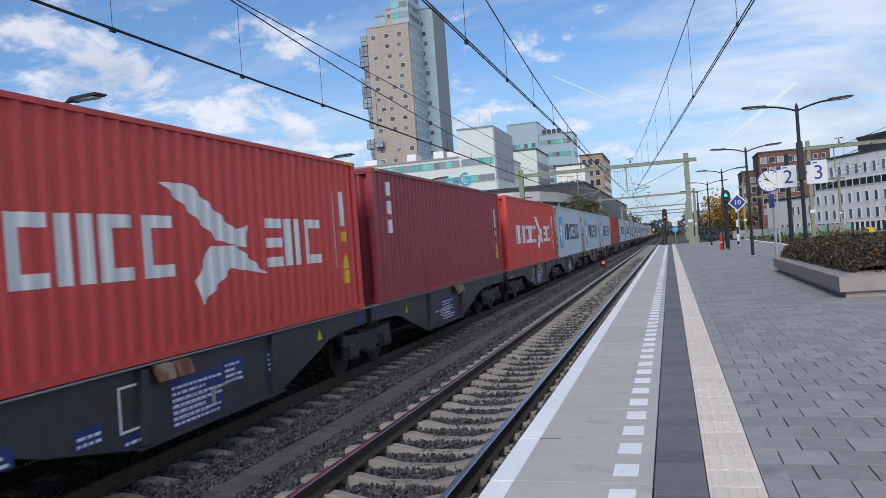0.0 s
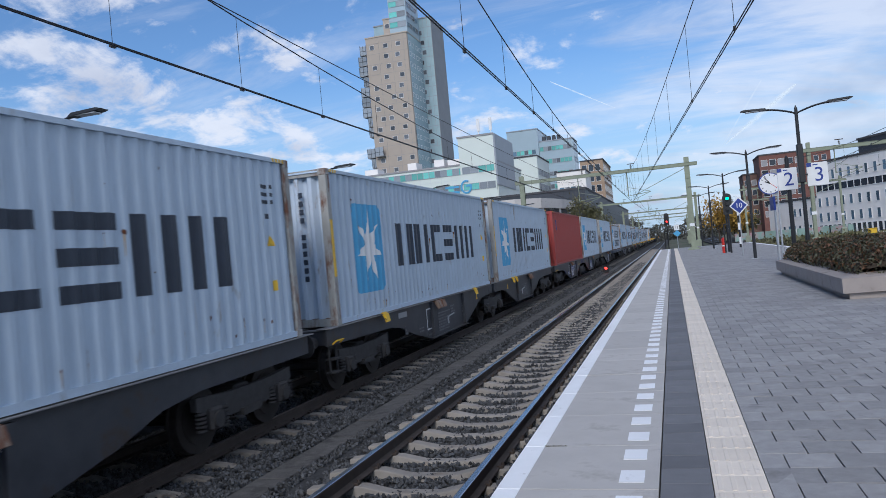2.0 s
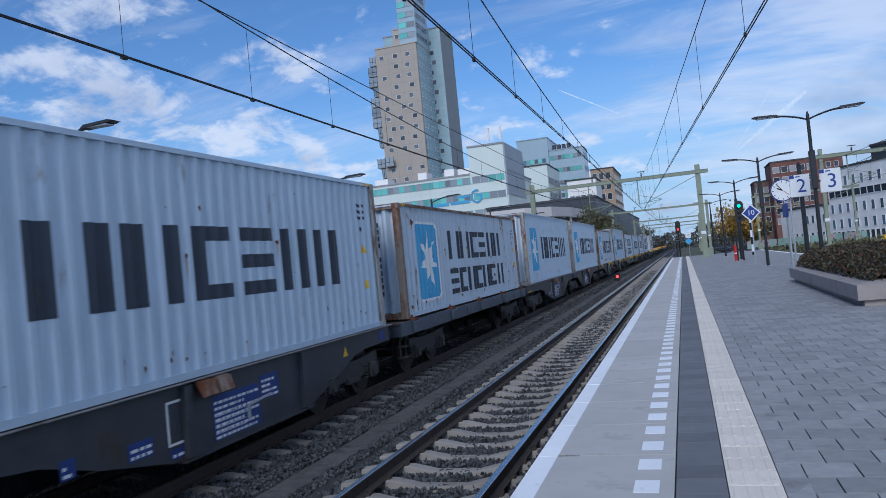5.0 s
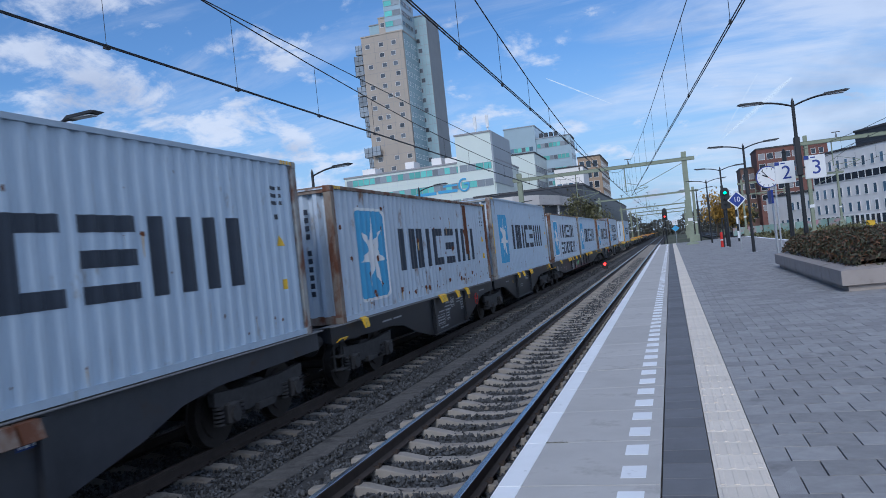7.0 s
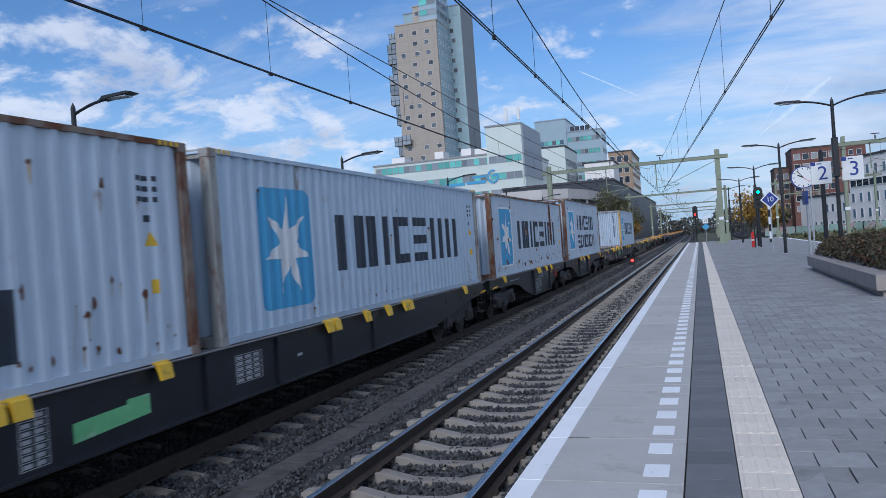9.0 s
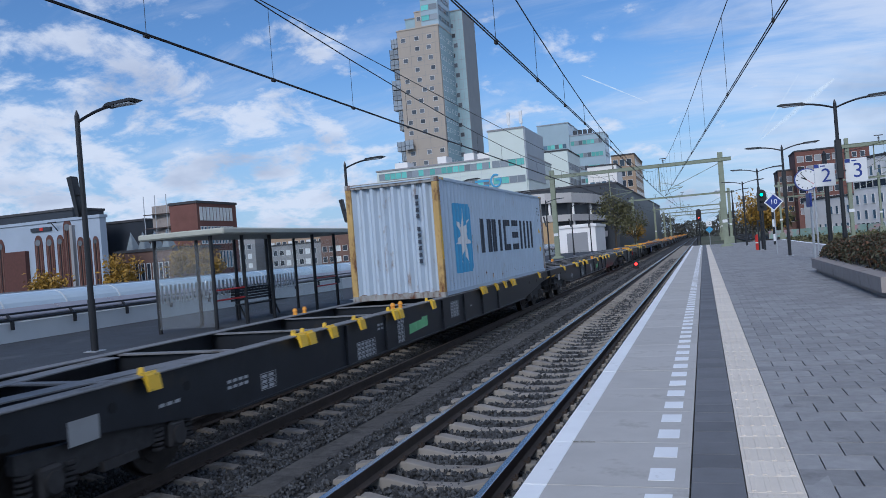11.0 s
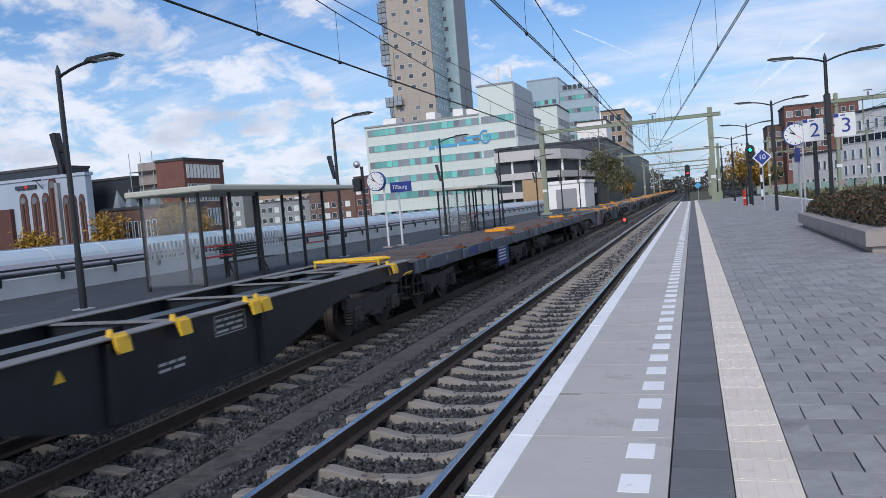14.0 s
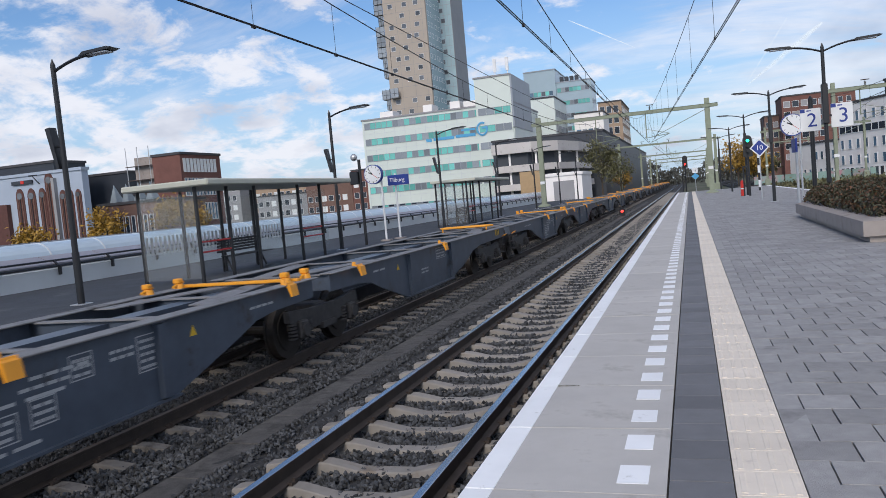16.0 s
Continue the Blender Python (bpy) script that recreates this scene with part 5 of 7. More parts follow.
def make_flat(L, marked=False):
    """A flat wagon with a worn boarded deck."""
    wg = thing("flat_wagon", "empty flat wagon with a worn brown boarded deck", "freight wagon", "wagons of the train")
    zt = 1.2
    for s in (-1, 1):
        bm = B()
        box(bm, s * 1.2, s * 1.3, 0, L, zt - 0.28, zt + 0.01)
        for k in range(9):
            y = 0.6 + k * (L - 1.2) / 8
            box(bm, s * 1.3, s * 1.36, y - 0.09, y + 0.09, zt - 0.2, zt - 0.05)
        part("side_sill", bm, M["wagongrey"], wg)
    bm = B()
    box(bm, -0.3, 0.3, 0.05, L - 0.05, zt - 0.45, zt - 0.05)
    for k in range(7):
        y = 0.05 + k * (L - 0.25) / 6
        box(bm, -1.2, 1.2, y, y + 0.16, zt - 0.3, zt - 0.05)
    part("under_frame", bm, M["wagongrey"], wg)
    bm = B()
    box(bm, -1.2, 1.2, 0.003, 0.197, zt - 0.05, zt, 0.004)
    me = mesh_of("plank", bm, M["deck"])
    for k in range(int(L / 0.2)):
        ob = part("plank", me, None, wg)
        ob.location = (0, k * 0.2, 0.003 * ((k * 5) % 3))
    if marked:
        bm = B()
        box(bm, 1.22, 1.27, 0.56 * L, 0.67 * L, zt - 0.85, zt - 0.18)
        part("data_panel", bm, M["panelblue"], wg, "blue data panel")
        bm = B()
        for k in range(5):
            box(bm, 1.272, 1.276, 0.57 * L, 0.57 * L + 0.9, zt - 0.7 + 0.1 * k, zt - 0.66 + 0.1 * k)
        part("data_text", bm, M["white"], wg)
        bm = B()
        box(bm, 1.302, 1.306, 0.3 * L, 0.42 * L, zt - 0.22, zt - 0.04)
        part("side_panel", bm, M["panelblue"], wg)
    bm = B()
    box(bm, -0.5, 0.3, 0.12, 0.6, zt + 0.01, zt + 0.12, 0.015)
    part("end_flap", bm, M["orange"], wg, "bright orange end flap")
    for y in (0.7, 3.6, 6.5, 9.4, L - 0.7):
        bm = B()
        box(bm, 1.05, 1.33, y - 0.13, y + 0.13, zt + 0.0, zt + 0.05, 0.01)
        rod(bm, (1.2, y, zt + 0.05), (1.2, y, zt + 0.12), 0.05, 8)
        part("lashing_point", bm, M["rust"], wg, "rusty lashing point")
        bm = B()
        box(bm, 1.3, 1.37, y - 0.22, y + 0.22, zt - 0.26, zt - 0.01, 0.015)
        part("stake_pocket", bm, M["wagongrey"], wg)
    bm = B()
    box(bm, -0.5, 0.3, L - 0.6, L - 0.12, zt + 0.01, zt + 0.12, 0.015)
    part("end_flap", bm, M["orange"], wg, "bright orange end flap")
    make_bogie(wg, 2.0), make_bogie(wg, L - 2.0)
    buffers(wg, 0.0, -1), buffers(wg, L, 1)
    for y in (0.3, L - 0.3):
        step_and_rail(wg, y, M["wagongrey"], zt)
    return wg


MOVING = []                              # (thing, y at the clip's start, z)


def build_train():
    boxes = [("hs", 1.72), ("plain_maroon", 14.83), ("hs", 28.45), ("star", 41.55), ("star", 55.13), ("star", 68.36), ("plain_red", 82.42), ("star", 95.3), ("star", 109.26), ("seal", 122.75), ("star", 136.67), ("star", 149.91), ("rusty", 163.38), ("star", 176.45), ("seal", 190.0), ("starlow", 202.63), ("rusty", 216.32), ("sealhigh", 229.66), ("yellowpost", 255.5)]
    first = {}
    for kind, y in boxes:
        if kind in first:
            ob = copy_thing(first[kind], pose(0, 0, 0))
        else:
            ob = first[kind] = make_container(kind)
        MOVING.append((ob, y, DECK))
    zr = RAIL_B
    L = 13.0
    pairs = {"blue": [(1.2, 14.35), (28.0, 41.1), (54.7, 67.95), (82.0, 94.9), (136.2, 149.5)],
             "yellow": [(162.9, 176.1), (215.9, 229.3), (294.9, 307.8)],
             "grey": [(348.4, 361.9), (375.6, 389.1), (402.8, 416.3), (430.0, 443.5), (457.2, 470.7), (484.4, 497.9), (511.6, 525.1), (538.8, 552.3), (566.0, 579.5)]}
    for kind, rows in pairs.items():
        a = make_section(kind, L, 1.9, None)
        b = make_section(kind, L, None, L - 1.9, True)
        make_bogie(b, -0.05)
        for k, (ya, yb) in enumerate(rows):
            if ya == 54.7:
                MOVING.extend(((make_section(kind, L, 1.9, None, worn=True), ya, zr), (make_section(kind, L, None, L - 1.9, True, True), yb, zr)))
                make_bogie(MOVING[-1][0], -0.05)
                continue
            for src, y in ((a, ya), (b, yb)):
                MOVING.append((src if k == 0 else copy_thing(src, pose(0, 0, 0)), y, zr))
    MOVING.append((make_section("blue", 12.9, 1.9, 11.0), 108.9, zr))
    lw = make_long(25.6, ((2.6, 1), (5.9, 2), (6.9, 1), (8.0, 1), (9.55, 2), (11.75, 1), (15.8, 2), (17.3, 1), (18.3, 1), (19.2, 2), (23.4, 1)), 10.6,
                   ((8.1, 0.75, -0.68, 4, 5), (10.0, 0.3, -0.64, 7, 2), (13.4, 0.6, -0.5, 5, 3), (4.2, 0.5, -0.45, 2, 4), (5.0, 0.35, -0.6, 3, 2), (9.0, 0.3, -0.28, 2, 2), (15.0, 0.2, -0.4, 1, 1), (2.9, 0.4, -0.4, 1, 3)), (9.9, 10.3))
    MOVING.extend(((lw, 189.6, zr), (copy_thing(lw, pose(0, 0, 0)), 242.6, zr)))
    MOVING.append((make_long(25.6, ((2.6, 1), (5.9, 2), (7.95, 1), (9.15, 2), (13.5, 1), (15.75, 2), (17.3, 1), (18.8, 2), (23.4, 1)), 13.45,
                             ((8.0, 0.72, -0.62, 4, 5), (8.42, 0.22, -0.28, 2, 2), (8.75, 0.3, -0.26, 2, 3), (11.36, 0.42, -0.72, 7, 3), (12.0, 0.2, -0.28, 2, 2), (16.4, 0.4, -0.5, 4, 3), (5.0, 0.35, -0.6, 3, 2)), (12.25, 12.55)), 268.75, zr))
    MOVING.append((make_flat(13.0, True), 320.9, zr))
    fw = make_flat(13.0)
    for k, y in enumerate((122.3, 334.55)):
        MOVING.append((fw if k == 0 else copy_thing(fw, pose(0, 0, 0)), y, zr))


def motions():
    """The train rolls towards -y, gaining a little speed."""
    times = [0, 2, 4, 6, 8, 10, 12, 14, 16]
    for ob, y, z in MOVING:
        walk(ob, [(t, pose(TRACK_B, y - 21.22 * t - 0.042 * t * t, z)) for t in times])


# ---- platform furniture ----


def curve_arm(bm, a, b, rise, r, n=7):
    """A slightly bowed arm from a to b."""
    a, b = Vector(a), Vector(b)
    prev = None
    for i in range(n + 1):
        f = i / n
        p = a.lerp(b, f) + Vector((0, 0, rise * 4 * f * (1 - f)))
        ring = [bm.verts.new(p + Vector((0, r * math.cos(radians(60 * k)), r * math.sin(radians(60 * k))))) for k in range(6)]
        if prev:
            for k in range(6):
                bm.faces.new((prev[k], ring[k], ring[(k + 1) % 6], prev[(k + 1) % 6]))
        else:
            bm.faces.new(ring)
        prev = ring
    bm.faces.new(prev[::-1])
    bmesh.ops.recalc_face_normals(bm, faces=bm.faces[:])


def make_lamp(arms, h, speaker=False):
    lp = thing("platform_lamp", "black steel platform lamp with flat LED heads on %s" % ("two arms" if len(arms) > 1 else "one arm"), "lamp post", "platform lamps")
    bm = B()
    rod(bm, (0, 0, 0), (0, 0, 1.1), 0.075, 14)
    rod(bm, (0, 0, 1.1), (0, 0, h), 0.062, 14, 0.05)
    rod(bm, (0, 0, h), (0, 0, h + 0.12), 0.05, 14, 0.01)
    part("pole", bm, M["pole"], lp)
    bm = B()
    box(bm, -0.16, 0.16, -0.16, 0.16, -0.02, 0.02, 0.008)
    part("base_plate", bm, M["galv"], lp)
    for s in arms:
        bm = B()
        curve_arm(bm, (0, 0, h - 0.14), (s * 1.0, 0, h + 0.09), 0.05, 0.032)
        part("arm", bm, M["pole"], lp)
        bm = B()
        prism(bm, [(s * 0.8, h + 0.06), (s * 0.9, h + 0.13), (s * 1.5, h + 0.155), (s * 1.6, h + 0.13), (s * 1.5, h + 0.1)], "y", -0.14, 0.14)
        hd = part("lamp_head", bm, M["pole"], lp)
        bm = B()
        box(bm, s * 0.95, s * 1.45, -0.11, 0.11, h + 0.062, h + 0.085)
        part("diffuser", bm, M["galv"], hd, "pale diffuser")
    if speaker:
        bm = B()
        prism(bm, [(-0.14, h - 2.1), (-0.06, h - 2.12), (-0.2, h - 1.25), (-0.32, h - 1.27)], "y", -0.09, 0.09)
        rod(bm, (-0.2, 0, h - 1.65), (0, 0, h - 1.65), 0.02, 6)
        part("speaker_column", bm, M["pole"], lp)
    else:
        bm = B()
        box(bm, -0.085, 0.085, -0.11, 0.11, h - 2.3, h - 1.1, 0.02)
        part("speaker_column", bm, M["pole"], lp)
    return lp


def make_clock(r):
    c = thing("station_clock", "round white station clock with a dark blue rim", "clock", "station clocks")
    bm = B()
    rod(bm, (0, -0.1, 0), (0, 0.1, 0), r, 32)
    part("case", bm, M["bluesign"], c)
    for s in (-1, 1):
        bm = B()
        disc(bm, (0, s * 0.102, 0), r * 0.92, "y", 0.01, 32)
        part("face", bm, M["white"], c)
        for k in range(12):
            w = radians(30 * k)
            bm = B()
            rod(bm, (math.sin(w) * r * 0.7, s * 0.109, math.cos(w) * r * 0.7), (math.sin(w) * r * 0.86, s * 0.109, math.cos(w) * r * 0.86), 0.012, 4)
            part("hour_mark", bm, M["black"], c)
        for nm, w, l, q, col in (("hour_hand", radians(297), 0.5, 0.02, "black"), ("minute_hand", radians(322), 0.8, 0.014, "black"), ("second_hand", radians(130), 0.7, 0.008, "red2")):
            bm = B()
            rod(bm, (0, s * 0.112, 0), (s * -math.sin(w) * r * l, s * 0.112, math.cos(w) * r * l), q, 4)
            part(nm, bm, M[col], c)
    return c


def lettering(text, size, material, parent, loc, rot=(90, 0, 0), name="lettering"):
    cu = bpy.data.curves.new(name, "FONT")
    cu.body, cu.size, cu.extrude, cu.align_x, cu.align_y = text, size, 0.003, "CENTER", "CENTER"
    ob = new(name, cu)
    me = bpy.data.meshes.new_from_object(ob)
    bpy.data.objects.remove(ob)
    me.materials.clear()
    me.materials.append(material)
    ob = part(name, me, None, parent)
    ob.matrix_basis = pose(*loc, *rot)
    return ob


def build_signs():
    # platform numbers 2 and 3 on their poles
    for num, x, y, w, px, h in (("2", 3.78, 26.9, 0.6, 3.82, 3.62), ("3", 4.48, 25.72, 0.6, 0, 0)):
        s = thing("platform_sign", "white sign with the blue platform number %s" % num, "platform sign", "platform number signs")
        bm = B()
        box(bm, x - w / 2, x + w / 2, y - 0.03, y + 0.03, 2.6, 3.32, 0.01)
        part("panel", bm, M["white"], s)
        bm = B()
        box(bm, x - w / 2, x - w / 2 + 0.14, y - 0.036, y - 0.03, 3.2, 3.315)
        part("blue_corner", bm, M["bluesign"], s)
        bm = B()
        box(bm, x - w / 2 + 0.18, x + 0.02, y - 0.036, y - 0.03, 3.235, 3.27)
        part("text_bar", bm, M["bluesign"], s)
        lettering(num, 0.62, M["bluesign"], s, (x + 0.04, y - 0.032, 2.93), name="number")
        bm = B()
        if px:
            rod(bm, (px, y + 0.1, 0), (px, y + 0.1, h), 0.07, 12)
            rod(bm, (px, y + 0.1, h), (px, y + 0.1, h + 0.12), 0.085, 12, 0.01)
            part("pole", bm, M["pole"], s)
        else:
            box(bm, 4.03, x - w / 2 + 0.02, y - 0.06, y + 0.02, 2.95, 3.0)
            part("bracket", bm, M["pole"], s)
    c = make_clock(0.42)
    at(c, 3.79, 31.5, 3.1)
    bm = B()
    rod(bm, (0.25, 0.05, -3.1), (0.25, 0.05, 0.3), 0.035, 10)
    part("post", bm, M["galv"], c, "pale grey post")
    n = thing("name_sign", "blue station name sign on pale steel posts", "station sign", "station name signs")
    bm = B()
    box(bm, 4.04, 4.12, 33.0, 34.2, 2.1, 2.65, 0.01)
    part("panel", bm, M["bluesign"], n)
    for y in (33.1, 34.1):
        bm = B()
        rod(bm, (4.08 + 0.1 * (y - 33), y, 0), (4.08 + 0.1 * (y - 33), y, 2.7), 0.04, 10)
        part("post", bm, M["galv"], n)
    # diamond speed board
    d = thing("speed_board", "blue diamond speed board with a white 10 on a pole", "railway sign")
    bm = B()
    rod(bm, (3.5, 42.45, 0), (3.5, 42.45, 2.75), 0.03, 8)
    part("pole", bm, M["galv"], d)
    bm = B()
    prism(bm, [(3.5, 2.2), (4.0 - 0.03, 2.67), (3.5, 3.14), (3.03, 2.67)], "y", 42.38, 42.4)
    part("border", bm, M["white"], d)
    bm = B()
    prism(bm, [(3.5, 2.28), (3.89, 2.67), (3.5, 3.06), (3.11, 2.67)], "y", 42.372, 42.38)
    part("panel", bm, M["bluesign"], d)
    lettering("10", 0.36, M["white"], d, (3.5, 42.37, 2.67), name="number")
    # signals
    for x, y, z, lampz, lit, base in ((3.48, 50.2, 2.4, 0.95, "siggreen", 0), (-0.4, 86.0, 2.5, 0.35, "sigred", -1.1)):
        s = thing("railway_signal", "black railway signal showing a %s light" % ("green" if lit == "siggreen" else "red"), "railway signal", "railway signals")
        bm = B()
        prism(bm, [(x + 0.27 * math.cos(radians(a)), z + 1.05 + 0.27 * math.sin(radians(a))) for a in range(0, 181, 30)] + [(x - 0.27, z), (x + 0.27, z)], "y", y - 0.06, y + 0.06)
        part("backplate", bm, M["black"], s)
        for k in (0.35, 0.65, 0.95):
            bm = B()
            rod(bm, (x, y - 0.3, z + k + 0.03), (x, y - 0.06, z + k + 0.03), 0.11, 12)
            part("hood", bm, M["black"], s)
        bm = B()
        disc(bm, (x, y - 0.31, z + lampz + 0.03), 0.085, "y", 0.02, 16)
        part("lens", bm, M[lit], s, "glowing lens")
        bm = B()
        rod(bm, (x, y + 0.1, base), (x, y + 0.1, z + 0.4), 0.06, 8)
        box(bm, x - 0.35, x + 0.05, y + 0.02, y + 0.12, 1.75, 1.85)
        rod(bm, (x - 0.32, y + 0.1, base), (x - 0.32, y + 0.1, 1.8), 0.045, 8)
        part("post", bm, M["pole"], s)
    h = thing("hydrant_post", "bright red fire hydrant post with a white band", "hydrant")
    bm = B()
    rod(bm, (3.11, 51.2, 0), (3.11, 51.2, 0.85), 0.11, 14)
    rod(bm, (3.11, 51.2, 0.85), (3.11, 51.2, 0.98), 0.13, 14, 0.05)
    part("body", bm, M["red2"], h)
    bm = B()
    rod(bm, (3.11, 51.2, 0.42), (3.11, 51.2, 0.5), 0.114, 14)
    part("band", bm, M["white"], h)
    b = thing("distance_board", "small white board over a blue diamond on a pole", "railway sign")
    bm = B()
    rod(bm, (0.57, 84, -1.2), (0.57, 84, 2.2), 0.03, 8)
    part("pole", bm, M["galv"], b)
    bm = B()
    box(bm, 0.3, 0.84, 83.93, 83.96, 1.85, 2.4)
    part("board", bm, M["white"], b)
    lettering("12", 0.34, M["black"], b, (0.57, 83.925, 2.12), name="number")
    bm = B()
    prism(bm, [(0.57, 1.15), (0.97, 1.5), (0.57, 1.85), (0.17, 1.5)], "y", 83.93, 83.96)
    part("diamond", bm, M["logoblue"], b)
    g = thing("ground_signal", "low red shunting signal beside the track", "railway signal")
    bm = B()
    box(bm, -5.2, -4.75, 58.0, 58.2, -1.0, -0.45, 0.03)
    part("case", bm, M["black"], g)
    bm = B()
    disc(bm, (-4.95, 57.98, -0.62), 0.1, "y", 0.03, 14)
    part("lens", bm, M["sigred"], g, "glowing red lens")


def leaf_cloud(rng, n, place, size):
    """Small bent leaves, one island each; place() gives a point."""
    V, Fc = [], []
    for _ in range(n):
        c = Vector(place())
        q = Euler((rng.uniform(-1.2, 1.2), rng.uniform(-1.2, 1.2), rng.uniform(0, 6.28))).to_matrix()
        s = size * rng.uniform(0.6, 1.4)
        o = len(V)
        for p in ((-s, 0, 0), (0, -s * 0.5, s * 0.15), (s, 0, 0), (0, s * 0.5, s * 0.15)):
            V.append(tuple(c + q @ Vector(p)))
        Fc.append((o, o + 1, o + 2, o + 3))
    return V, Fc


def build_planter():
    p = thing("planter", "long low concrete planter with a sloping rim", "planter")
    x0, x1, y0, y1 = 2.95, 6.4, 15.5, 25.2
    bm = B()
    out = [(x0, y0 + 0.0), (x1, y0 + 0.35), (x1, y1), (x0 + 0.05, y1)]
    ins = [(x0 + 0.42, y0 + 0.42), (x1 - 0.4, y0 + 0.75), (x1 - 0.4, y1 - 0.4), (x0 + 0.45, y1 - 0.4)]
    foot = [(x0 + 0.12, y0 + 0.1), (x1 - 0.1, y0 + 0.45), (x1 - 0.1, y1 - 0.1), (x0 + 0.16, y1 - 0.1)]
    rings = [[bm.verts.new((x, y, z)) for x, y in r] for r, z in ((foot, 0.0), (foot, 0.1), (out, 0.12), (out, 0.4), (ins, 0.47), (ins, 0.3))]
    for a, b in zip(rings, rings[1:]):
        for i in range(4):
            bm.faces.new((a[i], a[(i + 1) % 4], b[(i + 1) % 4], b[i]))
    bm.faces.new(rings[-1])
    bmesh.ops.recalc_face_normals(bm, faces=bm.faces[:])
    part("kerb", bm, M["concrete"], p)
    bm = B()
    box(bm, x0 + 0.43, x1 - 0.41, y0 + 0.76, y1 - 0.41, 0.3, 0.42)
    part("soil", bm, M["soil"], p)
    rng = random.Random(21)

    def top(x, y):
        e = min((x - x0 - 0.25) / 0.5, (x1 - x) / 0.5, (y - y0 - 0.25) / 0.5, (y1 - y) / 0.5, 1.0)
        return 0.5 + 0.48 * max(0.0, e) ** 0.5 + 0.09 * noise.noise((x * 1.7, y * 1.7, 0)) + 0.06 * noise.noise((x * 6, y * 6, 2))

    def place():
        x, y = rng.uniform(x0 + 0.25, x1 - 0.05), rng.uniform(y0 + 0.25, y1 - 0.05)
        return x, y, max(0.42, top(x, y) - abs(rng.gauss(0, 0.1)))
    h = thing("hedge", "dense dark green and reddish autumn hedge in the planter", "hedge", kind="stuff")
    bm = B()
    bmesh.ops.create_grid(bm, x_segments=16, y_segments=40, size=1)
    for v in bm.verts:
        x, y = x0 + 0.3 + (v.co.x + 1) / 2 * (x1 - x0 - 0.4), y0 + 0.3 + (v.co.y + 1) / 2 * (y1 - y0 - 0.4)
        v.co = (x, y, max(0.42, top(x, y) - 0.1))
    part("inner_growth", bm, M["soil"], h)
    V, Fc = leaf_cloud(rng, 26000, place, 0.042)
    joined("leaves", V, Fc, M["leaf"], h)
    V, Fc = leaf_cloud(rng, 13000, place, 0.042)
    joined("red_leaves", V, Fc, M["leaf2"], h)


def make_shelter():
    """A glazed platform shelter, its near front corner post at the origin, running along +y."""
    s = thing("platform_shelter", "glazed shelter with black posts and a cream flat roof", "shelter", "platform shelters")
    L, D, H = 7.0, 1.75, 2.34
    bm = B()
    box(bm, -D - 0.15, 0.6, -0.3, L + 0.6, H, H + 0.15, 0.03)
    part("roof", bm, M["roofcream"], s)
    for y in (0.0, 1.3, 2.6, 5.0, 6.4):
        bm = B()
        rod(bm, (0, y, 0), (0, y, H), 0.05, 10)
        part("post", bm, M["pole"], s)
    for y in (0.1, 1.75, 3.5, 5.2, 6.9):
        bm = B()
        rod(bm, (-D, y, 0), (-D, y, H), 0.05, 10)
        part("post", bm, M["pole"], s)
    for a, b in ((0.15, 1.7), (1.8, 3.45), (3.55, 5.15), (5.25, 6.85)):
        bm = B()
        bm.faces.new([bm.verts.new(p) for p in ((-D, a, 0.12), (-D, b, 0.12), (-D, b, 2.2), (-D, a, 2.2))])
        g = part("pane", bm, M["shelterglass"], s)
        g.visible_shadow = False
        for k in range(9):
            bm = B()
            yy = a + 0.1 + k * (b - a - 0.2) / 8
            box(bm, -D + 0.008, -D + 0.011, yy - 0.045, yy + 0.045, 0.75, 1.2)
            part("frosted_bar", bm, M["white"], g)
    for y in (0.04, 6.9):
        bm = B()
        bm.faces.new([bm.verts.new(p) for p in ((-D + 0.05, y, 0.12), (-0.06, y, 0.12), (-0.06, y, 2.2), (-D + 0.05, y, 2.2))])
        g = part("pane", bm, M["shelterglass"], s)
        g.visible_shadow = False
    for a, b in ((0.0, 1.3), (5.0, 6.4)):
        for z in (0.75, 1.0):
            bm = B()
            rod(bm, (0, a, z), (0, b, z), 0.022, 8)
            part("lean_rail", bm, M["redrail"], s, "red lean rail")
    bench = thing("bench", "dark metal slatted bench under the shelter", "bench", "platform benches")
    for k in range(5):
        bm = B()
        box(bm, -D + 0.28 + k * 0.09, -D + 0.35 + k * 0.09, 2.9, 5.1, 0.44, 0.47)
        part("seat_slat", bm, M["pole"], bench)
    for k in range(5):
        bm = B()
        box(bm, -D + 0.16 + 0.008 * k, -D + 0.19 + 0.008 * k, 2.9, 5.1, 0.55 + k * 0.08, 0.61 + k * 0.08)
        part("back_slat", bm, M["pole"], bench)
    for y in (3.1, 4.9):
        bm = B()
        rod(bm, (-D + 0.5, y, 0), (-D + 0.3, y, 0.45), 0.03, 8)
        rod(bm, (-D + 0.2, y, 0), (-D + 0.2, y, 0.95), 0.03, 8)
        part("leg", bm, M["pole"], bench)
    return s, bench


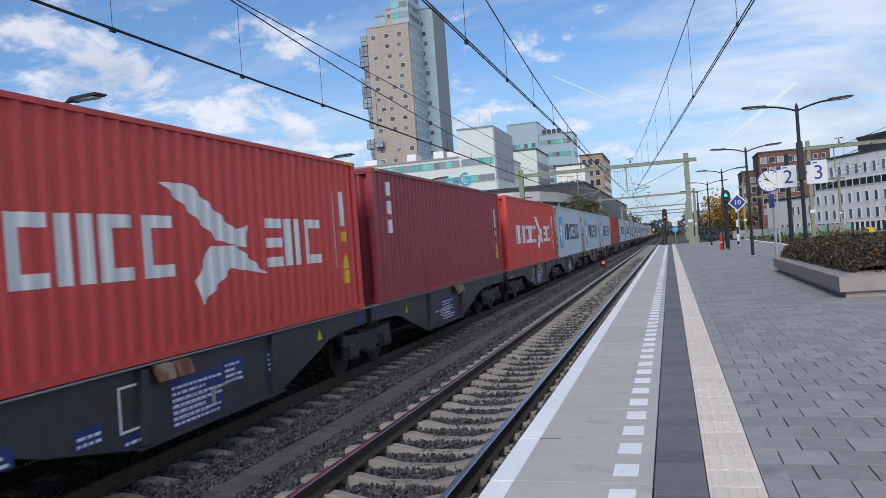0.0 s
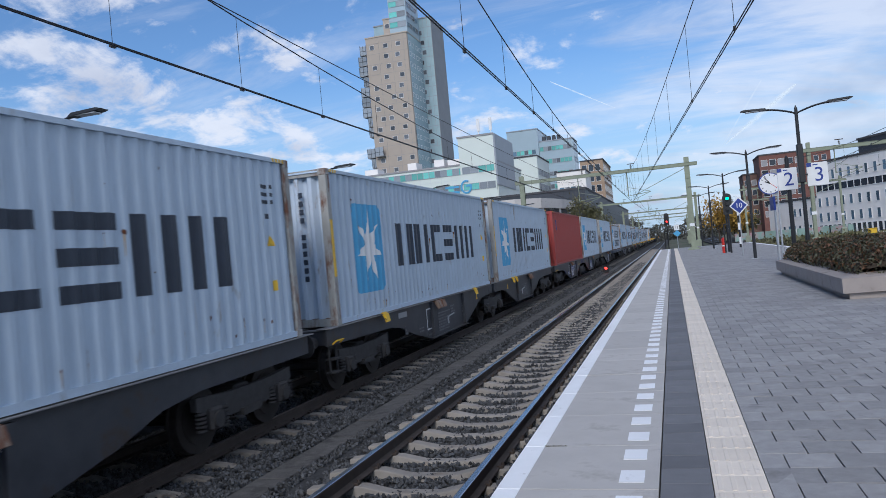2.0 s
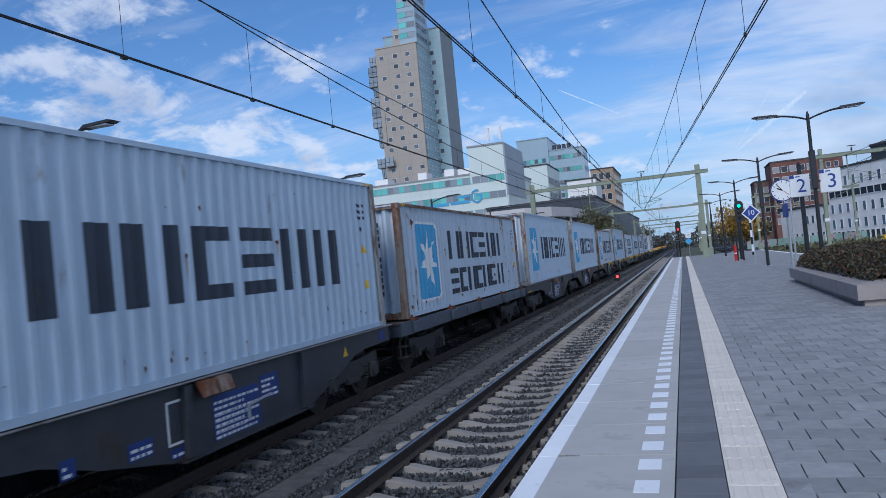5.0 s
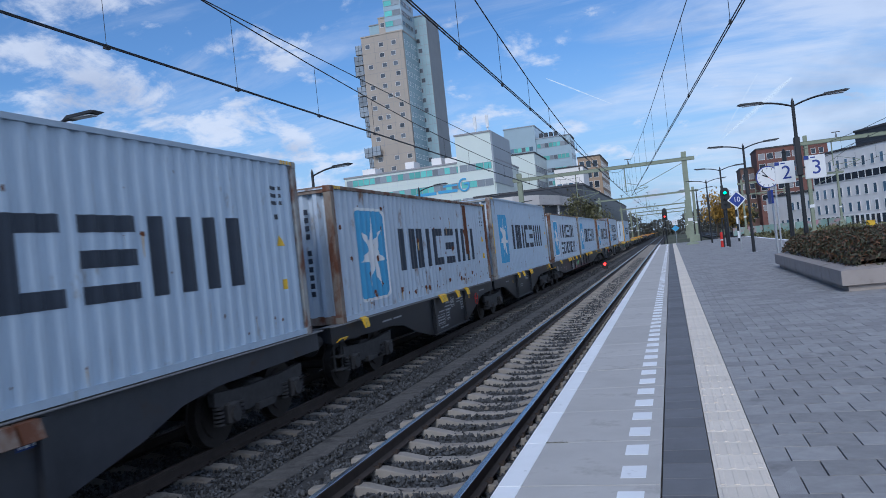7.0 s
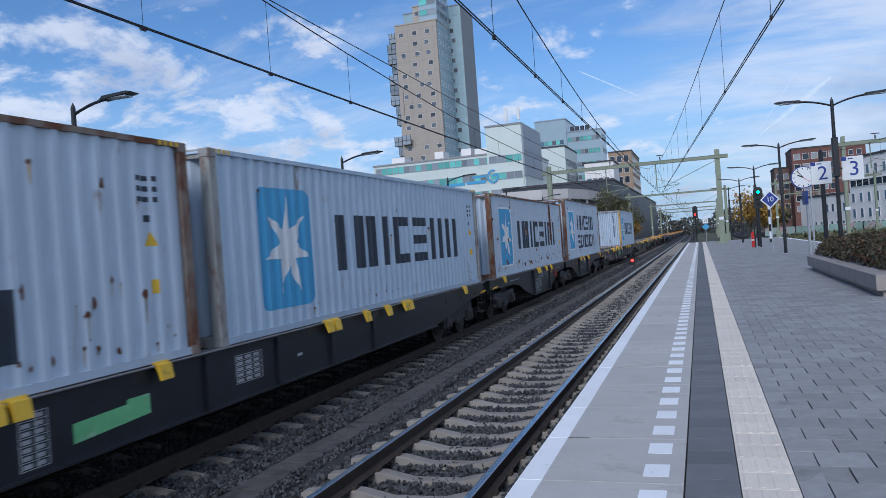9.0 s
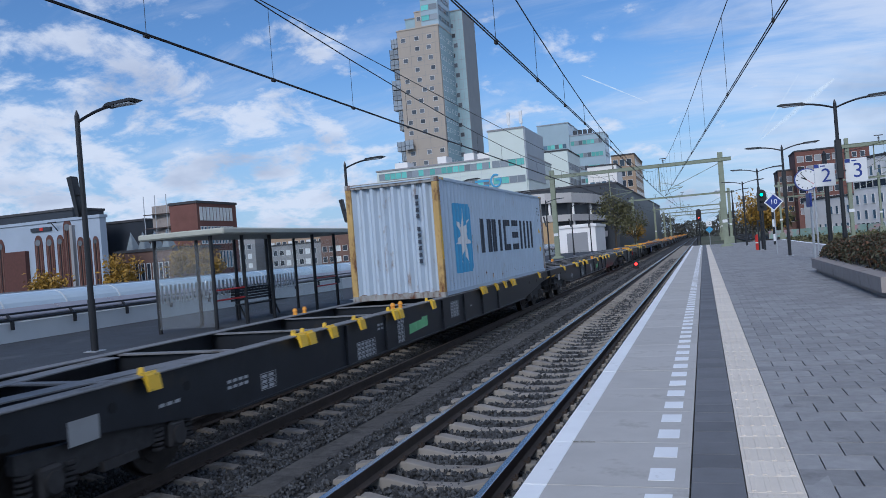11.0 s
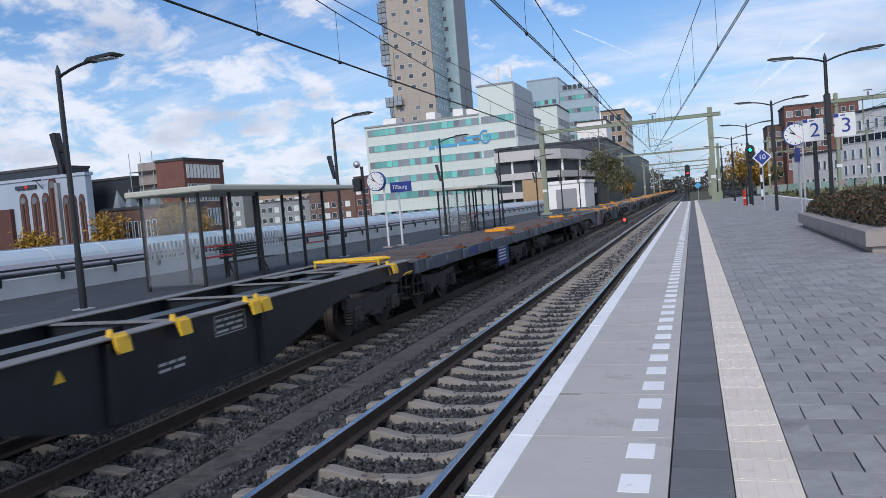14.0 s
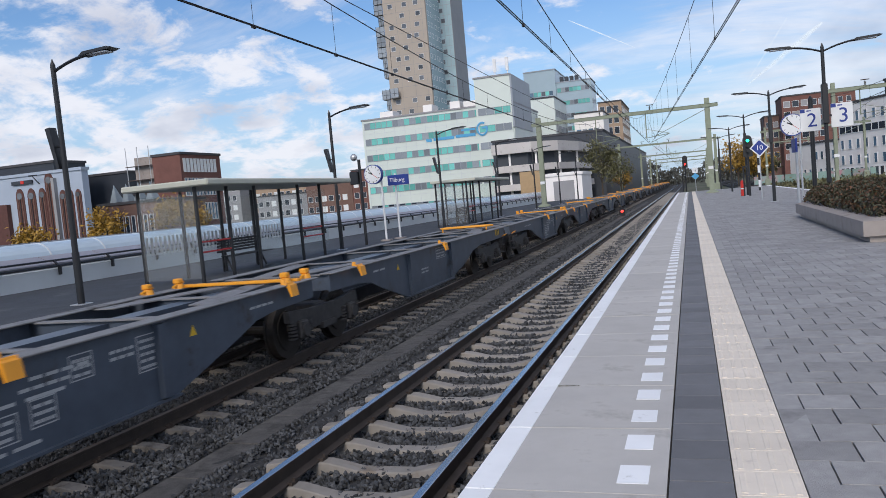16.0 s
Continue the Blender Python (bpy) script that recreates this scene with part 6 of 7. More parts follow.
def build_west_platform():
    sh, be = make_shelter()
    at(sh, -11.25, 15.4, -0.03), at(be, -11.25, 15.4, -0.03)
    copy_thing(sh, pose(-11.2, 38.4, -0.03)), copy_thing(be, pose(-11.2, 38.4, -0.03))
    lamp = make_lamp((1,), 4.95, True)
    at(lamp, -12.2, 12.5, -0.03)
    for y in (25.0, 37.2, 49.7, 62.1, 74.5, 87.0):
        copy_thing(lamp, pose(-12.2, y, -0.03))
    two = make_lamp((-1, 1), 5.03)
    at(two, 4.02, 25.6, 0)
    for x, y in ((3.68, 38.25), (3.45, 51.7), (3.15, 64.3), (2.8, 77.5)):
        copy_thing(two, pose(x, y, 0))
    c = make_clock(0.4)
    at(c, -12.35, 28.9, 2.75)
    n = thing("name_sign", "blue station name sign reading Tilburg on white posts", "station sign", "station name signs")
    for x, y in ((-12.09, 29.04), (-11.89, 30.1)):
        bm = B()
        rod(bm, (x, y, -0.03), (x, y, 2.75), 0.045, 10)
        part("post", bm, M["white"], n)
        bm = B()
        box(bm, x - 0.2, x + 0.2, y - 0.2, y + 0.2, -0.03, 0.03)
        part("foot", bm, M["concrete"], n)
    bm = B()
    box(bm, -12.15, -11.2, 29.86, 29.92, 2.25, 2.68, 0.01)
    part("panel", bm, M["bluesign"], n)
    lettering("Tilburg", 0.24, M["white"], n, (-11.72, 29.85, 2.46))
    cam_post = thing("camera_post", "black post with a loudspeaker box and a round camera", "camera post")
    bm = B()
    rod(bm, (-12.15, 27.1, -0.03), (-12.15, 27.1, 3.3), 0.06, 10)
    part("pole", bm, M["pole"], cam_post)
    bm = B()
    box(bm, -12.55, -12.2, 26.95, 27.25, 2.35, 2.85, 0.03)
    part("speaker", bm, M["pole"], cam_post)
    bm = B()
    bmesh.ops.create_uvsphere(bm, u_segments=14, v_segments=10, radius=0.14, matrix=Matrix.Translation((-12.35, 27.1, 3.4)))
    rod(bm, (-12.15, 27.1, 3.25), (-12.35, 27.1, 3.4), 0.03, 6)
    part("camera_dome", bm, M["galv"], cam_post)
    # parapet, hand rail and glazed canopy behind the platform
    bm = B()
    box(bm, -18.1, -17.5, -14, 120, -1.3, 0.5, 0.02)
    tagged(part("parapet", bm, M["wallwhite"]), "low white rendered parapet behind the side platform", "parapet", kind="structure")
    r = thing("handrail", "dark sloping handrail brackets on the white parapet", "handrail")
    for z, x in ((0.72, -17.62), (0.56, -17.42)):
        bm = B()
        rod(bm, (x, -14, z), (x, 118, z), 0.03, 6)
        part("rail", bm, M["pole"], r)
    bm = B()
    prism(bm, [(-17.65, 0.74), (-17.6, 0.74), (-17.38, 0.52), (-17.38, 0.3), (-17.46, 0.3), (-17.46, 0.5)], "y", -0.03, 0.03)
    me = mesh_of("bracket", bm, M["pole"])
    for k in range(55):
        part("bracket", me, None, r).location = (0, -8 + k * 2.1, 0)
    sl = thing("slope_panels", "mauve-grey sloping panels along the parapet", "panels", kind="structure")
    bm = B()
    prism(bm, [(-18.2, 0.86), (-17.63, 0.63), (-17.63, 0.6), (-18.2, 0.83)], "y", 0.02, 2.08)
    me = mesh_of("panel", bm, M["mauve"])
    for k in range(55):
        part("panel", me, None, sl).location = (0, -8 + k * 2.1, 0)
    t = thing("glazed_canopy", "long pale rounded glazed canopy behind the parapet", "canopy", kind="structure")
    bm = B()
    prism(bm, [(-18.4 - 0.5 + 0.62 * math.cos(radians(a)), 0.7 + 0.55 * math.sin(radians(a))) for a in range(0, 181, 15)], "y", -14, 118)
    part("glazing", bm, M["tube"], t)
    bm = B()
    for k in range(60):
        y = -13 + k * 2.2
        prism(bm, [(-18.9 + 0.635 * math.cos(radians(a)), 0.7 + 0.565 * math.sin(radians(a))) for a in range(0, 181, 20)], "y", y, y + 0.06)
    part("ribs", bm, M["wallwhite"], t)
    bm = B()
    box(bm, -19.6, -19.5, -14, 120, -1.3, 1.28)
    tagged(part("garden_wall", bm, M["greywall"]), "grey wall beyond the canopy", "wall", kind="structure")


# ---- buildings ----


def building(name, label, x, y, rz, w, d, h, wall, wins=(), roof=None, base=-1.3, group=""):
    """A block with its front on local y = 0. wins: (face, x0, x1, z, width, height, pitch, material) rows of windows with frames and sills."""
    b = thing(name, label, "building", group)
    b.matrix_basis = pose(x, y, 0, 0, 0, rz)
    bm = B()
    box(bm, 0, w, 0, d, base, h)
    part("wall", bm, wall, b)
    bm = B()
    box(bm, -0.15, w + 0.15, -0.15, d + 0.15, h, h + 0.35)
    box(bm, 0.3, w - 0.3, 0.3, d - 0.3, h + 0.35, h + 0.4)
    part("roof", bm, roof or M["rooftar"], b)
    cache = {}
    for face, a0, a1, z, ww, wh, pitch, ms in wins:
        key = (face, ww, wh)
        n = max(1, int(round((a1 - a0) / pitch)))
        for i in range(n):
            m = ms if not isinstance(ms, (list, tuple)) else ms[(i * 7 + int(z * 3)) % len(ms)]
            if (key, m.name) not in cache:
                bp, bf = B(), B()
                if face == "front":
                    box(bp, 0, ww, -0.05, 0.02, 0, wh)
                    box(bf, -0.07, ww + 0.07, -0.1, -0.02, -0.09, 0)
                    box(bf, -0.07, ww + 0.07, -0.1, -0.02, wh, wh + 0.07)
                    box(bf, -0.07, 0, -0.1, -0.02, 0, wh), box(bf, ww, ww + 0.07, -0.1, -0.02, 0, wh)
                else:
                    box(bp, -0.02, 0.05, 0, ww, 0, wh)
                    box(bf, 0.02, 0.1, -0.07, ww + 0.07, -0.09, 0)
                    box(bf, 0.02, 0.1, -0.07, ww + 0.07, wh, wh + 0.07)
                    box(bf, 0.02, 0.1, -0.07, 0, 0, wh), box(bf, 0.02, 0.1, ww, ww + 0.07, 0, wh)
                cache[(key, m.name)] = (mesh_of("pane", bp, m), mesh_of("window_frame", bf, M["cladgrey"] if wall in (M["cladding"], M["glasswall"], M["towerglass"]) else M["white"]))
            a = a0 + i * pitch
            loc = (a, 0, z) if face == "front" else (w, a, z)
            win = part("window", cache[(key, m.name)][0], None, b)
            win.location = loc
            part("window_frame", cache[(key, m.name)][1], None, win)
    return b


def build_city():
    T, G, Bl, Pn = M["paneteal"], M["panegrey"], M["paneblue"], M["pane"]
    # pale office with teal window bands, and its taller block
    rows = [("front", 0.6, 31.5, 19.8 - 1.6 - 3.42 * k - 0.6, 1.15, 1.25, 1.29, [T, T, G, T, G, T, T, G, G, T]) for k in range(5)]
    rows += [("front", 0.6, 31.5, -0.4, 1.15, 1.6, 1.29, [Pn, T, Pn, G])]
    ob = building("office_building", "pale greenish-white office building with teal window bands", -65.7, 150, 0, 33.1, 26, 19.4, M["cladding"], rows, M["greywall"])
    bm = B()
    for k in range(14):
        box(bm, 2.3 * k + 0.4, 2.3 * k + 0.46, -0.03, 0.02, -1.3, 19.4)
    for k in range(12):
        box(bm, 0, 33.1, -0.03, 0.02, 1.7 * k - 0.5, 1.7 * k - 0.45)
    part("panel_joints", bm, M["wallwhite"], ob)
    tb = building("office_block", "tall pale office block with a blue ring emblem and grey flank", -40.2, 149.6, 0, 7.4, 18.2, 24.9, M["cladding"], [("front", 0.5, 6.9, 19.8 - 1.6 - 3.42 * k - 0.6, 1.5, 1.25, 1.7, [G, T, T, G]) for k in range(5)], M["greywall"])
    bm = B()
    box(bm, 7.4, 7.75, 0.05, 18.2, 14.6, 25.1)
    part("flank_cladding", bm, M["cladgrey"], tb, "grey metal flank")
    bm = B()
    arc = [radians(a) for a in range(60, 381, 10)]
    prism(bm, [(1.0 + 1.2 * math.cos(w), 14.9 + 1.4 * math.sin(w)) for w in arc] + [(0.95, 15.2), (0.95, 14.9), (1.6, 14.95)] + [(1.0 + 0.85 * math.cos(w), 14.9 + 1.05 * math.sin(w)) for w in arc[::-1][3:]], "y", -0.2, -0.05)
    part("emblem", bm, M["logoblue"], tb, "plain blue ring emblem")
    bm = B()
    for x0, x1, z0, z1 in ((-11.3, -10.1, 13.5, 14.1), (-9.7, -5.2, 13.6, 14.2), (-4.8, -0.6, 13.7, 14.3), (-3.6, -0.6, 14.9, 15.3)):
        box(bm, x0, x1, 0.28, 0.35, z0, z1)
    part("lettering_bar", bm, M["logoblue"], tb, "blue lettering bar")
    for k, (x, z, w) in enumerate(((-63, 19.8, 3), (-47, 19.8, 2.2), (-44, 19.8, 3), (-53, 19.8, 2))):
        bm = B()
        box(bm, x, x + w, 154, 158, z, z + 1.6 + 0.3 * (k % 2))
        tagged(part("roof_unit", bm, M["offwhite"]), "white ventilation unit on the office roof", "roof unit", "roof units")
    an = thing("antenna", "white mobile antennas on the office block roof", "antenna")
    for x in (-36.2, -33.6):
        bm = B()
        rod(bm, (x, 152, 25.2), (x, 152, 28.6), 0.1, 6)
        box(bm, x - 0.3, x + 0.3, 151.8, 152.1, 26.2, 28.8)
        part("panel_antenna", bm, M["white"], an)
    building("rear_block", "white stair block behind the office", -36.4, 185, 0, 6.4, 19, 23.6, M["cladding"], [("side", 1, 18, 12.0 + 3.6 * k, 1.4, 1.4, 2.2, G) for k in range(3)])
    building("rear_block", "low white plant block behind the office", -27.6, 200, 0, 7.5, 14, 20.2, M["offwhite"], [("front", 0.5, 7, 8 + 3.4 * k, 1.2, 1.4, 1.5, [Bl, G]) for k in range(3)])
    building("glass_office", "blue-grey glass office tower", -52, 260, 0, 10.8, 26, 41.8, M["glasswall"], [("front", 0.4, 10.4, 33.4 - 4.4 * k, 1.2, 1.4, 1.35, [T, T, Bl, M["panemid"], T]) for k in range(4)], M["cladgrey"])
    building("glass_office", "pale blue glass office wing", -41.2, 261, 0, 11.8, 12, 37.2, M["glasswall"], [("front", 0.3, 11.5, 34 - 4.4 * k, 1.2, 1.4, 1.35, [T, M["panemid"], T, T, G]) for k in range(5)] + [("side", 0.5, 11.5, 34 - 4.4 * k, 1.6, 1.4, 2.2, Bl) for k in range(5)], M["cladgrey"])
    bm = B()
    for k in range(4):
        box(bm, -40.2 + 1.7 * k, -39.0 + 1.7 * k, 263, 265, 37.61, 39.4, 0.1)
    tagged(part("roof_unit", bm, M["dark"]), "dark cooling units on the glass office roof", "roof unit", "roof units")
    building("apartment_block", "beige brick apartment block with large dark windows", -24.4, 230, 0, 6.7, 30, 25.5, M["brickbeige"], [("front", 0.5, 6.3, 22.4 - 3.1 * k, 1.3, 1.9, 1.95, Pn) for k in range(5)] + [("side", 1, 29, 22.4 - 3.1 * k, 1.6, 1.9, 3.6, Pn) for k in range(5)])
    # parking garage with pale parapets
    pg = thing("parking_garage", "open parking garage with pale curved parapets", "parking garage")
    for k, z in enumerate((1.7, 4.5, 7.3)):
        bm = B()
        pts = [(-28, 111), (-22, 111.5), (-18.6, 115), (-16.6, 123), (-15.8, 134), (-28, 134)]
        prism(bm, pts, "z", z, z + 1.0 + (0.5 if k == 2 else 0))
        part("parapet", bm, M["garage"], pg)
        # solid dark block paints the shade inside the open level
        bm = B()
        prism(bm, [(x + (0.5 if x < -25 else -0.8), y + (0.8 if y < 130 else -0.2)) for x, y in pts], "z", z - 1.81 if k else -1.3, z)
        part("open_deck", bm, M["dark"], pg, "dark solid block for the shade inside the parking level")
        for i, (x, y) in enumerate(((-25.5, 112), (-21.6, 112.6), (-18.6, 116), (-17, 123.6))):
            bm = B()
            box(bm, x - 0.15, x + 0.15, y - 0.15, y + 0.15, z - 1.81 if k else -1.3, z)
            part("column", bm, M["offwhite"], pg)
    bm = B()
    box(bm, -21.6, -18.6, 100, 101, -1.3, 4.1)
    tagged(part("tan_wall", bm, M["tan"]), "tan brick wall beside the station hut", "wall", kind="structure")
    ht = building("station_hut", "white rendered station hut with a flat overhanging roof", -17.3, 95, 0, 4.6, 9.5, 3.05, M["offwhite"], [], M["offwhite"], base=-0.1)
    bm = B()
    box(bm, 1.0, 3.6, -0.04, 0.02, 0.0, 2.4)
    part("door", bm, M["greywall"], ht)
    building("dark_hall", "long low dark blue-grey hall beside the tracks", -34, 136, 0, 20, 140, 10.9, M["dark"], [])
    # tower: beige front, recessed glazed corner, grey flank behind
    Y, fl, Pm = 205, 3.0, M["panemid"]
    rng = random.Random(31)
    wins = []
    for k in range(21):
        z = 62.6 - fl * k
        for a in (1.6, 5.4, 9.3):
            if rng.random() < 0.9:
                aa = a + rng.choice((-0.4, 0.0, 0.0, 0.5, 1.3))
                wins.append(("front", aa, aa + 0.5, z, 1.3, 1.15, 5, Pm))
        for a in (1.2, 4.0, 7.4, 10.2):
            wins.append(("side", a, a + 0.5, z, 1.5 if a < 8 else 2.3, 1.15, 5, Pm if (k + int(a)) % 3 else Bl))
    tw = building("tower_block", "tall beige apartment tower with small square windows", -80.05, Y, 0, 12.75, 13, 66.0, M["towerbeige"], wins, M["towerbeige"])
    bm = B()
    for k in range(22):
        box(bm, 0, 12.75, -0.025, 0.02, 64.2 - fl * k, 64.26 - fl * k)
    for a in (3.9, 7.9, 11.6):
        box(bm, a, a + 0.05, -0.025, 0.02, 0, 66)
    part("panel_joints", bm, M["towergrey"], tw)
    bm = B()
    box(bm, 12.75, 12.82, 0.9, 13, -1.3, 66)
    part("glazed_flank", bm, M["towerglass"], tw, "blue-grey glazed flank")
    for k in range(21):
        z = 61.3 - fl * k
        out = (1.9, 2.6, 2.6, 1.5, 2.6, 2.6, 2.6, 1.2, 1.2, 0.0, 2.4, 1.2, 2.2, 2.2, 1.2)[k % 15]
        for x0, x1, y0 in ([(-out, 0.0, -0.2)] if out else []) + ([(0.6, 3.2, -1.6)] if k in (10, 17) else []):
            bm = B()
            box(bm, x0, x1, y0, 2.4 if x0 < 0 else 0.0, z, z + 0.22)
            bal = part("balcony", bm, M["towergrey"], tw)
            bm = B()
            box(bm, x0, x0 + 0.05, y0, 2.4 if x0 < 0 else 0, z + 0.22, z + 2.7)
            box(bm, x0 + 0.05, x1, y0, y0 + 0.05, z + 0.22, z + 2.7)
            part("balcony_glass", bm, M["panegrey"], bal)
            bm = B()
            for f in (0, 0.5, 1):
                xx = x0 + (x1 - x0 - 0.09) * f
                box(bm, xx, xx + 0.09, y0 - 0.06, y0 - 0.005, z, z + fl - 0.1)
            box(bm, x0, x1, y0 - 0.06, y0 - 0.005, z + 1.2, z + 1.3)
            part("balcony_frame", bm, M["dark"], bal)
    rows = []
    for k in range(23):
        rows.append(("front", 14.1 + 0.5 * (k % 3), 15.4 + 0.5 * (k % 3), 68.3 - fl * k, 1.15, 1.2, 1.2, [Pm, Bl, Pm]))
        rows.append(("side", 2.2 + 1.1 * ((k * 2) % 3), 11.5, 68.5 - fl * k, 0.7, 1.1, 6.2, Pm))
    wg = building("tower_wing", "glazed wing of the apartment tower with a grey flank", -82, Y + 13, 0, 18.3, 12.8, 73.2, M["towerglass"], rows, M["towergrey"])
    bm = B()
    for k in range(24):
        box(bm, 14.7, 18.3, -0.04, 0.02, 70.4 - fl * k, 70.55 - fl * k)
    for a in (15.9, 17.1):
        box(bm, a, a + 0.08, -0.04, 0.02, 0, 73)
    part("panel_joints", bm, M["cladgrey"], wg)
    bm = B()
    box(bm, 18.3, 18.42, 0.0, 12.8, -1.3, 73.2)
    part("flank_cladding", bm, M["towergrey"], wg, "grey panelled flank")
    building("penthouse_block", "upper pale glazed storeys of the apartment tower", -72.7, Y + 1.5, 0, 5.3, 11.4, 84.0, M["glasswall"], [("front", 0.2, 5.0, 80.3 - fl * k, 2.3, 1.5, 2.5, [T, G, Bl]) for k in range(5)] + [("side", 0.3, 9.8, 80.3 - fl * k, 2.2, 1.2, 2.4, [Bl, Pm]) for k in range(5)], M["towergrey"], base=66.4)
    building("penthouse_block", "beige stair block on the tower roof", -75.2, Y + 3, 0, 2.5, 6, 71.6, M["towerbeige"], [("front", 0.6, 1.6, 69.0, 1.2, 1.2, 2, Pm)], M["towerbeige"], base=66.4)
    # west side behind the canopy
    ws = building("theatre_building", "white hall, bluish shade in its colour, with tall dark red arched windows", -90, 72, 0, 22.0, 1.0, 8.7, M["shadedwhite"], [], M["shadedwhite"])
    for x, w, top in ((1.0, 1.3, 7.3), (3.2, 1.3, 7.3), (5.4, 1.3, 7.3), (11.7, 1.25, 7.3), (13.5, 1.25, 7.2), (15.25, 1.1, 7.1), (16.4, 1.3, 8.9), (18.4, 1.05, 6.6), (19.7, 0.75, 6.5), (20.8, 0.85, 6.5)):
        bm = B()
        arch = [(x + w / 2 + w / 2 * math.cos(radians(q)), top - w * 0.9 + 0.9 * w * math.sin(radians(q))) for q in range(0, 181, 20)]
        prism(bm, [(x, -1.2), (x + w, -1.2)] + arch, "y", -0.1, 0.02)
        wn = part("arched_window", bm, M["rustred"], ws, "dark red arched window")
        for j in (0.25, 0.5, 0.75):
            bm = B()
            box(bm, x + w * j - 0.05, x + w * j + 0.05, -0.16, -0.1, -1.2, top - 0.9 * w)
            part("glazing_bar", bm, M["pole"] if j == 0.5 else M["brickbrown"], wn)
        bm = B()
        rod(bm, (x + w / 2, -0.18, top - w * 0.75), (x + w / 2, -0.1, top - w * 0.75), w * 0.33, 14)
        part("round_light", bm, M["panemid"], wn)
    for nm, x0, x1, d, z1, m in (("dark_fin", 17.75, 18.15, 0.5, 8.1, "greywall"), ("brick_pier", 7.0, 10.6, 0.6, 5.5, "rustred")):
        bm = B()
        box(bm, x0, x1, -d, -0.005, -1.3, z1)
        part(nm, bm, M[m], ws)
    bm = B()
    box(bm, 11.4, 14.6, -0.25, -0.05, 7.75, 8.2)
    part("lettering_bar", bm, M["dark"], ws)
    bm = B()
    box(bm, 12.9, 13.4, -0.3, -0.255, 7.8, 8.15)
    part("lettering_spot", bm, M["red2"], ws)
    bm = B()
    rod(bm, (14.9, -0.9, 8.6), (16.2, -0.9, 8.6), 0.08, 6)
    rod(bm, (15.5, -0.9, 8.5), (15.5, 0, 7.6), 0.06, 6)
    part("wall_lamp", bm, M["pole"], ws)
    building("dark_block", "dark grey flat-roofed stage block", -103, 86, 0, 17, 6, 11.6, M["dark"])
    gb = building("gabled_row", "brown brick row with glazed pointed dormers", -73.5, 80, 0, 9.2, 10, 4.4, M["brickbrown"], [("front", 0.4 + 0.0, 9, 0.2, 0.5, 2.6, 0.95, Pn)])
    for k in range(4):
        bm = B()
        x = 2.4 + 1.9 * k
        vs = [bm.verts.new(p) for p in ((x - 0.72, 0, 4.0), (x + 0.72, 0, 4.0), (x + 0.72, 2, 4.0), (x - 0.72, 2, 4.0), (x, 0.5, 7.1))]
        for f in ((0, 1, 4), (1, 2, 4), (2, 3, 4), (3, 0, 4), (3, 2, 1, 0)):
            bm.faces.new([vs[i] for i in f])
        part("glazed_dormer", bm, M["dormer"], gb, "hazy glazed dormer")
    building("dark_block", "black flat-roofed block behind the gabled row", -92, 96, 0, 10, 5, 9.8, M["dark"])
    building("red_block", "red brick block with pale vertical window strips", -72.3, 90, 0, 4.7, 9.5, 11.0, M["brickred"], [("side", 0.6, 9.0, 8.6, 0.45, 1.8, 0.8, M["white"]), ("side", 0.6, 9.0, 5.2, 0.45, 2.4, 0.8, Bl), ("side", 0.6, 9.0, 1.6, 0.45, 2.4, 0.8, Bl)])
    sc = thing("scaffold", "concrete stair tower wrapped in scaffolding", "scaffold")
    bm = B()
    box(bm, -76.2, -72.6, 91, 96, -1.3, 11.3)
    part("stair_tower", bm, M["concrete"], sc)
    for x in (-77, -75, -73):
        bm = B()
        rod(bm, (x, 90.3, -1.3), (x, 90.3, 12.8), 0.06, 5)
        part("pole", bm, M["galv"], sc)
    for z in (2, 4, 6, 8, 10):
        bm = B()
        box(bm, -77.2, -72.8, 90.2, 90.9, z, z + 0.08)
        part("scaffold_deck", bm, M["deck"], sc)
    for k, (x, y, w, h, m) in enumerate(((-118, 190, 16, 6.5, "greywall"), (-101, 188, 14, 8.5, "brickbrown"), (-86, 186, 11, 11.0, "brickred"), (-128, 205, 30, 9.5, "brickbeige"), (-150, 200, 20, 12, "greywall"), (-180, 190, 26, 9, "offwhite"))):
        building("row_of_flats", "distant brick flats with white balconies", x, y, 0, w, 12, h, M[m], [("front", 0.5, w - 1.2, 0.8 + 2.9 * j, 1.3, 1.4, 2.1, [Pn, M["white"], Pn]) for j in range(int(h / 3))], group="distant flats")
    # east side beyond the tracks
    building("red_brick_flats", "dark red brick flats with a pale balcony grid", 24.2, 220, 0, 17.5, 14, 20.2, M["brickred"], [("front", 0.5, 11, 17.4 - 2.75 * k, 1.5, 1.5, 2.1, [M["greywall"], Pn]) for k in range(6)] + [("front", 13.5, 16.5, 17.4 - 2.75 * k, 1.0, 1.3, 1.9, Pn) for k in range(6)])
    building("red_brick_flats", "lower brick flats with grey balconies", 20.5, 228, 0, 6, 12, 16.0, M["brickbrown"], [("front", 0.4, 5.6, 13.0 - 2.75 * k, 1.2, 1.4, 1.8, [M["greywall"], Pn]) for k in range(5)])
    ang = math.degrees(math.atan2(126 - 165.8, 36 - 19.2))
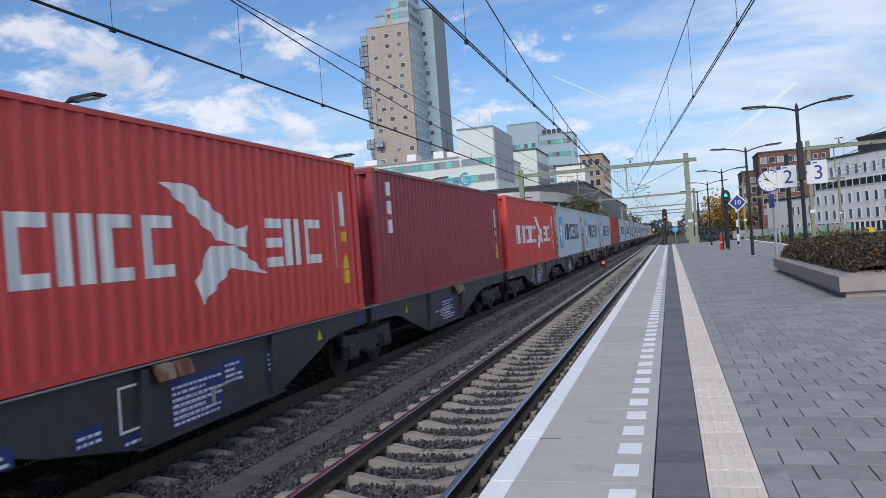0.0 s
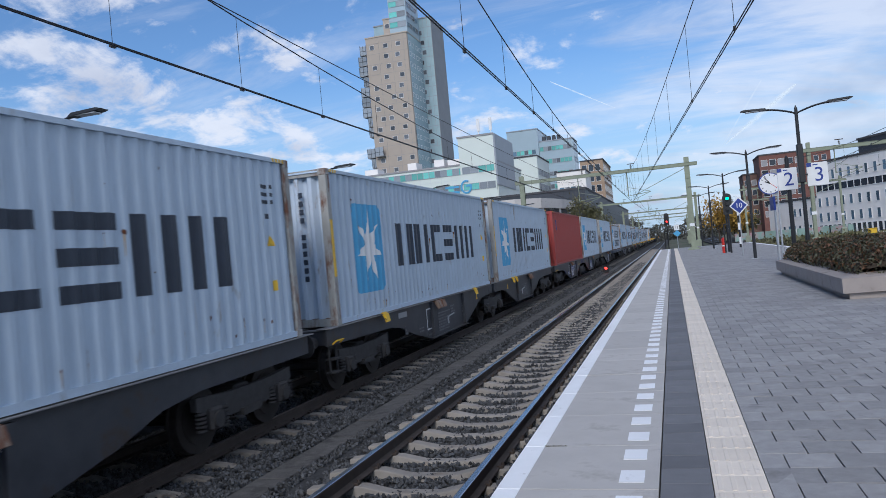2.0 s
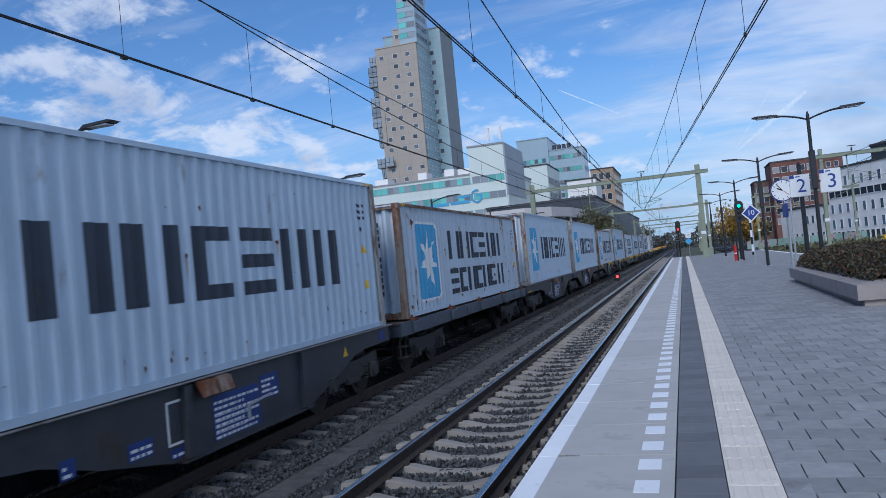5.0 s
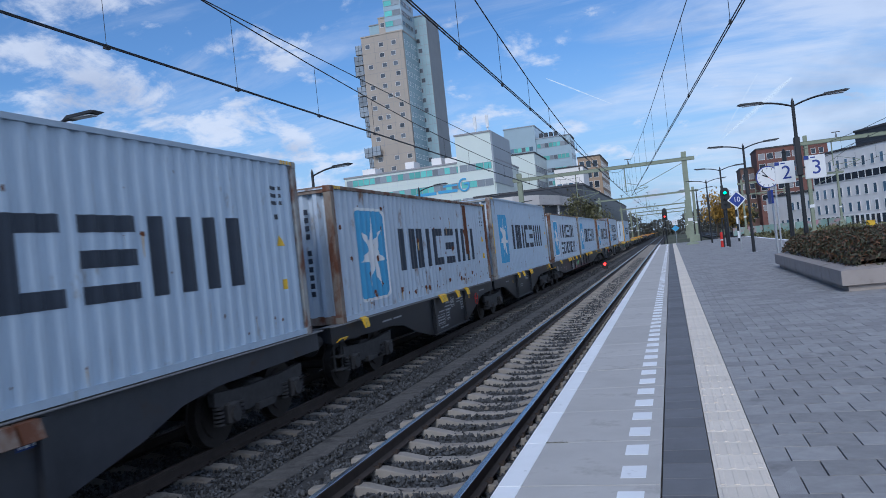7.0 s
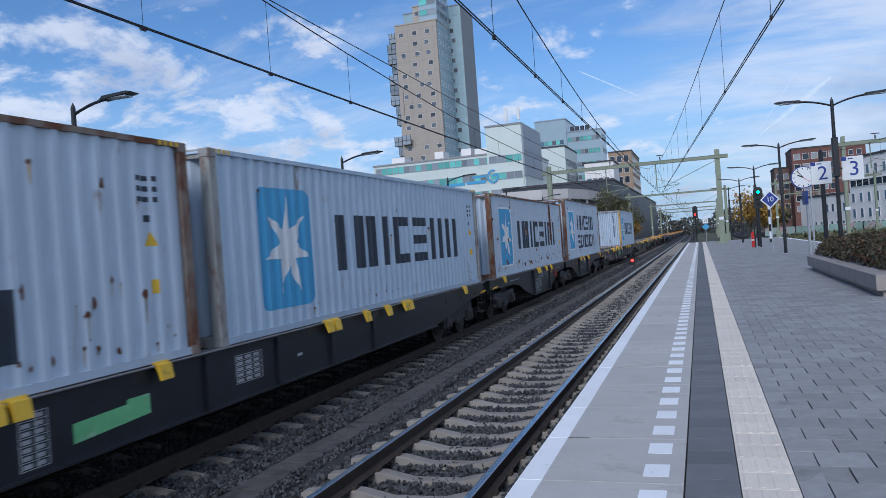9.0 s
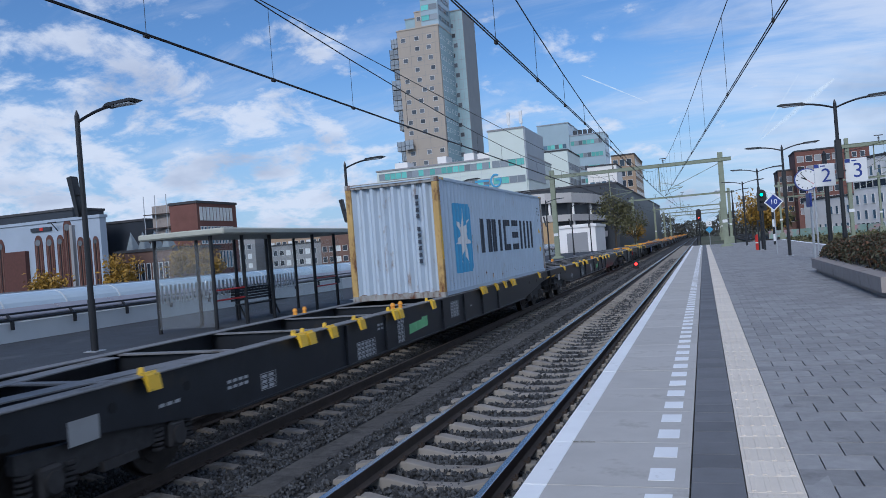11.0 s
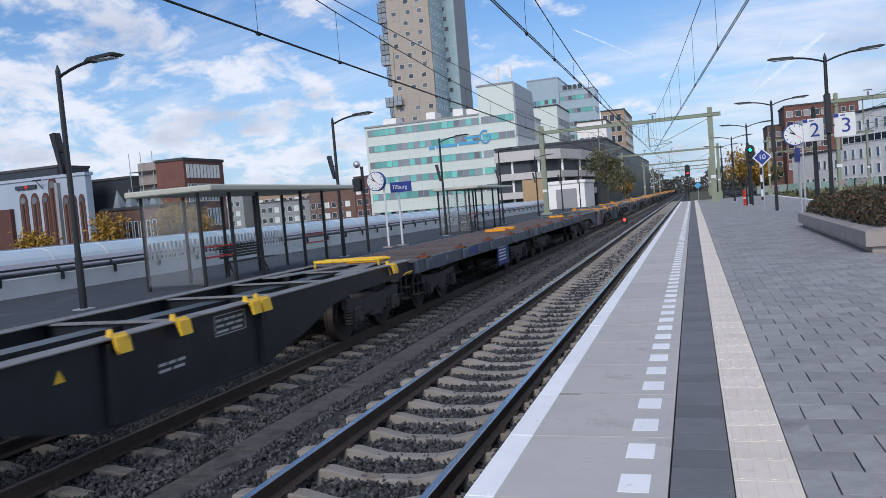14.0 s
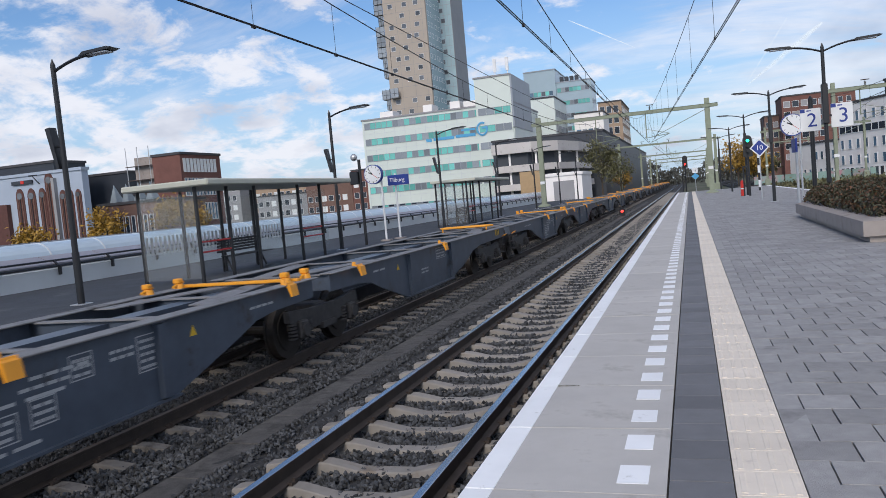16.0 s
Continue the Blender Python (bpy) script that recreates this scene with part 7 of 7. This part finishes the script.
    we = building("white_office", "white office with rows of narrow dark windows", 25.6, 150.6, ang, 40, 14, 11.6, M["offwhite"], [("front", 0.6, 39.5, z, 0.75, 1.5, 2.2, Bl) for z in (8.6, 3.9, 1.2)] + [("front", 0.4, 39.5, 6.6, 1.6, 1.1, 1.75, Pn), ("front", 0.4, 39.5, -1.2, 0.9, 1.7, 1.3, Pn)])
    building("white_office", "low white wing of the office", 19.2, 165.8, ang, 16.4, 14, 5.6, M["offwhite"], [("front", 9.0, 16, 2.6, 0.7, 1.4, 1.75, Bl), ("front", 5.0, 16, -0.6, 0.7, 1.4, 1.75, Bl)])
    building("dark_block", "dark roof storey on the white office", 31.0, 141, ang, 28, 8, 14.2, M["dark"], base=11.6)


def make_tree(rng, x, y, h, spread, leafm, n, base=-1.3, size=0.22):
    t = thing("tree", "slender tree with thinning autumn leaves" if leafm is not M["leafyellow"] else "tree with yellow autumn leaves", "tree", "trees by the railway")
    bm = B()
    rod(bm, (x, y, base), (x, y, base + 0.45 * h), 0.16, 8, 0.1)
    tips = []
    for k in range(9):
        a, z = rng.uniform(0, 6.28), base + h * rng.uniform(0.3, 0.6)
        tip = (x + math.cos(a) * spread * 0.7, y + math.sin(a) * spread * 0.7, z + h * rng.uniform(0.15, 0.38))
        rod(bm, (x, y, z), tip, 0.06, 5, 0.015)
        tips.append(tip)
    rod(bm, (x, y, base + 0.45 * h), (x, y, base + 0.95 * h), 0.1, 6, 0.015)
    part("trunk", bm, M["bark"], t)
    clumps = [(p[0], p[1], p[2], spread * rng.uniform(0.3, 0.5)) for p in tips] + [(x + rng.gauss(0, spread * 0.25), y + rng.gauss(0, spread * 0.25), base + h * f, spread * 0.42) for f in (0.5, 0.62, 0.72, 0.82, 0.92)]

    def place():
        cx, cy, cz, r = rng.choice(clumps)
        return cx + rng.gauss(0, r * 0.55), cy + rng.gauss(0, r * 0.55), cz + rng.gauss(0, r * 0.5)
    V, Fc = leaf_cloud(rng, n, place, size)
    joined("crown", V, Fc, leafm, t)
    return t


def build_contrail():
    """Vapour trails far off: each a bundle of overlapping thin ribbons."""
    trails = (((-200.4, 1480.0, 319.5), (-81.0, 1480.0, 250.4), 1.1, 1),
              ((182.1, 1500.0, 267.4), (104.9, 1500.0, 155.7), 1.6, 2), ((238.7, 1500.0, 251.4), (111.2, 1500.0, 159.0), 5.5, 4))
    for a, b, wide, layers in trails:
        a, b = Vector(a), Vector(b)
        side = (b - a).cross(Vector((0, 1, 0))).normalized()
        root = tagged(new("backdrop_contrail"), "white vapour trail high in the sky", "backdrop", kind="structure")
        for k in range(layers):
            bm = B()
            prev = None
            for i in range(25):
                f = i / 24
                p = a.lerp(b, f) + Vector((0, 1.5 * k, 0))
                w = wide * (k + 1) / layers * math.sin(math.pi * min(0.97, f + 0.03)) ** 0.5 * (1.25 - 0.7 * f) * (1 + 0.35 * noise.noise((i * 0.6, k * 3.1, wide))) + 0.1
                cur = [bm.verts.new(p + side * w), bm.verts.new(p - side * w)]
                if prev:
                    bm.faces.new((prev[0], prev[1], cur[1], cur[0]))
                prev = cur
            part("ribbon", bm, M["contrail"] if layers == 1 else M["cirrus"], root)


def build_plants():
    rng = random.Random(8)
    make_tree(rng, -12.1, 112, 9.6, 2.6, M["leafgreen"], 1700, size=0.2)
    make_tree(rng, -10.5, 125, 7.5, 2.2, M["leafgreen"], 1000, size=0.2)
    make_tree(rng, -11.5, 140, 5.0, 1.6, M["leafyellow"], 700, size=0.2)
    for x, y, h, s in ((8.5, 150, 8.0, 4.2), (11.8, 158, 6.6, 3.4), (14.5, 170, 5.5, 3.0)):
        make_tree(rng, x, y, h, s, M["leafyellow"] if x < 13 else M["leafgreen"], 1800, size=0.28)
    for x, y, h in ((-52, 66, 5.4), (-49.5, 67, 4.6), (-58, 64, 4.8), (-66, 62, 3.4)):
        make_tree(rng, x, y, h, 2.0, M["leafyellow"], 900, size=0.22)
    V, Fc = [], []
    for x0, x1, y, h in ((-14, -3, 300, 9.5), (-3, 6, 340, 7), (6, 30, 290, 9), (-40, -14, 340, 10), (30, 70, 260, 6)):
        for k in range(int((x1 - x0) / 2.2)):
            cx, hh = x0 + k * 2.2, h * rng.uniform(0.6, 1.1)

            def place():
                z = rng.random() ** 0.8
                return cx + rng.gauss(0, 1.6) * (1.1 - z * 0.6), y + rng.gauss(0, 2.5), -1.3 + z * hh
            v, f = leaf_cloud(rng, 320, place, 0.5)
            o = len(V)
            V += v
            Fc += [tuple(i + o for i in q) for q in f]
    tagged(joined("far_woods", V, Fc, M["leafdark"]), "far belt of dark autumn trees along the line", "woods", kind="stuff")

    def scrub():
        return rng.uniform(11, 26), rng.uniform(70, 130), -1.25 + abs(rng.gauss(0, 0.35))
    V, Fc = leaf_cloud(rng, 9000, scrub, 0.22)
    tagged(joined("scrub", V, Fc, M["leafgreen"]), "rough green and yellow weeds beside the tracks", "weeds", kind="stuff")


def build_east_clutter():
    w = thing("painted_wall", "low concrete wall with sprayed paint beyond the tracks", "wall")
    bm = B()
    box(bm, 0, 2.45, 0, 0.2, 0, 1.7, 0.02)
    me = mesh_of("wall_panel", bm, M["graffiti"])
    for k in range(16):
        part("wall_panel", me, None, w).location = (11 + 2.5 * k, 148 - 0.9 * k, -1.3)
    c = thing("relay_cabinet", "yellow trackside cabinet among the weeds", "cabinet")
    bm = B()
    box(bm, 21.2, 22.0, 95, 95.6, -1.3, 0.05, 0.04)
    part("body", bm, M["yellow"], c)
    bm = B()
    box(bm, 21.15, 22.05, 94.94, 95.66, 0.05, 0.12, 0.02)
    part("lid", bm, M["yellow"], c)
    p = thing("banded_post", "black and white banded signal post with a small lamp", "railway signal")
    for k in range(6):
        bm = B()
        rod(bm, (5.0, 62, -0.3 + 0.55 * k), (5.0, 62, 0.25 + 0.55 * k), 0.09, 12)
        part("band", bm, M["white" if k % 2 else "black"], p)


def build_east_tracks():
    bm = B()
    box(bm, 7.3, 16.0, -14, 360, -1.28, -1.0)
    tagged(part("ballast_east", bm, M["ballast"]), "ballast bed of the eastern tracks", "ballast", kind="structure")
    build_track("track_east", 8.95, -0.76, "railway track along the far side of the island platform", M["railtop"], 0)
    build_track("track_outer", 13.2, -0.76, "outer railway track with rusty rails", M["raildull"], 0)
    for x in (8.9, 13.1):
        wire("contact_wire", [(x, -5, 4.7), (x, 330, 4.7)], 0.012, "dark copper contact wire above the track")
        for y0, y1 in ((5, 60), (60, 118), (118, 176)):
            line = sag(x, x, y0, y1, 6.2, 5.1, 10)
            w = wire("messenger_wire", line, 0.012, "sagging messenger wire above the track")
            hang("dropper", line, 4.7, 1, None, w)



build_ground()
build_track("track_near", TRACK_A, RAIL_A, "railway track with polished rails on wavy concrete sleepers", M["railtop"], 130)
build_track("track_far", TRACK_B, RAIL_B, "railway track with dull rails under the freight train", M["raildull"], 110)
build_trough()
build_catenary()
build_east_tracks()
build_east_clutter()
build_portal(68.0, -12.6, 1.75, 7.2, "pale green steel catenary portal across the tracks")
build_portal(130.0, -10.9, 4.2, 7.2, "pale green steel catenary portal across the tracks")
build_portal(190.0, -10.9, 4.2, 7.2, "pale green steel catenary portal across the tracks")
for far_y in (235.0, 280.0):
    build_portal(far_y, -10.9, 5.6, 7.2, "pale green steel catenary portal across the tracks")
build_portal(66.0, 10.95, 24.0, 7.0, "pale green steel catenary portal over the eastern tracks", 0.13)
build_portal(122.0, 10.95, 24.0, 7.0, "pale green steel catenary portal over the eastern tracks", 0.13)
build_portal(175.0, 10.95, 24.0, 7.0, "pale green steel catenary portal over the eastern tracks", 0.13)
build_train()
build_signs()
build_planter()
build_west_platform()
build_city()
build_plants()
build_contrail()
build_platform()
motions()
